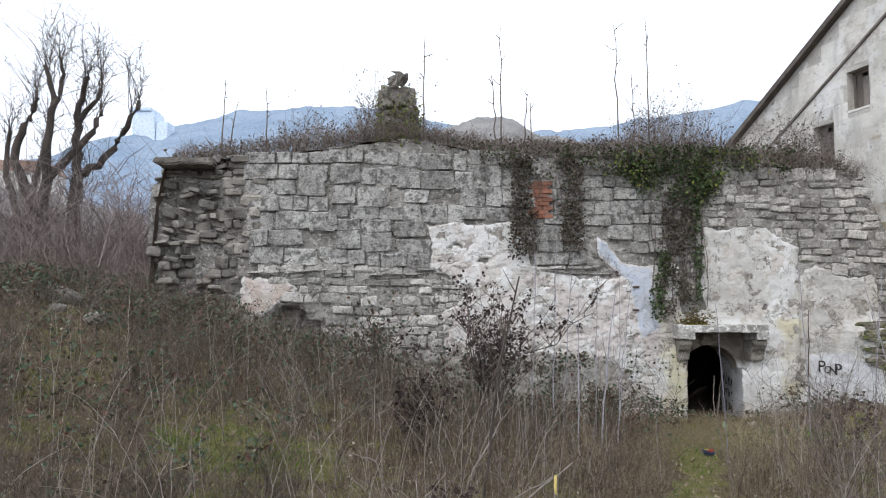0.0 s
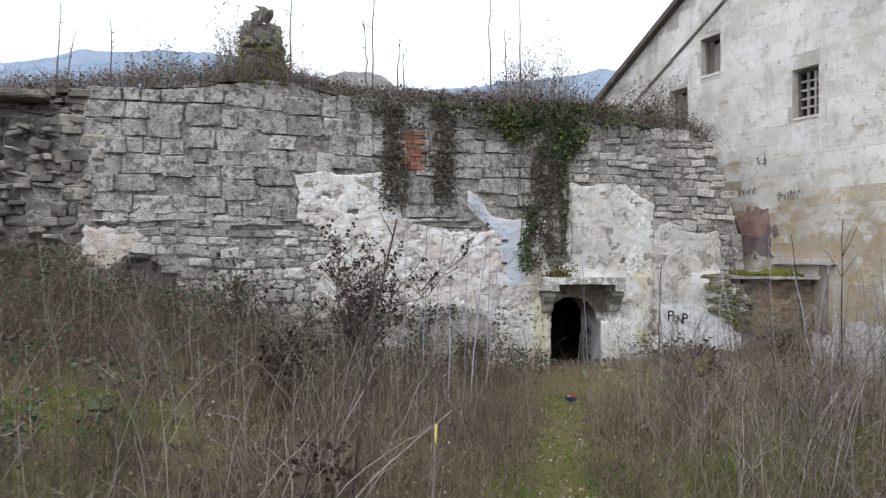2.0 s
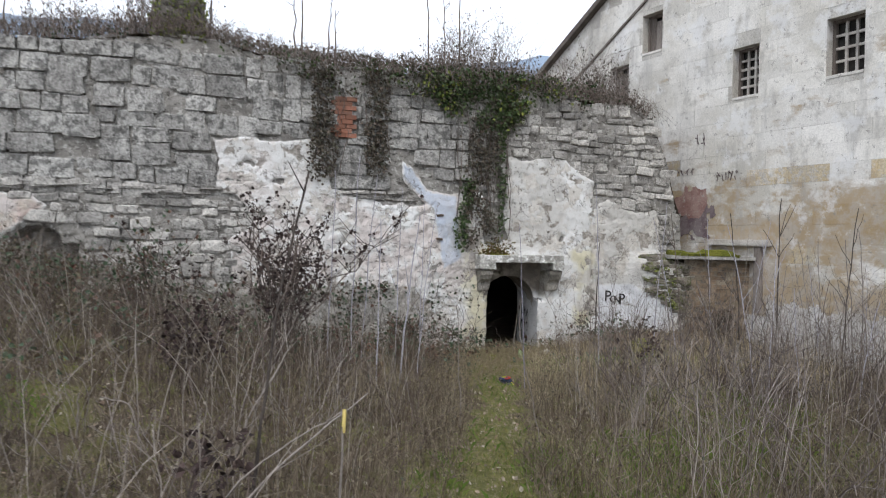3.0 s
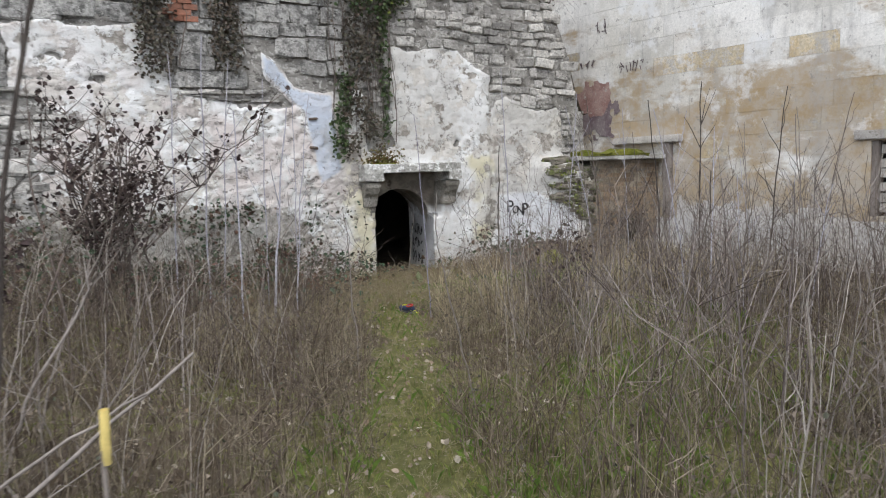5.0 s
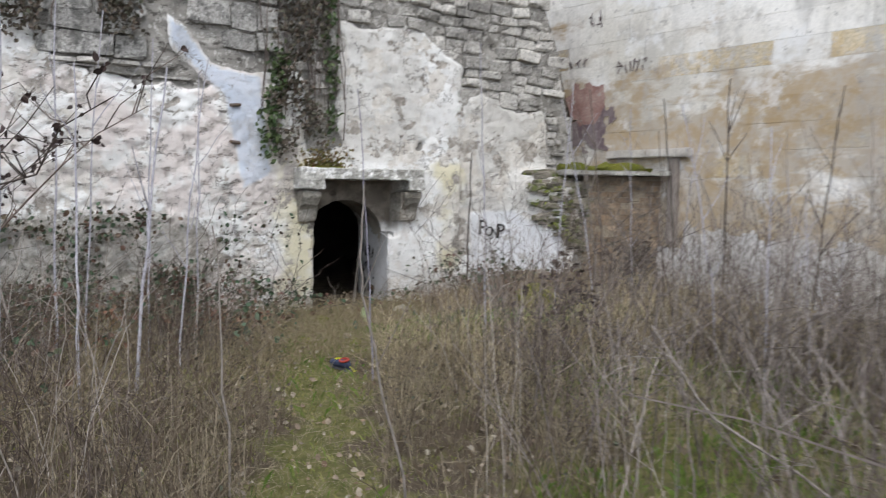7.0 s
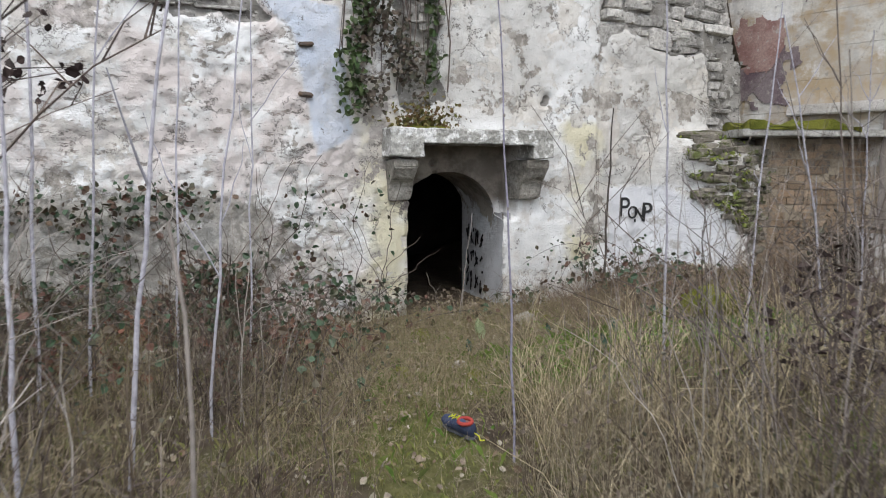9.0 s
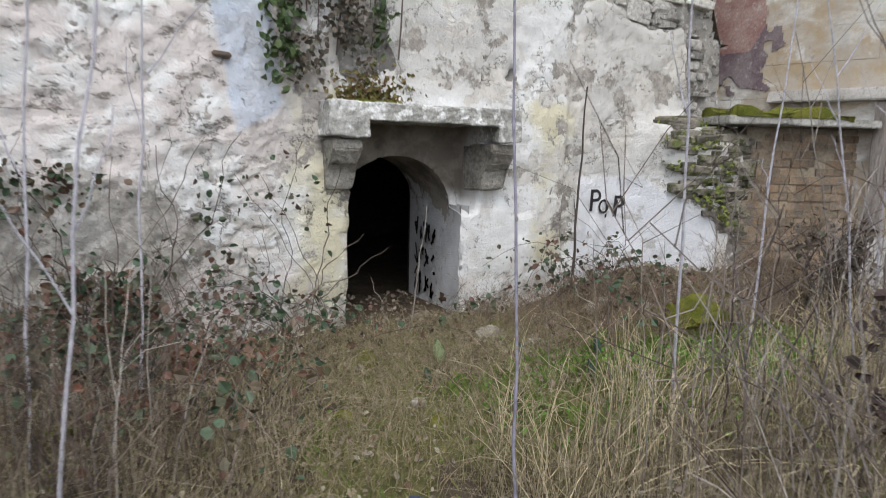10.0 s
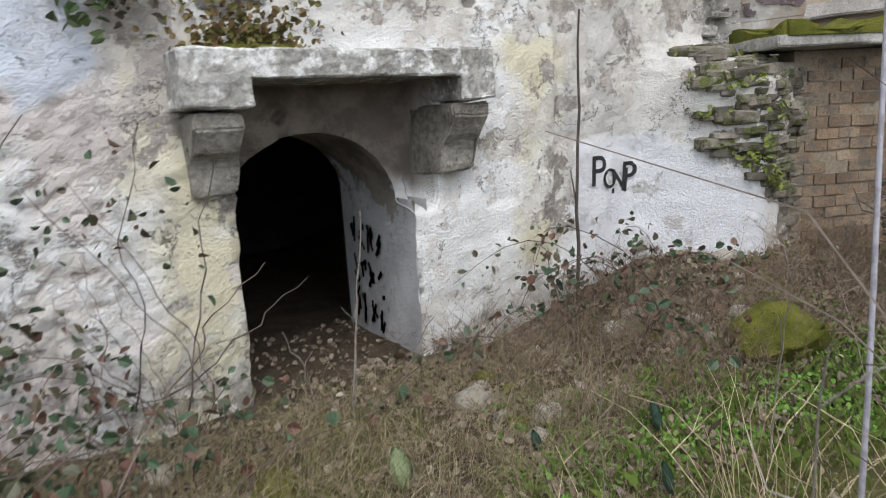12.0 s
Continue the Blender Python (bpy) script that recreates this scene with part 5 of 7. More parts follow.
g, tips = stems(cb, rng_b.uniform(0.5, 1.25, len(cb)) * (0.8 + 0.35 * noise2(cb[:, 0] * 0.6, cb[:, 1] * 0.6, 405, 2)), rng_b.uniform(0.002, 0.0055, len(cb)), rng_b, 0.38, 5, 9, 0.33, 0.03, 0.35, 0.12)
stuff("brushwood", [g], plant("dark_brushwood", [(0.04, 0.029, 0.024), (0.075, 0.056, 0.047), (0.135, 0.105, 0.088), (0.055, 0.04, 0.034), (0.24, 0.20, 0.165)]), "dark brown much-branched dead weeds", "weeds")
v, f = leaves(tips[rng_b.uniform(0, 1, len(tips)) < 0.05], rng_b.uniform(0.015, 0.04, 1), rng_b)
stuff("brush_leaves", (v, f), IVYBROWN, "curled brown leaves caught in the dead weeds", "weeds")
# low tangle of grass and dead stems between the path's end and the wall
lowb = np.stack([rng_b.uniform(1.2, 8.4, 12000), rng_b.uniform(10.6, 14.4, 12000)], 1)
lowb = lowb[(np.hypot(lowb[:, 0] - 4.2, lowb[:, 1] - 11.2) > 0.5) & (noise2(lowb[:, 0] * 1.4, lowb[:, 1] * 1.4, 407, 3) > -0.15) & (lowb[:, 1] < face_y(lowb[:, 0]) - 0.15) & (np.hypot((lowb[:, 0] - 7.4) / 1.4, lowb[:, 1] - 12.6) > 0.8) & ((np.hypot((lowb[:, 0] - 5.5) / 1.1, (lowb[:, 1] - 12.3) / 0.8) > 0.8) | (rng_b.uniform(0, 1, len(lowb)) < 0.3))]
lowb = np.concatenate([lowb, level(lowb[:, 0], lowb[:, 1])[:, None] - 0.01], 1)
g, _ = stems(lowb, rng_b.uniform(0.1, 0.42, len(lowb)), rng_b.uniform(0.0013, 0.003, len(lowb)), rng_b, 0.7, 5, 2, 0.4, 0.04, droop=0.25)
stuff("low_tangle", [g], plant("olive_dead_stem", [(0.13, 0.095, 0.055), (0.24, 0.185, 0.115), (0.135, 0.14, 0.05), (0.36, 0.295, 0.195), (0.10, 0.07, 0.05)]), "low tangle of olive and brown grass stems", "grass")


# brambles: arching canes with leaves, at the wall's foot and on the mound
def arcs(rng, base, span_, h, k=8):
    n = len(base)
    t = np.linspace(0, 1, k)
    a = rng.uniform(0, 2 * np.pi, n)
    d = np.stack([np.cos(a), np.sin(a), 0 * a], 1)
    p = base[:, None] + d[:, None] * (span_[:, None] * t)[..., None]
    p[..., 2] = base[:, None, 2] * 1.0 + (h[:, None] * 4 * t * (1 - t * 0.82) * 0.9)
    p[:, 1:] += rng.normal(0, 0.008, (n, k - 1, 3))
    g = np.minimum(face_y(p[..., 0]) - 0.04, p[..., 1])
    p[..., 1] = np.where(p[..., 0] < 9.6, g, p[..., 1])
    return p


bb = np.concatenate([scatter(rng, 300, -9, 1.8, 11.6, 14.5, 0.6), scatter(rng, 60, 1.8, 4.9, 12.8, 14.5, 0.6), scatter(rng, 330, -10.5, -2, 7, 14.3, 0.6), scatter(rng, 22, 6.6, 8.2, 13.8, 14.6, 0.5)])
bp = arcs(rng, bb, rng.uniform(0.3, 1.5, len(bb)), rng.uniform(0.25, 0.6, len(bb)))
stuff("bramble_canes", tubes(bp, np.full(bp.shape[:2], 0.004) * np.linspace(1.2, 0.5, bp.shape[1])), TWIG, "thin arching bramble canes", "bramble")
pts = bp[:, 2:].reshape(-1, 3)
pts = np.repeat(pts, 3, 0) + rng.normal(0, 0.05, (len(pts) * 3, 3))
v, f = leaves(pts, rng.uniform(0.03, 0.085, len(pts)), rng, 0.8)
stuff("bramble_leaves", (v, f), BRAMBLE, "dark green and reddish bramble leaves", "bramble")


# ---- ivy on the wall ----
def ivy_at(rng, n, test, x0, x1, z0, z1, out=0.05):
    x, z = rng.uniform(x0, x1, n), rng.uniform(z0, z1, n)
    ok = rng.uniform(0, 1, n) < test(x, z)
    x, z = x[ok], z[ok]
    return np.stack([x, face_y(x) - out - np.abs(rng.normal(0, 0.07, len(x))), z], 1)


def column(xc, w, z0, z1, seed):
    return lambda x, z: fade(1.0, 0.45, np.abs(x - xc - 0.12 * noise2(z * 1.2, z * 0, seed, 2)) / (w * (0.7 + 0.5 * noise2(z * 2, x * 3, seed + 1, 3)) + 0.02)) * fade(z0, z0 + 0.3, z) * fade(z1 + 0.1, z1 - 0.2, z) * 0.9


def mat_over(x, z):
    """The ivy that hangs over the top."""
    d = wall_top(x) - z
    deep = 0.25 + 0.95 * np.exp(-((x - 5.0) / 1.2) ** 2) + 0.35 * np.exp(-((x - 2.2) / 1.0) ** 2) + 0.3 * noise2(x * 2.3, x * 0, 50, 3)
    return fade(deep, deep - 0.3, d) * fade(-0.4, 0.0, x) * fade(7.9, 7.2, x) * np.clip(0.62 + 0.95 * noise2(x * 2.6, z * 2.6, 52, 3), 0, 1)


def green_over(x, z):
    """Where the hanging ivy is still green."""
    return mat_over(x, z) * np.maximum(fade(3.2, 4.2, x) * fade(7.0, 6.2, x), 0.18)


v, f = leaves(ivy_at(rng, 20000, green_over, -0.5, 8.0, 4.0, 5.8, 0.08), rng.uniform(0.05, 0.1, 1), rng)
stuff("ivy", (v, f), IVY, "dark green ivy hanging over the wall's top", "ivy")
v, f = leaves(ivy_at(rng, 1500, lambda x, z: mat_over(x, z) * fade(0.9, 0.2, np.abs(x - 6.2) / 1.3) + 0.6 * mat_over(x, z) * fade(0.7, 0.1, np.abs(x - 3.9)), 3.0, 7.6, 4.4, 5.7, 0.16), 0.08, rng)
stuff("ivy_young", (v, f), YELLOWIVY, "yellow-green young ivy leaves on the wall's top", "ivy")
rows = [ivy_at(rng, 4200, column(1.7, 0.42, 3.3, 5.6, 60), 1.0, 2.5, 3.2, 5.7), ivy_at(rng, 3400, column(2.75, 0.4, 3.4, 5.6, 64), 2.1, 3.4, 3.3, 5.7), ivy_at(rng, 6500, mat_over, -0.5, 8.0, 4.2, 5.9, 0.1)]
rows.append(ivy_at(rng, 9500, lambda x, z: 0.6 * column(4.95, 0.66, 2.0, 5.0, 68)(x, z) * fade(-0.35, 0.15, noise2(x * 4, z * 3, 201, 3)), 4.1, 5.9, 1.9, 5.1))
v, f = leaves(np.concatenate(rows), rng.uniform(0.035, 0.07, 1), rng)
stuff("withered_ivy", (v, f), IVYBROWN, "withered brown ivy columns on the wall", "ivy")
v, f = leaves(ivy_at(rng, 4600, lambda x, z: 0.8 * np.maximum(column(4.6, 0.22, 2.0, 3.6, 70)(x, z), 0.8 * column(5.4, 0.16, 2.2, 4.6, 72)(x, z)), 4.1, 5.9, 1.9, 4.7), 0.075, rng)
stuff("ivy_column", (v, f), IVY, "dark green ivy column beside the doorway", "ivy")
r_i = np.random.default_rng(23)
cling = ivy_at(r_i, 9000, lambda x, z: 0.55 * fade(-0.05, 0.3, noise2(x * 1.9, z * 2.3, 141, 3) + 0.25 * fade(1.0, 0.2, z)) * fade(1.55, 1.15, z + 0.3 * noise2(x * 1.5, z * 0, 143, 2)) * (0.25 + 0.75 * fade(4.2, 3.5, x)) * fade(-0.6, 0.4, x), -0.8, 4.95, 0.0, 1.6, 0.05)
v, f = leaves(cling, r_i.uniform(0.03, 0.085, len(cling)), r_i)
stuff("wall_bramble", (v, f), BRAMBLE, "dark bramble and ivy leaves on the damp plaster", "bramble")
bx0, bz0 = r_i.uniform(0.4, 5.0, 60), r_i.uniform(0.0, 0.3, 60)
bt = np.linspace(0, 1, 14)
bp0 = np.stack([bx0[:, None] + r_i.uniform(-0.9, 0.9, (60, 1)) * bt + 0.2 * noise2(bt[None] * 3 + bx0[:, None] * 7, bx0[:, None] + 0 * bt, 145, 3), 0 * bt[None] + bx0[:, None], bz0[:, None] + r_i.uniform(0.5, 1.7, (60, 1)) * bt], -1)
bp0[..., 1] = face_y(bp0[..., 0]) - 0.05 - r_i.uniform(0.0, 0.12, (60, 14))
stuff("wall_vines", tubes(bp0, r_i.uniform(0.003, 0.008, (60, 1)) * np.linspace(1, 0.4, 14)[None]), TWIG, "thin brown vines climbing the plaster", "vines")
lv = np.stack([rng.normal(5.28, 0.17, 420), rng.uniform(14.5, 14.76, 420), 2.0 + np.abs(rng.normal(0, 0.13, 420))], 1)
v, f = leaves(lv, rng.uniform(0.03, 0.06, 420), rng)
stuff("lintel_growth", (v, f), plant("rusty_leaf", [(0.15, 0.08, 0.04), (0.10, 0.10, 0.03), (0.19, 0.12, 0.06), (0.12, 0.15, 0.03)]), "rusty leaves and moss on the lintel", "creeper")
# bare ivy stems
n = 70
x0 = np.concatenate([rng.uniform(4.4, 5.6, 40), rng.uniform(1.5, 2.1, 15), rng.uniform(2.5, 3.0, 15)])
t = np.linspace(0, 1, 12)
low = np.concatenate([rng.uniform(1.95, 2.6, 40), rng.uniform(3.4, 4, 30)])
keep_i = rng.uniform(0, 1, n) < 0.55
x0, low = x0[keep_i], low[keep_i] + rng.uniform(0, 0.9, keep_i.sum())
n = len(x0)
ip = np.stack([x0[:, None] + 0.15 * noise2(t[None] * 3 + x0[:, None] * 9, t[None] * 0 + x0[:, None], 5, 3), 0 * t[None] + x0[:, None], low[:, None] + (5.3 - low)[:, None] * t[None]], -1)
ip[..., 1] = face_y(ip[..., 0]) - 0.05 - rng.uniform(0, 0.05, ip.shape[:2])
stuff("ivy_stems", tubes(ip, rng.uniform(0.004, 0.011, (n, 1)) * np.linspace(1, 0.5, 12)[None]), TWIG, "bare brown ivy stems on the plaster", "ivy")

pv = np.stack([rng.uniform(-1.45, -0.45, 900), 15.1 - rng.uniform(0.3, 0.5, 900), rng.uniform(5.8, 7.2, 900)], 1)
v, f = leaves(pv[rng.uniform(0, 1, 900) < fade(7.3, 6.0, pv[:, 2])], 0.06, rng)
stuff("chimney_growth", (v, f), YELLOWIVY, "yellowing creeper on the chimney stub", "creeper")
# ---- growth on the wall's top ----
xt = np.concatenate([rng.uniform(-5.8, 9.2, 2700), rng.normal(-1.2, 0.6, 260), rng.normal(5.3, 0.8, 320), rng.normal(8.2, 0.5, 220)])
dep = rng.uniform(0.05, 1.8, len(xt))
tb = np.stack([xt, face_y(xt) + dep, wall_top(xt) + 0.02 + 0.18 * fade(0.1, 1.4, dep)], 1)
tall = np.maximum.reduce([np.exp(-((xt + 1.3) / 0.7) ** 2), np.exp(-((xt - 5.2) / 1.1) ** 2), 0.8 * np.exp(-((xt - 8.0) / 0.8) ** 2), 0.5 * np.exp(-((xt + 3.0) / 0.8) ** 2)])
g, tips = stems(tb, rng.uniform(0.14, 0.55, len(xt)) * (0.7 + 3.8 * tall * rng.uniform(0, 1, len(xt)) ** 1.5), rng.uniform(0.004, 0.008, len(xt)), rng, 0.4, 5, 5, 0.36, 0.03)
stuff("wall_top_shrubs", [g], plant("grey_brown_twig", [(0.12, 0.10, 0.09), (0.20, 0.172, 0.155), (0.29, 0.255, 0.235), (0.15, 0.105, 0.09)]), "bare brown shrubs growing on the wall's top", "shrub")
v, f = leaves(np.repeat(tips, 1, 0)[rng.uniform(0, 1, len(tips)) < 0.22], 0.05, rng)
stuff("shrub_leaves", (v, f), IVYBROWN, "few brown leaves left on the shrubs", "shrub")
v, f = leaves(np.repeat(tb[:2200], 2, 0) + rng.normal(0, 0.11, (4400, 3)), 0.055, rng)
stuff("top_leaves", (v, f), BRAMBLE, "low dark growth along the wall's top", "shrub")
hx = rng.uniform(-5.6, 9.0, 900)
hb = np.stack([hx, face_y(hx) - rng.uniform(-0.1, 0.1, 900), wall_top(hx) + 0.08], 1)
g, tips = stems(hb, rng.uniform(0.3, 0.8, 900), 0.0045, rng, 0.9, 6, 4, 0.35, 0.05, droop=1.1)
stuff("hanging_vines", [g], plant("reddish_brown_vine", [(0.11, 0.085, 0.072), (0.16, 0.125, 0.105), (0.22, 0.185, 0.165)]), "tangled brown vines hanging over the wall's edge", "vines")
for x, top in ((-4.8, 7.4), (-4.65, 6.9), (-3.85, 7.2), (-0.45, 8.4), (1.3, 8.6), (1.15, 7.6), (1.8, 7.1), (1.95, 6.9), (3.9, 8.7), (4.6, 8.9), (4.25, 7.6)):
    y = float(face_y(x)) + 0.5
    z0 = float(wall_top(x)) + 0.1
    g, _ = stems(np.array([[x, y, z0]]), top - z0, 0.022, rng, 0.05, 8, 3, 0.12, 0.008, 0.35, 0.5)
    tagged(new("cane", make_mesh("cane", *g, TWIG)), "tall bare cane growing out of the wall's top", "cane", "canes on the wall")


# ---- single canes, saplings and shrubs ----
def cane(at, h, r, lean, mat, label, rng, forks=0, group=""):
    """One slender stem with a lean, small knots and a few forks."""
    x, y = at
    base = np.array([x, y, float(level(x, y)) - 0.03])
    k = 10
    t = np.linspace(0, 1, k)
    p = base + np.stack([lean[0] * t ** 1.4, lean[1] * t ** 1.4, h * t], 1) + np.concatenate([[[0, 0, 0]], rng.normal(0, 0.008, (k - 1, 3))])
    root = thing("sapling", label, "sapling", group, at=tuple(base))
    v, f = tubes(p[None] - base, (r * (1 - 0.55 * t))[None], 6)
    child("stem", make_mesh("stem", v, f, mat, True), root)
    for j in range(forks):
        i = rng.integers(3, k - 2)
        a = rng.uniform(0, 2 * np.pi)
        L = rng.uniform(0.2, 0.5) * h * 0.5
        q = p[i] - base + np.linspace(0, 1, 5)[:, None] * np.array([math.cos(a) * 0.55, math.sin(a) * 0.4, 0.8]) * L + np.concatenate([[[0, 0, 0]], rng.normal(0, 0.01, (4, 3))])
        v, f = tubes(q[None], (r * 0.5 * np.linspace(1, 0.4, 5))[None], 5)
        child("branch", make_mesh("branch", v, f, mat, True), root)
    return root


CANE = plant("purple_grey_cane", [(0.17, 0.155, 0.20), (0.25, 0.235, 0.29), (0.20, 0.18, 0.22)])
CUTCANE = plant("yellow_cut_cane", [(0.55, 0.42, 0.13), (0.60, 0.48, 0.18)])
CANES = "bare canes in the yard"
for at, h, r, lean, mat, label, forks in (
        ((4.428, 10.98), 2.6, 0.0075, (-0.135, 0.0), CANE, "slender bluish-grey cane beside the path", 0),
        ((6.22, 11.9), 3.3, 0.011, (-0.12, 0.02), LILAC, "white-bloomed tall cane on the mossy lawn", 1),
        ((7.66, 12.5), 3.1, 0.012, (0.28, 0.05), LILAC, "white leaning cane before the brick panel", 1),
        ((8.6, 12.4), 2.6, 0.009, (-0.6, 0.2), PALE, "pale leaning cane before the brick panel", 2),
        ((2.5, 11.2), 2.6, 0.016, (0.3, 0.1), LILAC, "forked lilac-grey cane in the brambles", 2),
        ((1.95, 12.5), 3.6, 0.014, (0.12, 0.1), LILAC, "tall lilac-grey cane in the brambles", 1),
        ((2.2, 12.9), 3.4, 0.012, (0.25, 0.1), LILAC, "tall lilac-grey cane in the brambles", 2),
        ((2.75, 12.7), 3.2, 0.011, (0.15, 0.3), LILAC, "tall lilac-grey cane in the brambles", 1),
        ((3.3, 13.2), 3.0, 0.010, (0.1, 0.2), LILAC, "thin lilac-grey cane near the wall", 2),
        ((2.1, 10.9), 2.5, 0.013, (0.05, 0.1), LILAC, "lilac-grey cane beside the brambles", 1),
        ((2.9, 11.7), 2.8, 0.010, (0.3, 0.1), LILAC, "thin lilac-grey cane beside the brambles", 2),
        ((1.55, 12.2), 3.3, 0.012, (0.1, 0.1), LILAC, "tall lilac-grey cane in the brambles", 1),
        ((1.75, 11.3), 2.2, 0.013, (-0.5, 0.3), PALE, "bent pale cane in the brambles", 1),
        ((2.74, 8.9), 1.55, 0.008, (-0.05, 0.1), PALE, "upright pale stalk beside the path", 1),
        ((0.72, 4.67), 1.2, 0.012, (0.02, 0.01), PALE, "cut cane with a yellow tip in the weeds", 0),
        ((8.9, 11.6), 2.9, 0.014, (-0.2, 0.1), BARK, "dark bare sapling before the gable wall", 5),
        ((9.3, 11.2), 3.2, 0.016, (0.2, 0.2), BARK, "dark bare sapling before the gable wall", 6),
        ((9.9, 10.4), 3.0, 0.014, (0.1, -0.2), BARK, "dark bare sapling before the gable wall", 6),
        ((8.0, 10.2), 2.7, 0.012, (-0.3, 0.3), LILAC, "grey bare sapling before the gable wall", 3),
        ((7.4, 9.2), 2.4, 0.011, (0.35, 0.3), LILAC, "grey bare sapling in the weeds", 3),
        ((7.0, 10.9), 2.3, 0.010, (-0.3, 0.0), PALE, "pale bare sapling in the weeds", 3),
        ((9.4, 12.7), 1.9, 0.010, (0.3, 0.1), PALE, "pale bare sapling before the gable wall", 3),
        ((6.2, 8.3), 1.9, 0.009, (-0.55, 0.2), PALE, "leaning grey stem in the weeds", 2),
        ((5.7, 8.0), 1.8, 0.009, (0.6, 0.3), PALE, "leaning grey stem in the weeds", 2),
        ((0.3, 8.3), 1.3, 0.011, (0.5, 0.2), PALE, "leaning pale stalk in the weeds", 2),
        ((5.52, 14.2), 1.15, 0.007, (0.18, 0.1), PALE, "pale dead stem before the doorway", 1),
        ((5.62, 14.4), 0.7, 0.005, (0.1, 0.1), PALE, "short dead stem before the doorway", 2),
        ((5.85, 14.3), 0.5, 0.005, (0.25, 0.0), PALE, "short dead stem before the doorway", 2),
        ((5.4, 14.45), 0.55, 0.005, (-0.15, 0.0), PALE, "short dead stem before the doorway", 2),
        ((7.66, 14.72), 2.2, 0.016, (0.08, 0.03), BARK, "dark woody stem climbing the plaster", 1)):
    made = cane(at, h, r, lean, mat, label, rng, forks, CANES)
    if mat is CANE:
        for z in (0.45, 0.95, 1.42, 1.9, 2.3):
            k = z / h
            v, f = tubes(np.array([[(lean[0] * k ** 1.4, 0, z - 0.008), (lean[0] * k ** 1.4, 0, z), (lean[0] * k ** 1.4, 0, z + 0.008)]]), r * (1 - 0.55 * k) * np.array([[0.9, 1.45, 0.9]]), 8)
            child("node", make_mesh("node", v, f, PALE, True), made, "pale brown ring of a node")
    if "yellow tip" in label:
        v, f = tubes(np.array([[(lean[0], lean[1], h - 0.02), (lean[0] + 0.004, lean[1], h + 0.1)]]), np.full((1, 2), 0.010), 8)
        child("tip", make_mesh("tip", v, f, CUTCANE, True), made, "yellow split tip")


r_g = np.random.default_rng(29)
for k in range(26):
    at = (r_g.uniform(7.2, 10.4), r_g.uniform(8.2, 12.4))
    if 0.97 * (at[0] - 11.77) + 0.24 * (at[1] - 10.02) > -0.4 or math.hypot(at[0] - 7.6, at[1] - 12.7) < 0.7:
        continue
    dark = k % 3
    cane(at, r_g.uniform(1.6, 3.0), r_g.uniform(0.006, 0.011), (r_g.uniform(-0.5, 0.5), r_g.uniform(-0.2, 0.3)), (TWIG, PALE, LILAC)[dark], ("thin dark bare sapling in the weeds", "thin pale bare sapling in the weeds", "thin lilac-grey sapling in the weeds")[dark], r_g, 5, CANES)


def dead_stalk(rows, r, mat, label, twigs=2, seed=1):
    """One dead stalk through a few points, from its foot, with short snapped twigs."""
    q = np.random.default_rng(seed)
    pts = np.array(rows, float)
    t = np.linspace(0, len(pts) - 1, 5 * (len(pts) - 1) + 1)
    p = np.stack([np.interp(t, range(len(pts)), pts[:, a]) for a in range(3)], 1)
    p[1:-1] = 0.25 * p[:-2] + 0.5 * p[1:-1] + 0.25 * p[2:]
    p[1:] += q.normal(0, 0.005, (len(p) - 1, 3))
    root = thing("dead_stalk", label, "stalk", "dead stalks in the yard", at=tuple(p[0]))
    v, f = tubes(p[None] - p[0], np.linspace(r, 0.5 * r, len(p))[None], 6)
    child("stem", make_mesh("stem", v, f, mat, True), root)
    for k in range(twigs):
        i = q.integers(len(p) // 2, len(p) - 1)
        d = (p[-1] - p[0]) / np.linalg.norm(p[-1] - p[0]) + q.normal(0, 0.6, 3)
        w = (p[i] - p[0]) + np.linspace(0, 1, 4)[:, None] * d * q.uniform(0.08, 0.25)
        v, f = tubes(w[None], r * 0.4 * np.array([[1, 0.8, 0.6, 0.35]]), 5)
        child("twig", make_mesh("twig", v, f, mat, True), root)


dead_stalk([(-1.25, 8.29, -0.03), (-1.26, 8.29, 0.4), (-1.24, 8.3, 0.78)], 0.013, PALE, "snapped pale upright stalk in the weeds", 1, 1)
dead_stalk([(-1.24, 8.5, 0.35), (-1.18, 8.45, 0.7), (-1.25, 8.4, 0.92)], 0.008, PALE, "thin broken stalk leaning on another", 0, 2)
dead_stalk([(-0.63, 7.86, -0.03), (-0.66, 7.86, 0.45), (-0.74, 7.86, 0.76), (-0.98, 7.86, 0.83)], 0.012, PALE, "pale stalk with its top bent over", 1, 3)
dead_stalk([(0.05, 5.15, 0.1), (0.14, 5.2, 0.83), (0.5, 5.2, 1.1), (0.85, 5.2, 1.27)], 0.008, PALE, "pale stalk lying slantwise in the weeds", 3, 4)
dead_stalk([(0.1, 7.5, -0.03), (0.28, 7.7, 0.6), (0.62, 8.0, 1.1), (0.72, 8.0, 1.3)], 0.013, PALE, "leaning pale stalk with a split top", 3, 5)
dead_stalk([(0.25, 6.0, -0.03), (0.36, 6.0, 1.0), (0.49, 6.0, 2.0), (0.66, 6.0, 2.75)], 0.015, BARK, "tall dark bare stem beside the path", 4, 6)
dead_stalk([(0.15, 8.6, -0.03), (0.35, 8.6, 1.0), (0.75, 8.7, 1.9), (0.8, 8.8, 2.3)], 0.011, TWIG, "dark arching bare stem", 5, 7)
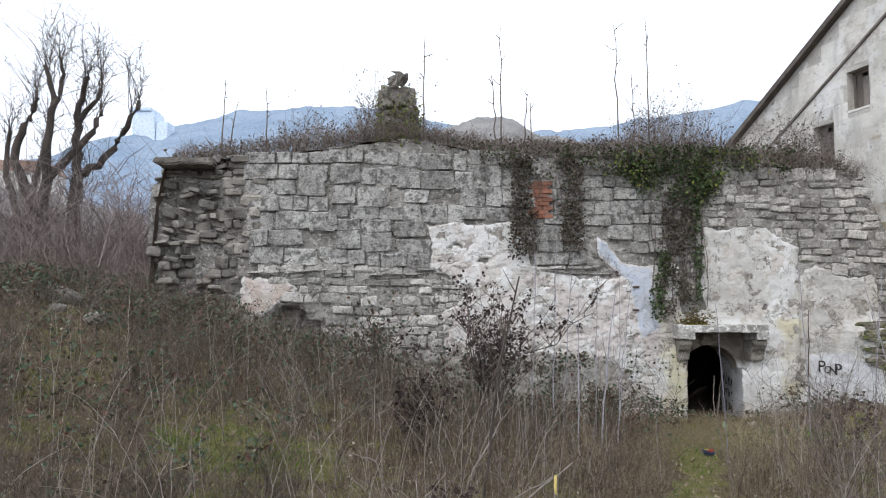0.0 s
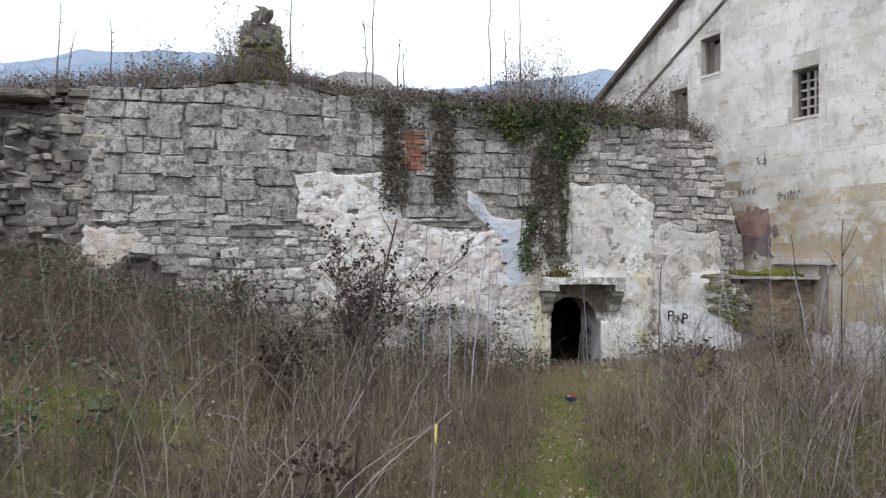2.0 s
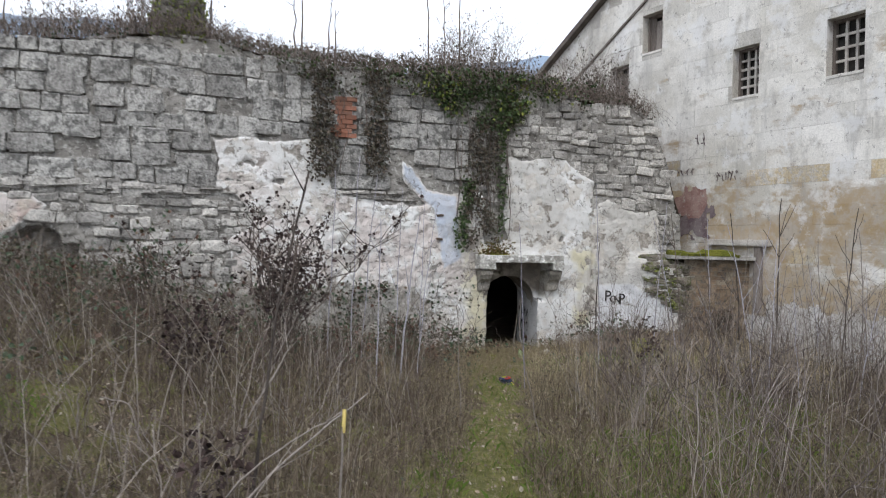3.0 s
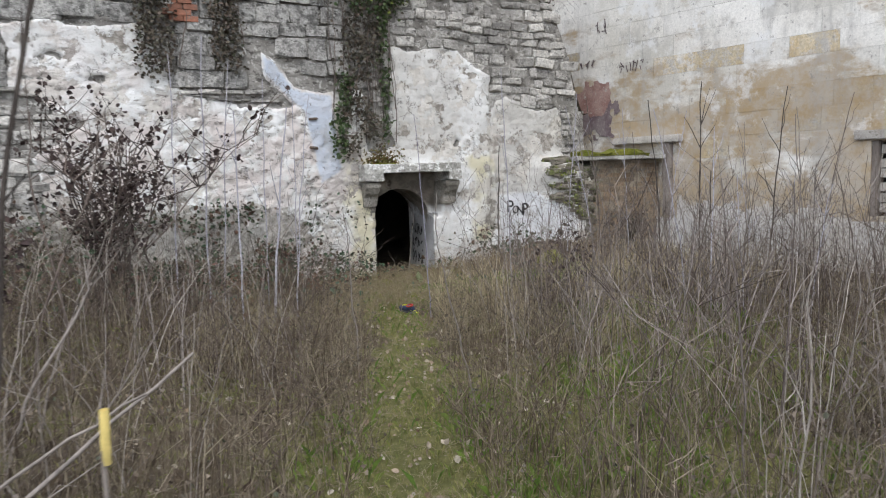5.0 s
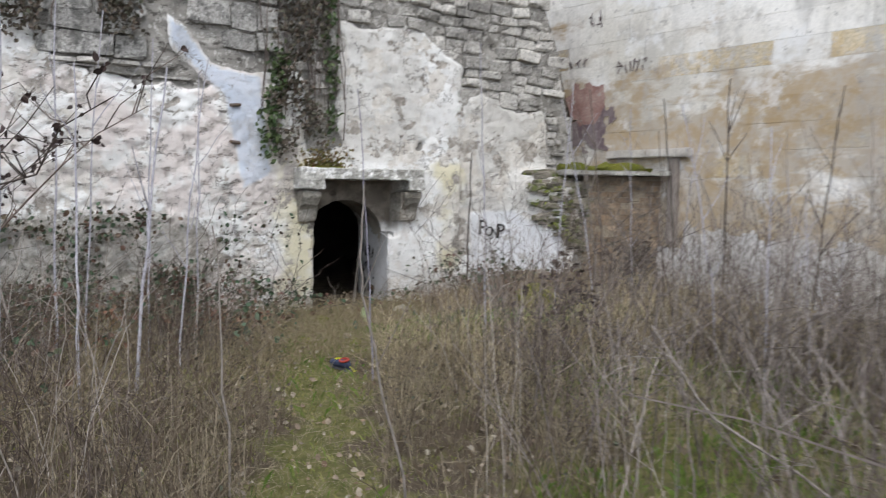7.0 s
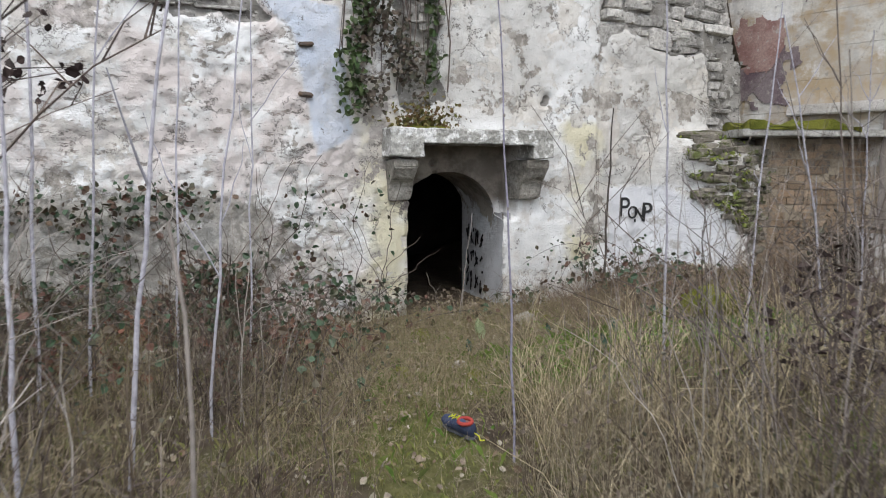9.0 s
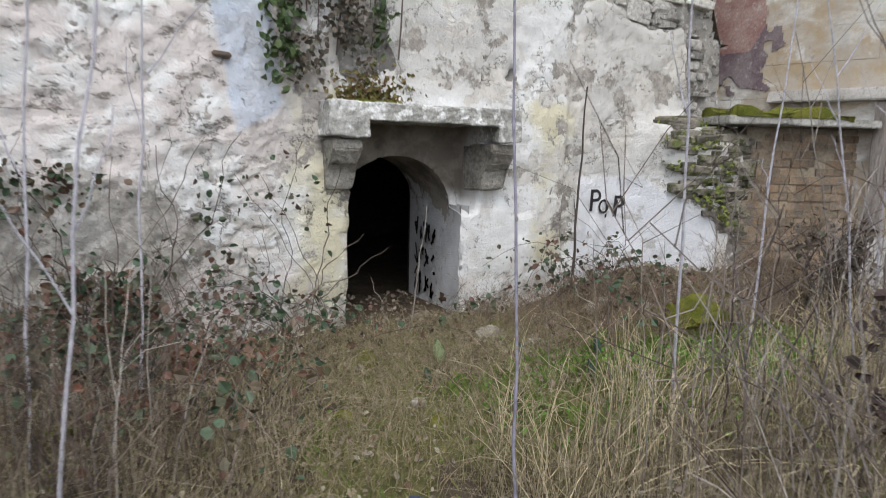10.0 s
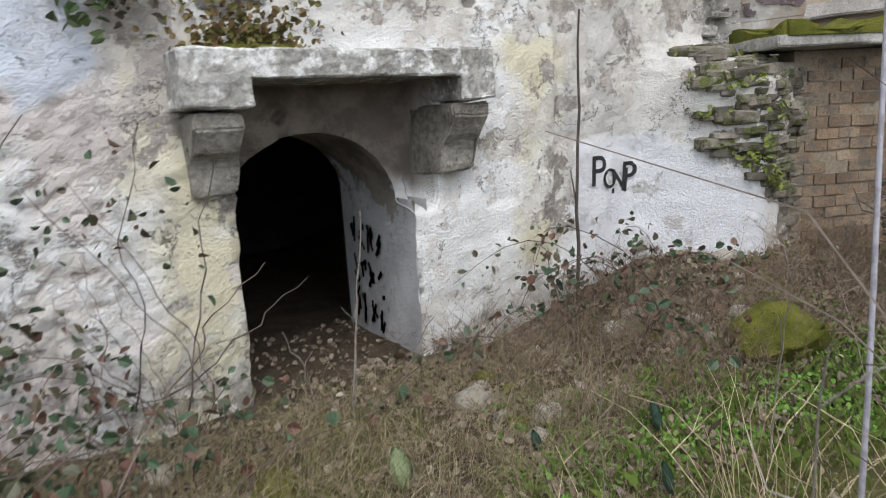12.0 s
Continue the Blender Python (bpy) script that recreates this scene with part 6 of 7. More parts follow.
dead_stalk([(0.5, 9.0, -0.03), (0.45, 9.0, 1.0), (0.3, 9.1, 1.9), (0.35, 9.2, 2.4)], 0.011, TWIG, "dark arching bare stem", 5, 8)
dead_stalk([(5.12, 6.1, -0.03), (5.0, 6.6, 0.2), (4.75, 7.6, 0.62), (4.76, 8.0, 1.0)], 0.009, PALE, "long grey stick leaning across the weeds", 5, 9)
dead_stalk([(-0.2, 5.0, 0.3), (0.4, 5.15, 0.95), (1.0, 5.45, 1.3)], 0.010, PALE, "pale stick leaning beside the path", 2, 10)
dead_stalk([(3.24, 7.6, -0.03), (3.09, 7.6, 0.66), (2.99, 7.6, 1.08), (2.92, 7.6, 1.4), (2.94, 7.62, 1.72)], 0.006, PALE, "crooked pale stem at the path's edge", 2, 11)


def stalk_fan(at, n, h, lean, label, seed):
    """A fan of long dead stalks that cross one another."""
    q = np.random.default_rng(seed)
    z0 = float(level(*at))
    root = thing("dead_weed", label, "weeds", "fans of dead stalks", at=(*at, z0))
    for k in range(n):
        a, L, sl = q.uniform(0, 2 * np.pi), h * q.uniform(0.6, 1.1), lean * q.uniform(0.3, 1.2)
        t = np.linspace(0, 1, 6)[:, None]
        foot = np.array([q.normal(0, 0.16), q.normal(0, 0.16), -0.05])
        p = foot + t * L * np.array([math.cos(a) * sl, 0.6 * math.sin(a) * sl, 1.0]) / math.hypot(1, sl) - np.array([0, 0, 0.12 * L]) * t ** 3
        p[1:] += q.normal(0, 0.006, (5, 3))
        r = q.uniform(0.003, 0.0058)
        rows = [tubes(p[None], r * np.linspace(1, 0.45, 6)[None], 5)]
        for j in range(3):
            i = q.integers(2, 5)
            w = p[i] + np.linspace(0, 1, 3)[:, None] * (np.array([math.cos(a), math.sin(a), 0.9]) + q.normal(0, 0.5, 3)) * q.uniform(0.08, 0.22)
            rows.append(tubes(w[None], r * np.array([[0.5, 0.4, 0.25]]), 5))
        child("stalk", make_mesh("stalk", *pile(rows), FANSTALK), root)


FANSTALK = plant("grey_purple_fan_stalk", [(0.10, 0.08, 0.073), (0.17, 0.142, 0.132), (0.27, 0.235, 0.215), (0.13, 0.103, 0.09)])
for k, (at, n, h, lean) in enumerate((((4.8, 6.6), 14, 1.7, 0.9), ((5.2, 5.3), 10, 1.4, 0.9), ((6.8, 8.6), 16, 1.9, 0.7), ((4.6, 8.3), 12, 1.3, 0.7), ((8.2, 9.6), 14, 1.9, 0.6), ((-0.4, 6.9), 12, 1.2, 0.9), ((0.9, 8.8), 12, 1.3, 0.8), ((-2.0, 10.2), 12, 1.4, 0.8), ((5.6, 10.2), 10, 1.4, 0.6))):
    stalk_fan(at, n, h, lean, "fan of long grey-purple dead stalks crossing one another", 60 + k)


def shrub(at, n, h, spread, label, leaf, heads, seed):
    r = np.random.default_rng(seed)
    x, y = at
    root = thing("shrub", label, "shrub", at=(x, y, float(level(x, y)) - 0.03))
    b = r.normal(0, 0.16, (n, 3)) * np.array([1, 0.7, 0])
    g, tips = stems(b, r.uniform(0.6, 1.0, n) * h, r.uniform(0.008, 0.018, n), r, spread, 8, 9, 0.24, 0.02, 0.3, 0.35)
    child("branchwork", make_mesh("branchwork", *g, TWIG), root, "many dark bare stems")
    pts = np.repeat(tips[r.uniform(0, 1, len(tips)) < heads], 4, 0)
    v, f = leaves(pts + r.normal(0, 0.035, pts.shape), r.uniform(0.04, 0.085, len(pts)), r)
    child("foliage", make_mesh("foliage", v, f, leaf), root, "dark curled leaves in clusters")


shrub((0.8, 12.3), 32, 2.9, 0.4, "dark half-leafless shrub before the white plaster", DARKHEAD, 0.5, 4)
shrub((-1.2, 12.9), 14, 1.7, 0.5, "low dark shrub at the foot of the ruin", BRAMBLE, 0.4, 5)
shrub((-0.3, 9.6), 12, 1.3, 0.45, "dark seed-headed weed clump in the yard", DARKHEAD, 0.5, 6)
shrub((6.4, 10.5), 5, 1.3, 0.4, "black seed-headed weed clump in the yard", DARKHEAD, 0.3, 8)
shrub((9.6, 13.0), 26, 1.2, 0.35, "reddish bare shrub before the gable wall", IVYBROWN, 0.15, 9)
shrub((0.1, 5.6), 6, 1.1, 0.5, "black seed-headed weed beside the path", DARKHEAD, 0.45, 10)
shrub((3.2, 13.7), 16, 1.0, 0.5, "green bramble bush against the plaster", BRAMBLE, 0.4, 11)


# ---- things on the ground ----
def training_shoe():
    shoe = thing("shoe", "lost navy blue running shoe with yellow laces", "shoe", at=(4.31, 11.44, float(level(4.31, 11.44)) + 0.025))
    shoe.rotation_euler = (radians(20), radians(2), radians(-76))
    navy = surface("navy_mesh_fabric", (0.035, 0.045, 0.09), (0.06, 0.075, 0.13), (0.03, 0.03, 0.04), 12, 140, 0.85, 0.4)
    red = surface("red_lining", (0.30, 0.035, 0.03), (0.36, 0.06, 0.045), None, 15, 120, 0.9, 0.3)
    lime = surface("yellow_lace", (0.55, 0.55, 0.03), (0.6, 0.62, 0.08), None, 15, 120, 0.8, 0.2)
    rubber = surface("grey_rubber_sole", (0.07, 0.075, 0.09), (0.12, 0.12, 0.13), None, 15, 90, 0.8, 0.3)

    def rings(rows, name, mat, parent, label="", cap=True, m=18):
        verts, faces = [], []
        for x, w, z0, z1 in rows:
            for j in range(m):
                a = 2 * math.pi * j / m
                verts.append((x, w * math.cos(a), (z0 + z1) / 2 + (z1 - z0) / 2 * math.copysign(abs(math.sin(a)) ** 0.75, math.sin(a))))
        for i in range(len(rows) - 1):
            faces += [(i * m + j, i * m + (j + 1) % m, (i + 1) * m + (j + 1) % m, (i + 1) * m + j) for j in range(m)]
        if cap:
            faces += [tuple(range(m))[::-1], tuple(range((len(rows) - 1) * m, len(rows) * m))]
        return child(name, make_mesh(name, verts, faces, mat, True), parent, label)
    rings([(-0.15, 0.012, 0.02, 0.05), (-0.14, 0.03, 0.018, 0.065), (-0.10, 0.044, 0.018, 0.075), (-0.05, 0.047, 0.018, 0.085), (0.0, 0.043, 0.018, 0.098), (0.045, 0.04, 0.018, 0.105), (0.09, 0.039, 0.018, 0.10), (0.13, 0.034, 0.018, 0.112), (0.148, 0.018, 0.02, 0.10)], "upper", navy, shoe, "navy fabric upper")
    rings([(-0.157, 0.015, 0.0, 0.02), (-0.13, 0.04, 0.0, 0.022), (-0.07, 0.05, 0.0, 0.022), (0.0, 0.042, 0.0, 0.022), (0.08, 0.041, 0.0, 0.026), (0.14, 0.036, 0.0, 0.028), (0.156, 0.014, 0.004, 0.026)], "sole", rubber, shoe, "dark rubber sole")
    bm = bmesh.new()
    ring = []
    for j in range(20):
        a = 2 * math.pi * j / 20
        ring.append([bm.verts.new((0.085 + (0.058 + 0.012 * math.cos(b)) * math.cos(a), (0.03 + 0.012 * math.cos(b)) * math.sin(a), 0.106 + 0.012 * math.sin(b) + 0.010 * math.cos(a))) for b in np.linspace(0, 2 * math.pi, 7)[:-1]])
    for j in range(20):
        for k in range(6):
            bm.faces.new((ring[j][k], ring[(j + 1) % 20][k], ring[(j + 1) % 20][(k + 1) % 6], ring[j][(k + 1) % 6]))
    part("lining", bm, red, shoe, "red lining of the opening", True)
    bm = bmesh.new()
    bmesh.ops.create_circle(bm, cap_ends=True, segments=18, radius=1.0, matrix=Matrix.Translation((0.085, 0, 0.1)) @ Matrix.Diagonal((0.054, 0.028, 1, 1)))
    part("insole", bm, surface("worn_insole", (0.20, 0.10, 0.085), (0.26, 0.15, 0.125), None, 20, 90, 0.95, 0.3), shoe, "worn reddish insole")
    for j in range(5):
        bm = bmesh.new()
        x = -0.065 + j * 0.02
        box(bm, (x - 0.003, -0.02, 0.084 + j * 0.0045), (x + 0.003, 0.02, 0.092 + j * 0.0045), 0.003, Matrix.Rotation(radians(14 * (-1) ** j), 4, "Z") if j else None)
        part("lace", bm, lime, shoe, "yellow lace")
    v, f = tubes(np.array([[(0.15, 0.0, 0.05), (0.175, 0.01, 0.03), (0.2, -0.005, 0.02), (0.215, 0.015, 0.015)]]), np.full((1, 4), 0.004), 6)
    child("heel_tab", make_mesh("heel_tab", v, f, lime, True), shoe, "yellow heel tab")


training_shoe()


def rock(at, size, mat, label, seed, squash=0.7, category="stone", group=""):
    bm = bmesh.new()
    bmesh.ops.create_icosphere(bm, subdivisions=4 if size > 0.2 and mat is MOSS else 3, radius=1.0)
    for v in bm.verts:
        n = noise.noise_vector(v.co * 1.3 + Vector((seed * 3.7, 0, 0)))
        v.co = Vector((v.co.x * 1.15, v.co.y, v.co.z * squash)) + 0.34 * n + (0.13 * noise.noise_vector(v.co * 4) + 0.06 * noise.noise_vector(v.co * 13) if mat is MOSS else 0.06 * noise.noise_vector(v.co * 5))
        v.co *= size
    ob = part("rock", bm, mat, None, smooth=True)
    ob.location = (at[0], at[1], float(level(*at)) + size * squash * 0.4)
    return tagged(ob, label, category, group)


rock((7.93, 13.28), 0.25, MOSS, "boulder covered in yellow-green moss", 1, 0.8)
rr = random.Random(8)
PALESTONE = surface("pale_broken_limestone", (0.26, 0.235, 0.195), (0.40, 0.37, 0.32), (0.18, 0.155, 0.12), 6, 50, 0.92, 0.6)
for i in range(46):
    x, y = (rr.uniform(6.1, 8.9), rr.uniform(13.2, 14.6)) if i < 30 else (rr.uniform(2.3, 3.6), rr.uniform(13.0, 14.2)) if i < 38 else (rr.uniform(4.2, 5.0), rr.uniform(12.0, 14.4))
    rock((x, y), rr.uniform(0.03, 0.09), PALESTONE if rr.random() < 0.7 else MOSS, "broken limestone lump in the leaf litter", i + 3, 0.7, "stone", "rubble before the doorway")
for x, y, sz in ((6.1, 13.9, 0.1), (3.17, 13.62, 0.15), (2.95, 14.1, 0.16), (3.3, 14.05, 0.12), (2.98, 13.5, 0.12), (2.6, 13.7, 0.1), (6.9, 14.35, 0.1)):
    rock((x, y), sz, PALESTONE, "pale stone fallen from the wall", int(sz * 1000), 0.8, "stone", "rubble before the doorway")
for i in range(26):
    x, y = rr.uniform(-10.5, -5.5), rr.uniform(11.5, 15.5)
    rock((x, y), rr.uniform(0.08, 0.28), DARKSTONE, "fallen wall stone on the overgrown mound", i + 70, 0.65, "stone", "rubble on the mound")


def broad_leaf(at, size, mat, label):
    bm = bmesh.new()
    g = [[bm.verts.new((size * 0.36 * math.sin(math.pi * (0.08 + 0.9 * i / 7)) ** 0.8 * (j - 2) / 2, 0.05 * size * abs(j - 2) + 0.12 * size * (i / 7) ** 2, size * i / 7 + 0.03)) for j in range(5)] for i in range(8)]
    for i in range(7):
        for j in range(4):
            bm.faces.new((g[i][j], g[i][j + 1], g[i + 1][j + 1], g[i + 1][j]))
    bmesh.ops.solidify(bm, geom=bm.faces[:], thickness=0.003)
    ob = part("leaf", bm, mat, None, smooth=True)
    ob.location = (*at, float(level(*at)) + 0.01)
    ob.rotation_euler = (radians(-12), 0, radians(20))
    return tagged(ob, label, "leaf")


PALELEAF = surface("pale_green_leaf", (0.34, 0.42, 0.22), (0.42, 0.50, 0.30), (0.28, 0.36, 0.18), 12, 80, 0.6, 0.2)
broad_leaf((5.36, 13.3), 0.19, PALELEAF, "large pale green leaf standing in the grass")
BLUELEAF = surface("bluish_green_leaf", (0.05, 0.10, 0.075), (0.08, 0.14, 0.10), (0.04, 0.07, 0.05), 12, 80, 0.6, 0.2)
for x, y in ((5.1, 13.0), (6.0, 13.2), (4.2, 13.4), (3.8, 12.9), (6.6, 13.0), (6.2, 12.6)):
    broad_leaf((x, y), rr.uniform(0.1, 0.17), BLUELEAF, "bluish green dock leaf in the grass")
lx, ly = rng.normal(7.3, 1.0, 9000), rng.normal(12.75, 0.55, 9000)
ok = (noise2(lx * 2, ly * 2, 61, 3) > -0.1) & (off_path(lx, ly) > 0.3) & (ly < face_y(lx) - 0.2)
lx, ly = lx[ok], ly[ok]
v, f = leaves(np.stack([lx, ly, level(lx, ly) + rng.uniform(0.01, 0.06, len(lx))], 1), rng.uniform(0.015, 0.04, len(lx)), rng, 2.0, 0.15)
stuff("clover", (v, f), plant("fresh_green_leaf", [(0.08, 0.17, 0.025), (0.12, 0.24, 0.04), (0.15, 0.22, 0.05)]), "fresh green low leaves on the lawn", "clover")
lx, ly = np.concatenate([rng.uniform(5.8, 10.2, 6500), rng.uniform(4.2, 6.4, 800)]), np.concatenate([rng.uniform(12.6, 14.9, 6500), rng.uniform(13.6, 16.0, 800)])
ok = ((ly < face_y(lx) - 0.1) | ((lx > DOOR_L + 0.05) & (lx < DOOR_R - 0.05))) & (0.97 * (lx - 11.77) + 0.24 * (ly - 10.02) < -0.1)
lx, ly = lx[ok], ly[ok]
v, f = leaves(np.stack([lx, ly, level(lx, ly) + rng.uniform(0.0, 0.04, len(lx))], 1), rng.uniform(0.02, 0.06, len(lx)), rng, 1.5, 0.25)
stuff("leaf_litter", (v, f), plant("brown_leaf_litter", [(0.12, 0.085, 0.06), (0.21, 0.165, 0.125), (0.30, 0.25, 0.195), (0.16, 0.125, 0.09)]), "brown leaf litter banked against the wall", "leaves")
r_d = np.random.default_rng(37)
lx, ly = r_d.uniform(1.6, 4.2, 2600), r_d.uniform(12.9, 14.5, 2600)
ok = noise2(lx * 1.6, ly * 1.6, 147, 3) > 0.0
lx, ly = lx[ok], ly[ok]
v, f = leaves(np.stack([lx, ly, level(lx, ly) + np.abs(r_d.normal(0.05, 0.12, len(lx)))], 1), r_d.uniform(0.03, 0.08, len(lx)), r_d, 1.0, 0.3)
stuff("dead_bracken", (v, f), plant("red_brown_dead_leaf", [(0.16, 0.065, 0.045), (0.22, 0.10, 0.065), (0.12, 0.06, 0.045), (0.26, 0.16, 0.11)]), "reddish-brown dead leaves at the wall's foot", "leaves")
tw = scatter(rng, 2600, 6.2, 10.2, 13.0, 14.9, 0.5, lambda x, y: noise2(x * 1.6, y * 1.6, 151, 3) > -0.25)
g, _ = stems(tw, rng.uniform(0.12, 0.48, len(tw)), 0.0024, rng, 0.7, 5, 5, 0.4, 0.05)
stuff("fallen_twigs", [g], plant("brown_herb_stem", [(0.12, 0.082, 0.058), (0.19, 0.14, 0.10), (0.27, 0.205, 0.15), (0.155, 0.105, 0.075)]), "tangle of fine brown dead herbs on the bank", "twigs")


sx_, sz_ = rng.uniform(8.7, 9.25, 900), rng.uniform(0.9, 2.0, 900)
ok = (sz_ > 1.45 - (sx_ - 8.6) * 0.95) & (noise2(sx_ * 4, sz_ * 4, 311, 2) > 0.0)
sx_, sz_ = sx_[ok], sz_[ok]
sy_ = WY[((sx_ - wx[0]) / STEP).astype(int), ((sz_ - wz[0]) / STEP).astype(int)] - rng.uniform(0.05, 0.12, len(sx_))
v, f = leaves(np.stack([sx_, sy_, sz_], 1), rng.uniform(0.03, 0.06, len(sx_)), rng)
stuff("stub_creeper", (v, f), YELLOWIVY, "green creeper and moss on the flat stones", "creeper")


# ---- iron stubs in the blue plaster ----
for x, z in ((4.08, 2.79), (4.07, 2.32)):
    bm = boxed((-0.075, -0.05, -0.022), (0.075, 0.06, 0.022), 0.012, 0.02, 3, int(z * 10))
    ob = part("iron_stub", bm, IRON, None, smooth=True)
    ob.location = (x, float(WY[int((x - wx[0]) / STEP), int((z - wz[0]) / STEP)]), z)
    tagged(ob, "rusted iron stub set in the blue plaster", "iron stub", "iron stubs in the plaster")


# ---- painted writing ----
def wall_y(x, z):
    i, j = int((x - wx[0]) / STEP), int((z - wz[0]) / STEP)
    return float(WY[i:i + 2, j:j + 2].min())


def writing(name, words, size, m, label, mat, conform=False, shear=0.0):
    cu = bpy.data.curves.new(name, "FONT")
    cu.body, cu.size, cu.extrude, cu.shear, cu.offset = words, size, 0.001, shear, 0.002
    tmp = bpy.data.objects.new(name, cu)
    me = bpy.data.meshes.new_from_object(tmp)
    bpy.data.objects.remove(tmp)
    bm = bmesh.new()
    bm.from_mesh(me)
    bmesh.ops.triangulate(bm, faces=bm.faces[:])
    bmesh.ops.transform(bm, matrix=m, verts=bm.verts[:])
    if conform:
        for v in bm.verts:
            v.co.y = wall_y(v.co.x, v.co.z) - 0.004 + 0.5 * (v.co.y - m.translation.y)
    return tagged(part(name, bm, mat, None), label, "graffiti", kind="structure")


face_m = Matrix(((1, 0, 0), (0, 0, -1), (0, 1, 0))).to_4x4()
for k, (ch, x, z, sz) in enumerate((("P", 7.95, 1.0, 0.34), ("O", 8.08, 0.97, 0.22), ("N", 8.19, 0.92, 0.28), ("P", 8.31, 0.93, 0.34))):
    writing("graffiti", ch, sz, Matrix.Translation((x, 14.7, z)) @ face_m, "black sprayed letter on the white painted patch", PAINT, True, 0.0)
r_w = random.Random(41)
bm = bmesh.new()
for row in range(3):
    for k in range(4):
        y0, z0 = 15.74 - 0.135 * k, 0.66 - 0.28 * row - 0.03 * k
        for j in range(3):
            a, b = Vector((y0 + r_w.uniform(-0.05, 0.05), z0 + r_w.uniform(0.0, 0.24))), Vector((y0 + r_w.uniform(-0.05, 0.05), z0 + r_w.uniform(0.0, 0.24)))
            d = (b - a).normalized() * 0.016
            n = Vector((-d.y, d.x))
            x = DOOR_R - 0.022 - 0.0007 * j
            bm.faces.new([bm.verts.new((x, p.x, p.y)) for p in (a - d + n, a - d - n, b + d - n, b + d + n)])
bmesh.ops.solidify(bm, geom=bm.faces[:], thickness=0.002)
tagged(part("graffiti", bm, PAINT, None), "black sprayed scrawl in three rows on the door reveal", "graffiti", kind="structure")


def sprayed(poly, name, mat, d, label, wob):
    s_, z_ = np.arange(4.3, 6.2, 0.02), np.arange(2.4, 4.1, 0.02)
    S, Z = np.meshgrid(s_, z_, indexing="ij")
    ok = in_poly(S, Z, poly) + wob * noise2(S * 5, Z * 5, 97, 3) > 0
    ii = np.arange(S.size).reshape(S.shape)
    q = np.stack([ii[:-1, :-1], ii[1:, :-1], ii[1:, 1:], ii[:-1, 1:]], -1)[ok[:-1, :-1] & ok[1:, 1:] & ok[1:, :-1] & ok[:-1, 1:]]
    me = make_mesh(name, np.stack([S, 0 * S + d, Z], -1).reshape(-1, 3), q, mat)
    ob = new(name, me)
    ob.matrix_world = GM
    tagged(ob, label, "graffiti", kind="structure")


sprayed([(5.95, 2.55), (4.95, 2.5), (4.85, 3.0), (4.95, 3.45), (5.95, 3.2)], "graffiti", DARKPAINT, -0.018, "faded purple spray paint on the gable wall", 0.2)
sprayed([(5.95, 3.0), (5.9, 3.45), (5.7, 3.5), (5.65, 3.7), (5.45, 3.6), (5.35, 3.75), (5.15, 3.6), (5.0, 3.68), (4.92, 3.2), (5.1, 2.95), (5.5, 2.85)], "graffiti", REDPAINT, -0.022, "faded red sprayed shape on the gable wall", 0.14)

r_s = random.Random(43)
for s0, z0, n, hgt in ((5.9, 3.95, 4, 0.16), (4.7, 3.75, 4, 0.22), (5.3, 4.6, 2, 0.3)):
    bm = bmesh.new()
    for k in range(n):
        for j in range(3):
            a, b = (Vector((s0 - 0.16 * k + r_s.uniform(-0.06, 0.06), z0 + r_s.uniform(0, hgt))) for _ in range(2))
            d = (b - a).normalized() * 0.011
            bm.faces.new([bm.verts.new((p.x, -0.024 - 0.0008 * j, p.y)) for p in (a - d + Vector((-d.y, d.x)), a - d - Vector((-d.y, d.x)), b + d - Vector((-d.y, d.x)), b + d + Vector((-d.y, d.x)))])
    bmesh.ops.solidify(bm, geom=bm.faces[:], thickness=0.002)
    ob = part("graffiti", bm, DARKPAINT, None)
    ob.matrix_world = GM
    tagged(ob, "small faded grey scrawl on the gable wall", "graffiti", kind="structure")

bk_red = bk.copy()
bk_red.materials[0] = REDBRICK
# red bricks let into the ruined wall
for x0, z0, n, k in ((1.9, 4.25, 2, 9),):
    for j in range(k):
        for i in range(n):
            if rr.random() < 0.1:
                continue
            b = child("brick", bk, wall_front)
            b.data = bk_red
            b.location = (x0 + i * 0.215 - (j % 2) * 0.08 + rr.uniform(-0.01, 0.01), float(face_y(x0)) - 0.07 + rr.uniform(-0.015, 0.015), z0 + j * 0.088)
            b.rotation_euler.z = radians(rr.uniform(-4, 4))


# ---- distance ----
def limb(rows, r0, r1, root, name="limb"):
    """A bent limb through a few points, with fine shoots."""
    pts = np.array(rows, float)
    t = np.linspace(0, len(pts) - 1, 4 * (len(pts) - 1) + 1)
    p = np.stack([np.interp(t, range(len(pts)), pts[:, a]) for a in range(3)], 1)
    p[1:-1] = 0.25 * p[:-2] + 0.5 * p[1:-1] + 0.25 * p[2:]
    p[1:] += rng.normal(0, 0.03, (len(p) - 1, 3))
    v, f = tubes(p[None], 0.85 * np.linspace(r0, r1, len(p))[None], 8)
    child(name, make_mesh(name, v, f, BARK, True), root)
    return p


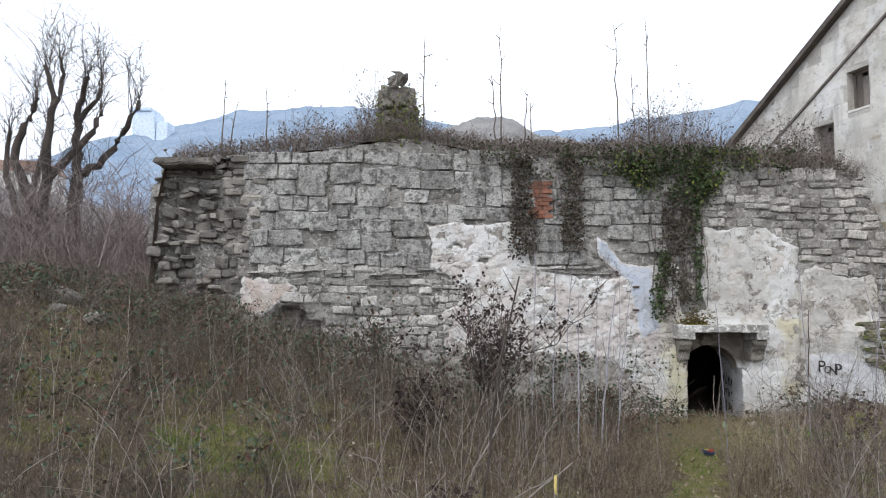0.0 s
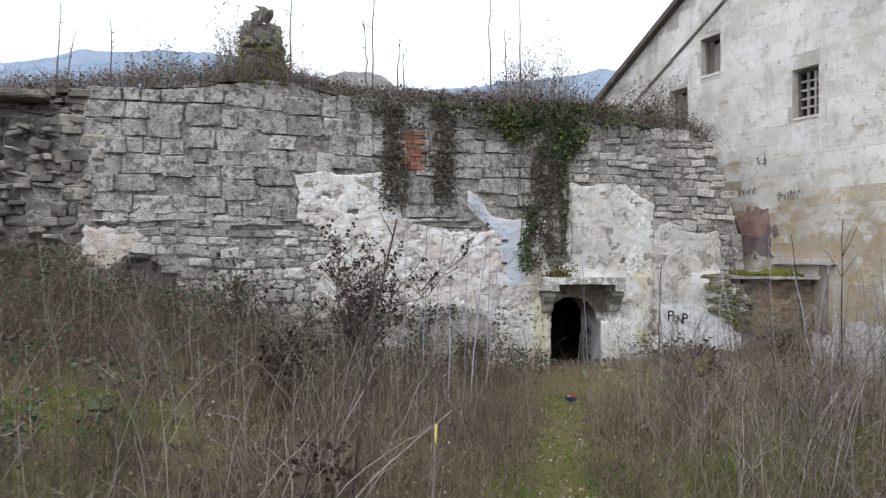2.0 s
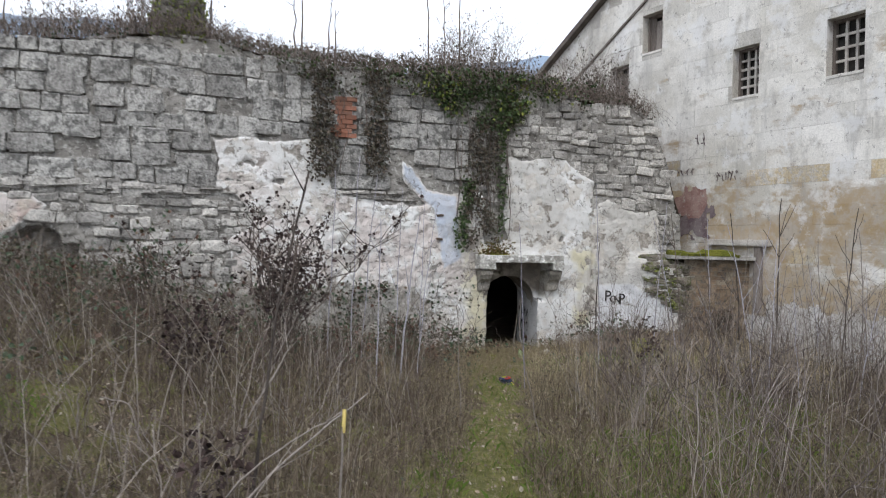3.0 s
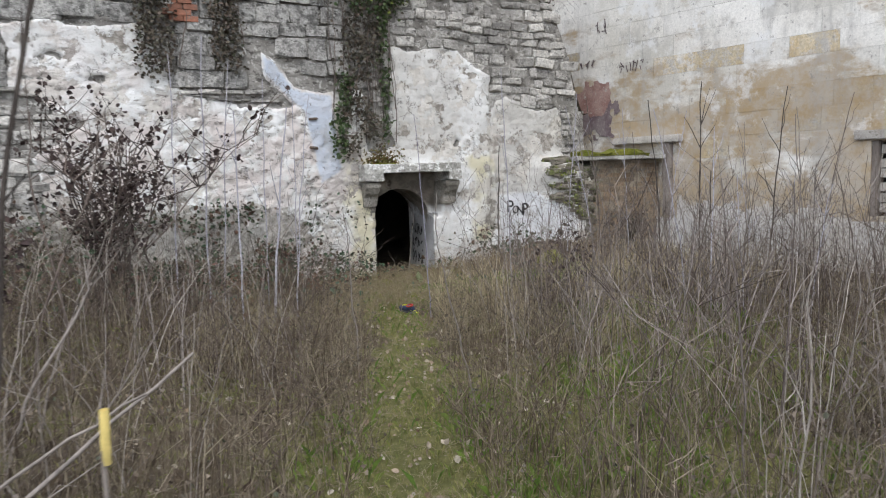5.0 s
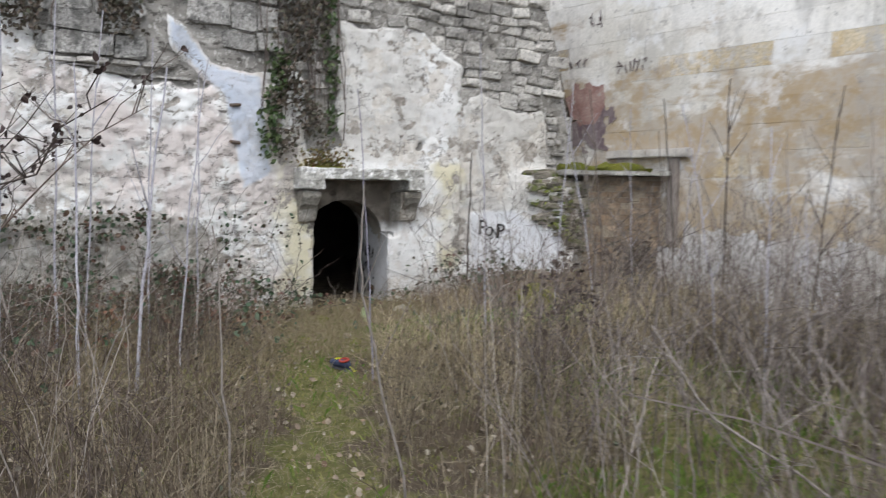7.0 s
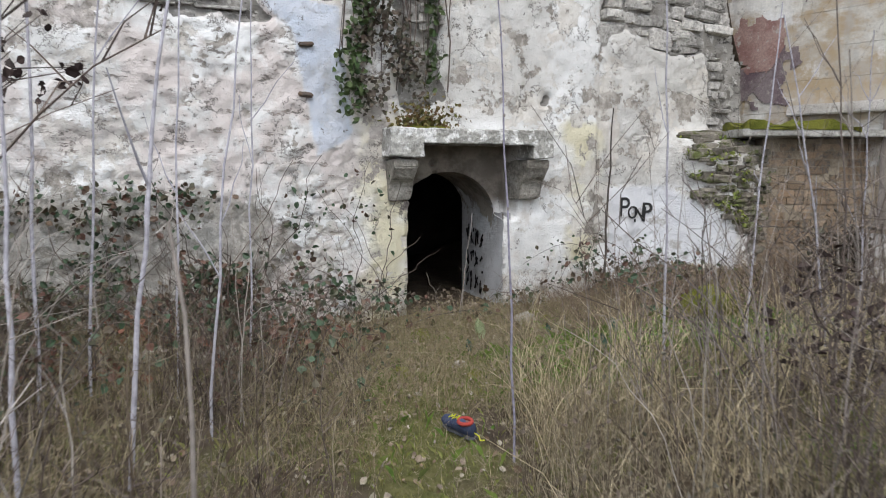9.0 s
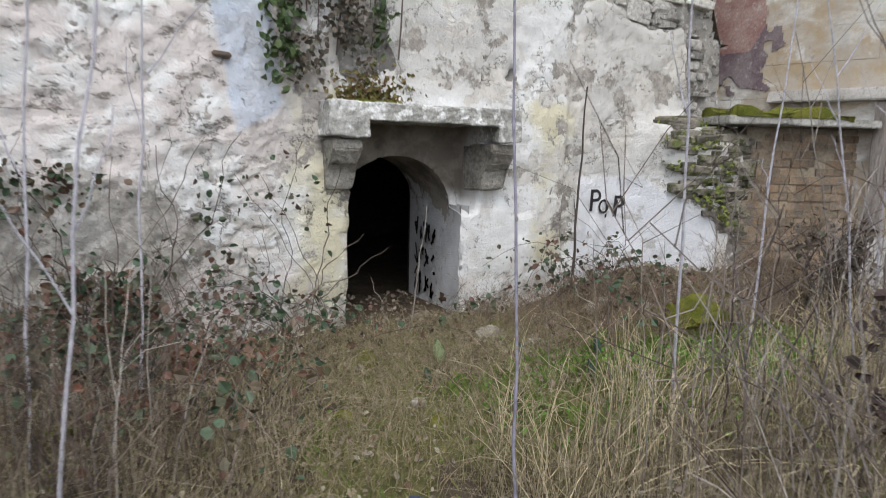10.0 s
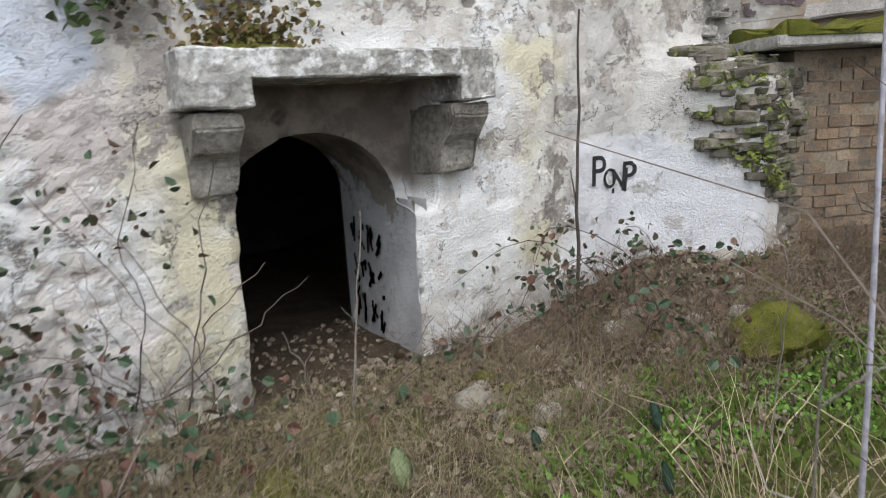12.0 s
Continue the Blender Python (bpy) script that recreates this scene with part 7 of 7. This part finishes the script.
def pollard(at, rows, label, seed):
    """A pollarded tree: trunk, stout limbs and a broom of thin shoots at each limb's end."""
    r = np.random.default_rng(seed)
    z0 = float(level(at[0], at[1]))
    root = thing("tree", label, "tree", "pollarded trees", at=(at[0], at[1], z0 - 0.1))
    for k, (pts, r0, r1) in enumerate(rows):
        p = limb(pts, r0, r1, root, "trunk" if k == 0 else "limb")
        if k:
            n = 16
            b = np.concatenate([p[r.integers(len(p) - 3, len(p), n)], p[r.integers(1, len(p), 12)]])
            L = np.concatenate([r.uniform(0.9, 2.6, n), r.uniform(0.5, 1.8, 12)])
            g, _ = stems(b, L, r.uniform(0.008, 0.018, len(b)), r, 0.6, 6, 5, 0.34, 0.03, 0.3)
            child("broom", make_mesh("broom", *g, BARK), root)


pollard((-11.5, 20.0), [
    ([(0, 0, 0), (-0.05, 0, 1.2), (-0.1, 0, 2.6)], 0.30, 0.24),
    ([(-0.1, 0, 2.4), (-0.8, 0.2, 3.3), (-1.25, 0.3, 4.3), (-0.9, 0.3, 5.2), (-0.6, 0.3, 6.0)], 0.19, 0.09),
    ([(-0.1, 0, 2.4), (0.1, -0.2, 3.7), (0.1, -0.3, 4.5), (0.3, -0.3, 5.7), (0.0, -0.3, 6.8)], 0.20, 0.07),
    ([(0.1, -0.2, 3.5), (0.6, 0.1, 4.2), (1.2, 0.2, 5.0), (1.35, 0.3, 5.6)], 0.16, 0.08),
    ([(0.25, -0.3, 5.5), (0.5, -0.3, 6.1), (0.45, -0.3, 6.9)], 0.10, 0.05),
    ([(-0.1, 0, 1.9), (-0.7, -0.6, 2.3), (-1.6, -0.9, 2.6)], 0.12, 0.05),
    ([(0.0, 0, 2.0), (0.6, -0.3, 2.5), (1.2, -0.4, 2.8)], 0.09, 0.04)], "bare dark pollarded tree on the mound", 31)
pollard((-11.4, 21.0), [
    ([(0, 0, 0), (0.15, 0, 2.0), (0.25, 0, 4.0)], 0.26, 0.2),
    ([(0.25, 0, 3.9), (0.1, 0.1, 5.2), (0.15, 0.1, 6.1), (0.4, 0.1, 7.0)], 0.17, 0.08),
    ([(0.15, 0.1, 5.6), (0.5, 0.1, 6.0), (0.85, 0.1, 6.6)], 0.11, 0.07),
    ([(0.25, 0, 3.9), (0.9, 0.2, 4.4), (1.5, 0.2, 5.2), (2.0, 0.2, 6.3)], 0.16, 0.08),
    ([(0.1, 0, 1.0), (-0.6, 0.3, 1.8), (-1.0, 0.4, 2.3)], 0.08, 0.03)], "bare dark pollarded tree behind the mound", 33)
pollard((-13.6, 22.0), [
    ([(0, 0, 0), (0.1, 0, 1.5), (0.2, 0, 2.6)], 0.24, 0.2),
    ([(0.2, 0, 2.5), (0.6, 0, 4.2), (1.0, 0, 5.6)], 0.15, 0.07),
    ([(0.2, 0, 2.5), (-0.4, 0, 4.0), (-0.3, 0, 5.6)], 0.15, 0.07)], "bare dark pollarded tree behind the mound", 35)

bx = np.concatenate([rng.uniform(-13.5, -6.0, 900), rng.uniform(-22, -8, 700)])
by = np.concatenate([rng.uniform(16.0, 23.0, 900), rng.uniform(22, 40, 700)])
b = np.stack([bx, by, level(bx, by) - 0.05], 1)
g, tips = stems(b, rng.uniform(1.3, 3.7, len(b)), rng.uniform(0.006, 0.018, len(b)), rng, 0.3, 6, 9, 0.32, 0.03)
stuff("thicket", [g], plant("grey_brown_thicket", [(0.13, 0.10, 0.095), (0.20, 0.158, 0.15), (0.28, 0.235, 0.22)]), "bare grey-brown thicket behind the ruin", "thicket")


def hills(name, r0, r1, rows, mat, label, seed):
    """A ridge seen across the valley: rows of bearing (degrees) and height over distance."""
    az = np.radians(np.linspace(rows[0][0], rows[-1][0], 220))
    up = np.interp(np.degrees(az), [a for a, _ in rows], [h for _, h in rows])
    u = np.linspace(0, 1, 26)
    A, U = np.meshgrid(az, u, indexing="ij")
    R = r0 + (r1 - r0) * U
    Z = (up[:, None] * r1 + 2.5) * fade(-0.05, 1.0, U) - 3 + 0.02 * r1 * noise2(np.degrees(A) * 0.5, U * 7, seed, 4) * U * (1 - U) * 3 + 0.0022 * r1 * noise2(np.degrees(A) * 9, U * 20, seed + 3, 3)
    ii = np.arange(A.size).reshape(A.shape)
    me = make_mesh(name, np.stack([R * np.sin(A), R * np.cos(A), Z], -1).reshape(-1, 3), np.stack([ii[:-1, :-1], ii[1:, :-1], ii[1:, 1:], ii[:-1, 1:]], -1).reshape(-1, 4), mat, True)
    tagged(new(name, me), label, "hill", kind="structure")


# Blue of the distant haze is mixed into the ridge's base colour.
HILL = surface("haze_tinted_wood", (0.18, 0.24, 0.32), (0.23, 0.29, 0.37), (0.155, 0.205, 0.275), 0.02, 0.4, 1.0, 0.0)
NEARHILL = surface("bare_winter_wood", (0.17, 0.165, 0.165), (0.23, 0.22, 0.215), (0.13, 0.125, 0.12), 0.05, 0.6, 1.0, 0.0)
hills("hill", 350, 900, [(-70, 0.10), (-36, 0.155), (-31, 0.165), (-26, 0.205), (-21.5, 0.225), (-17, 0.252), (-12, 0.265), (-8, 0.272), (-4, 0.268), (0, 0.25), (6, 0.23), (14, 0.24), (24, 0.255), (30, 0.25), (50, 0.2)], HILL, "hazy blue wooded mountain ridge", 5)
hills("hill", 160, 420, [(-8, 0.14), (-3, 0.20), (0, 0.245), (3, 0.263), (5, 0.26), (8, 0.235), (11, 0.222), (16, 0.2), (22, 0.17), (30, 0.12)], NEARHILL, "dark bare wooded hill behind the ruin", 9)

hills("hill", 50, 230, [(-80, 0.14), (-45, 0.145), (-32, 0.14), (-26, 0.125), (-20, 0.10), (-10, 0.03)], NEARHILL, "brown wooded slope below the mountain", 15)

tower = thing("tower", "hazy pale ruined tower on the mountain ridge", "tower", at=(-300, 700, 0))
# Masonry colour paled and blued to carry the haze.
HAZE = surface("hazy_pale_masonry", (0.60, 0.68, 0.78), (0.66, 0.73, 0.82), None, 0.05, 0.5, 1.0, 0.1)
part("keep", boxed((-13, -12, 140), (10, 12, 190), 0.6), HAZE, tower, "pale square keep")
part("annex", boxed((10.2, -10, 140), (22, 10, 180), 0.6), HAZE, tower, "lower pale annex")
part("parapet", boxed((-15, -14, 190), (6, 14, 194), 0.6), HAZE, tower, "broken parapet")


def far_house(at, w, d, h, rot, wall_c, roof_c, label):
    hs = thing("house", label, "house", "houses in the valley", at=at)
    hs.rotation_euler.z = radians(rot)
    part("wall", boxed((-w / 2, -d / 2, -6), (w / 2, d / 2, h), 0.05), wall_c, hs)
    bm = bmesh.new()
    prism(bm, [(-w / 2 - 0.5, h), (w / 2 + 0.5, h), (w / 2 - 1.5, h + 2.6), (-w / 2 + 1.5, h + 2.6)], -d / 2 - 0.5, d / 2 + 0.5)
    bmesh.ops.recalc_face_normals(bm, faces=bm.faces[:])
    part("roof", bm, roof_c, hs, "reddish tiled roof")
    n = int(w / 2.6)
    for fl in range(int(h / 3)):
        for i in range(n):
            x = -w / 2 + (i + 0.5) * w / n
            part("window", boxed((x - 0.5, -d / 2 - 0.06, fl * 3 + 0.9), (x + 0.5, -d / 2 + 0.02, fl * 3 + 2.3), 0.02), ROOF, hs)


FARWALL = surface("pale_house_render", (0.55, 0.53, 0.50), (0.62, 0.60, 0.57), None, 0.4, 4, 0.9, 0.1)
FARROOF = surface("faded_red_roof", (0.30, 0.19, 0.15), (0.36, 0.25, 0.20), None, 0.4, 4, 0.9, 0.2)
far_house((-108, 174, 27.5), 20, 10, 6.2, 12, FARWALL, FARROOF, "long pale two-storey house with a red roof")
far_house((-128, 170, 27.0), 14, 10, 6.2, 20, FARWALL, FARROOF, "pale two-storey house with a red roof")
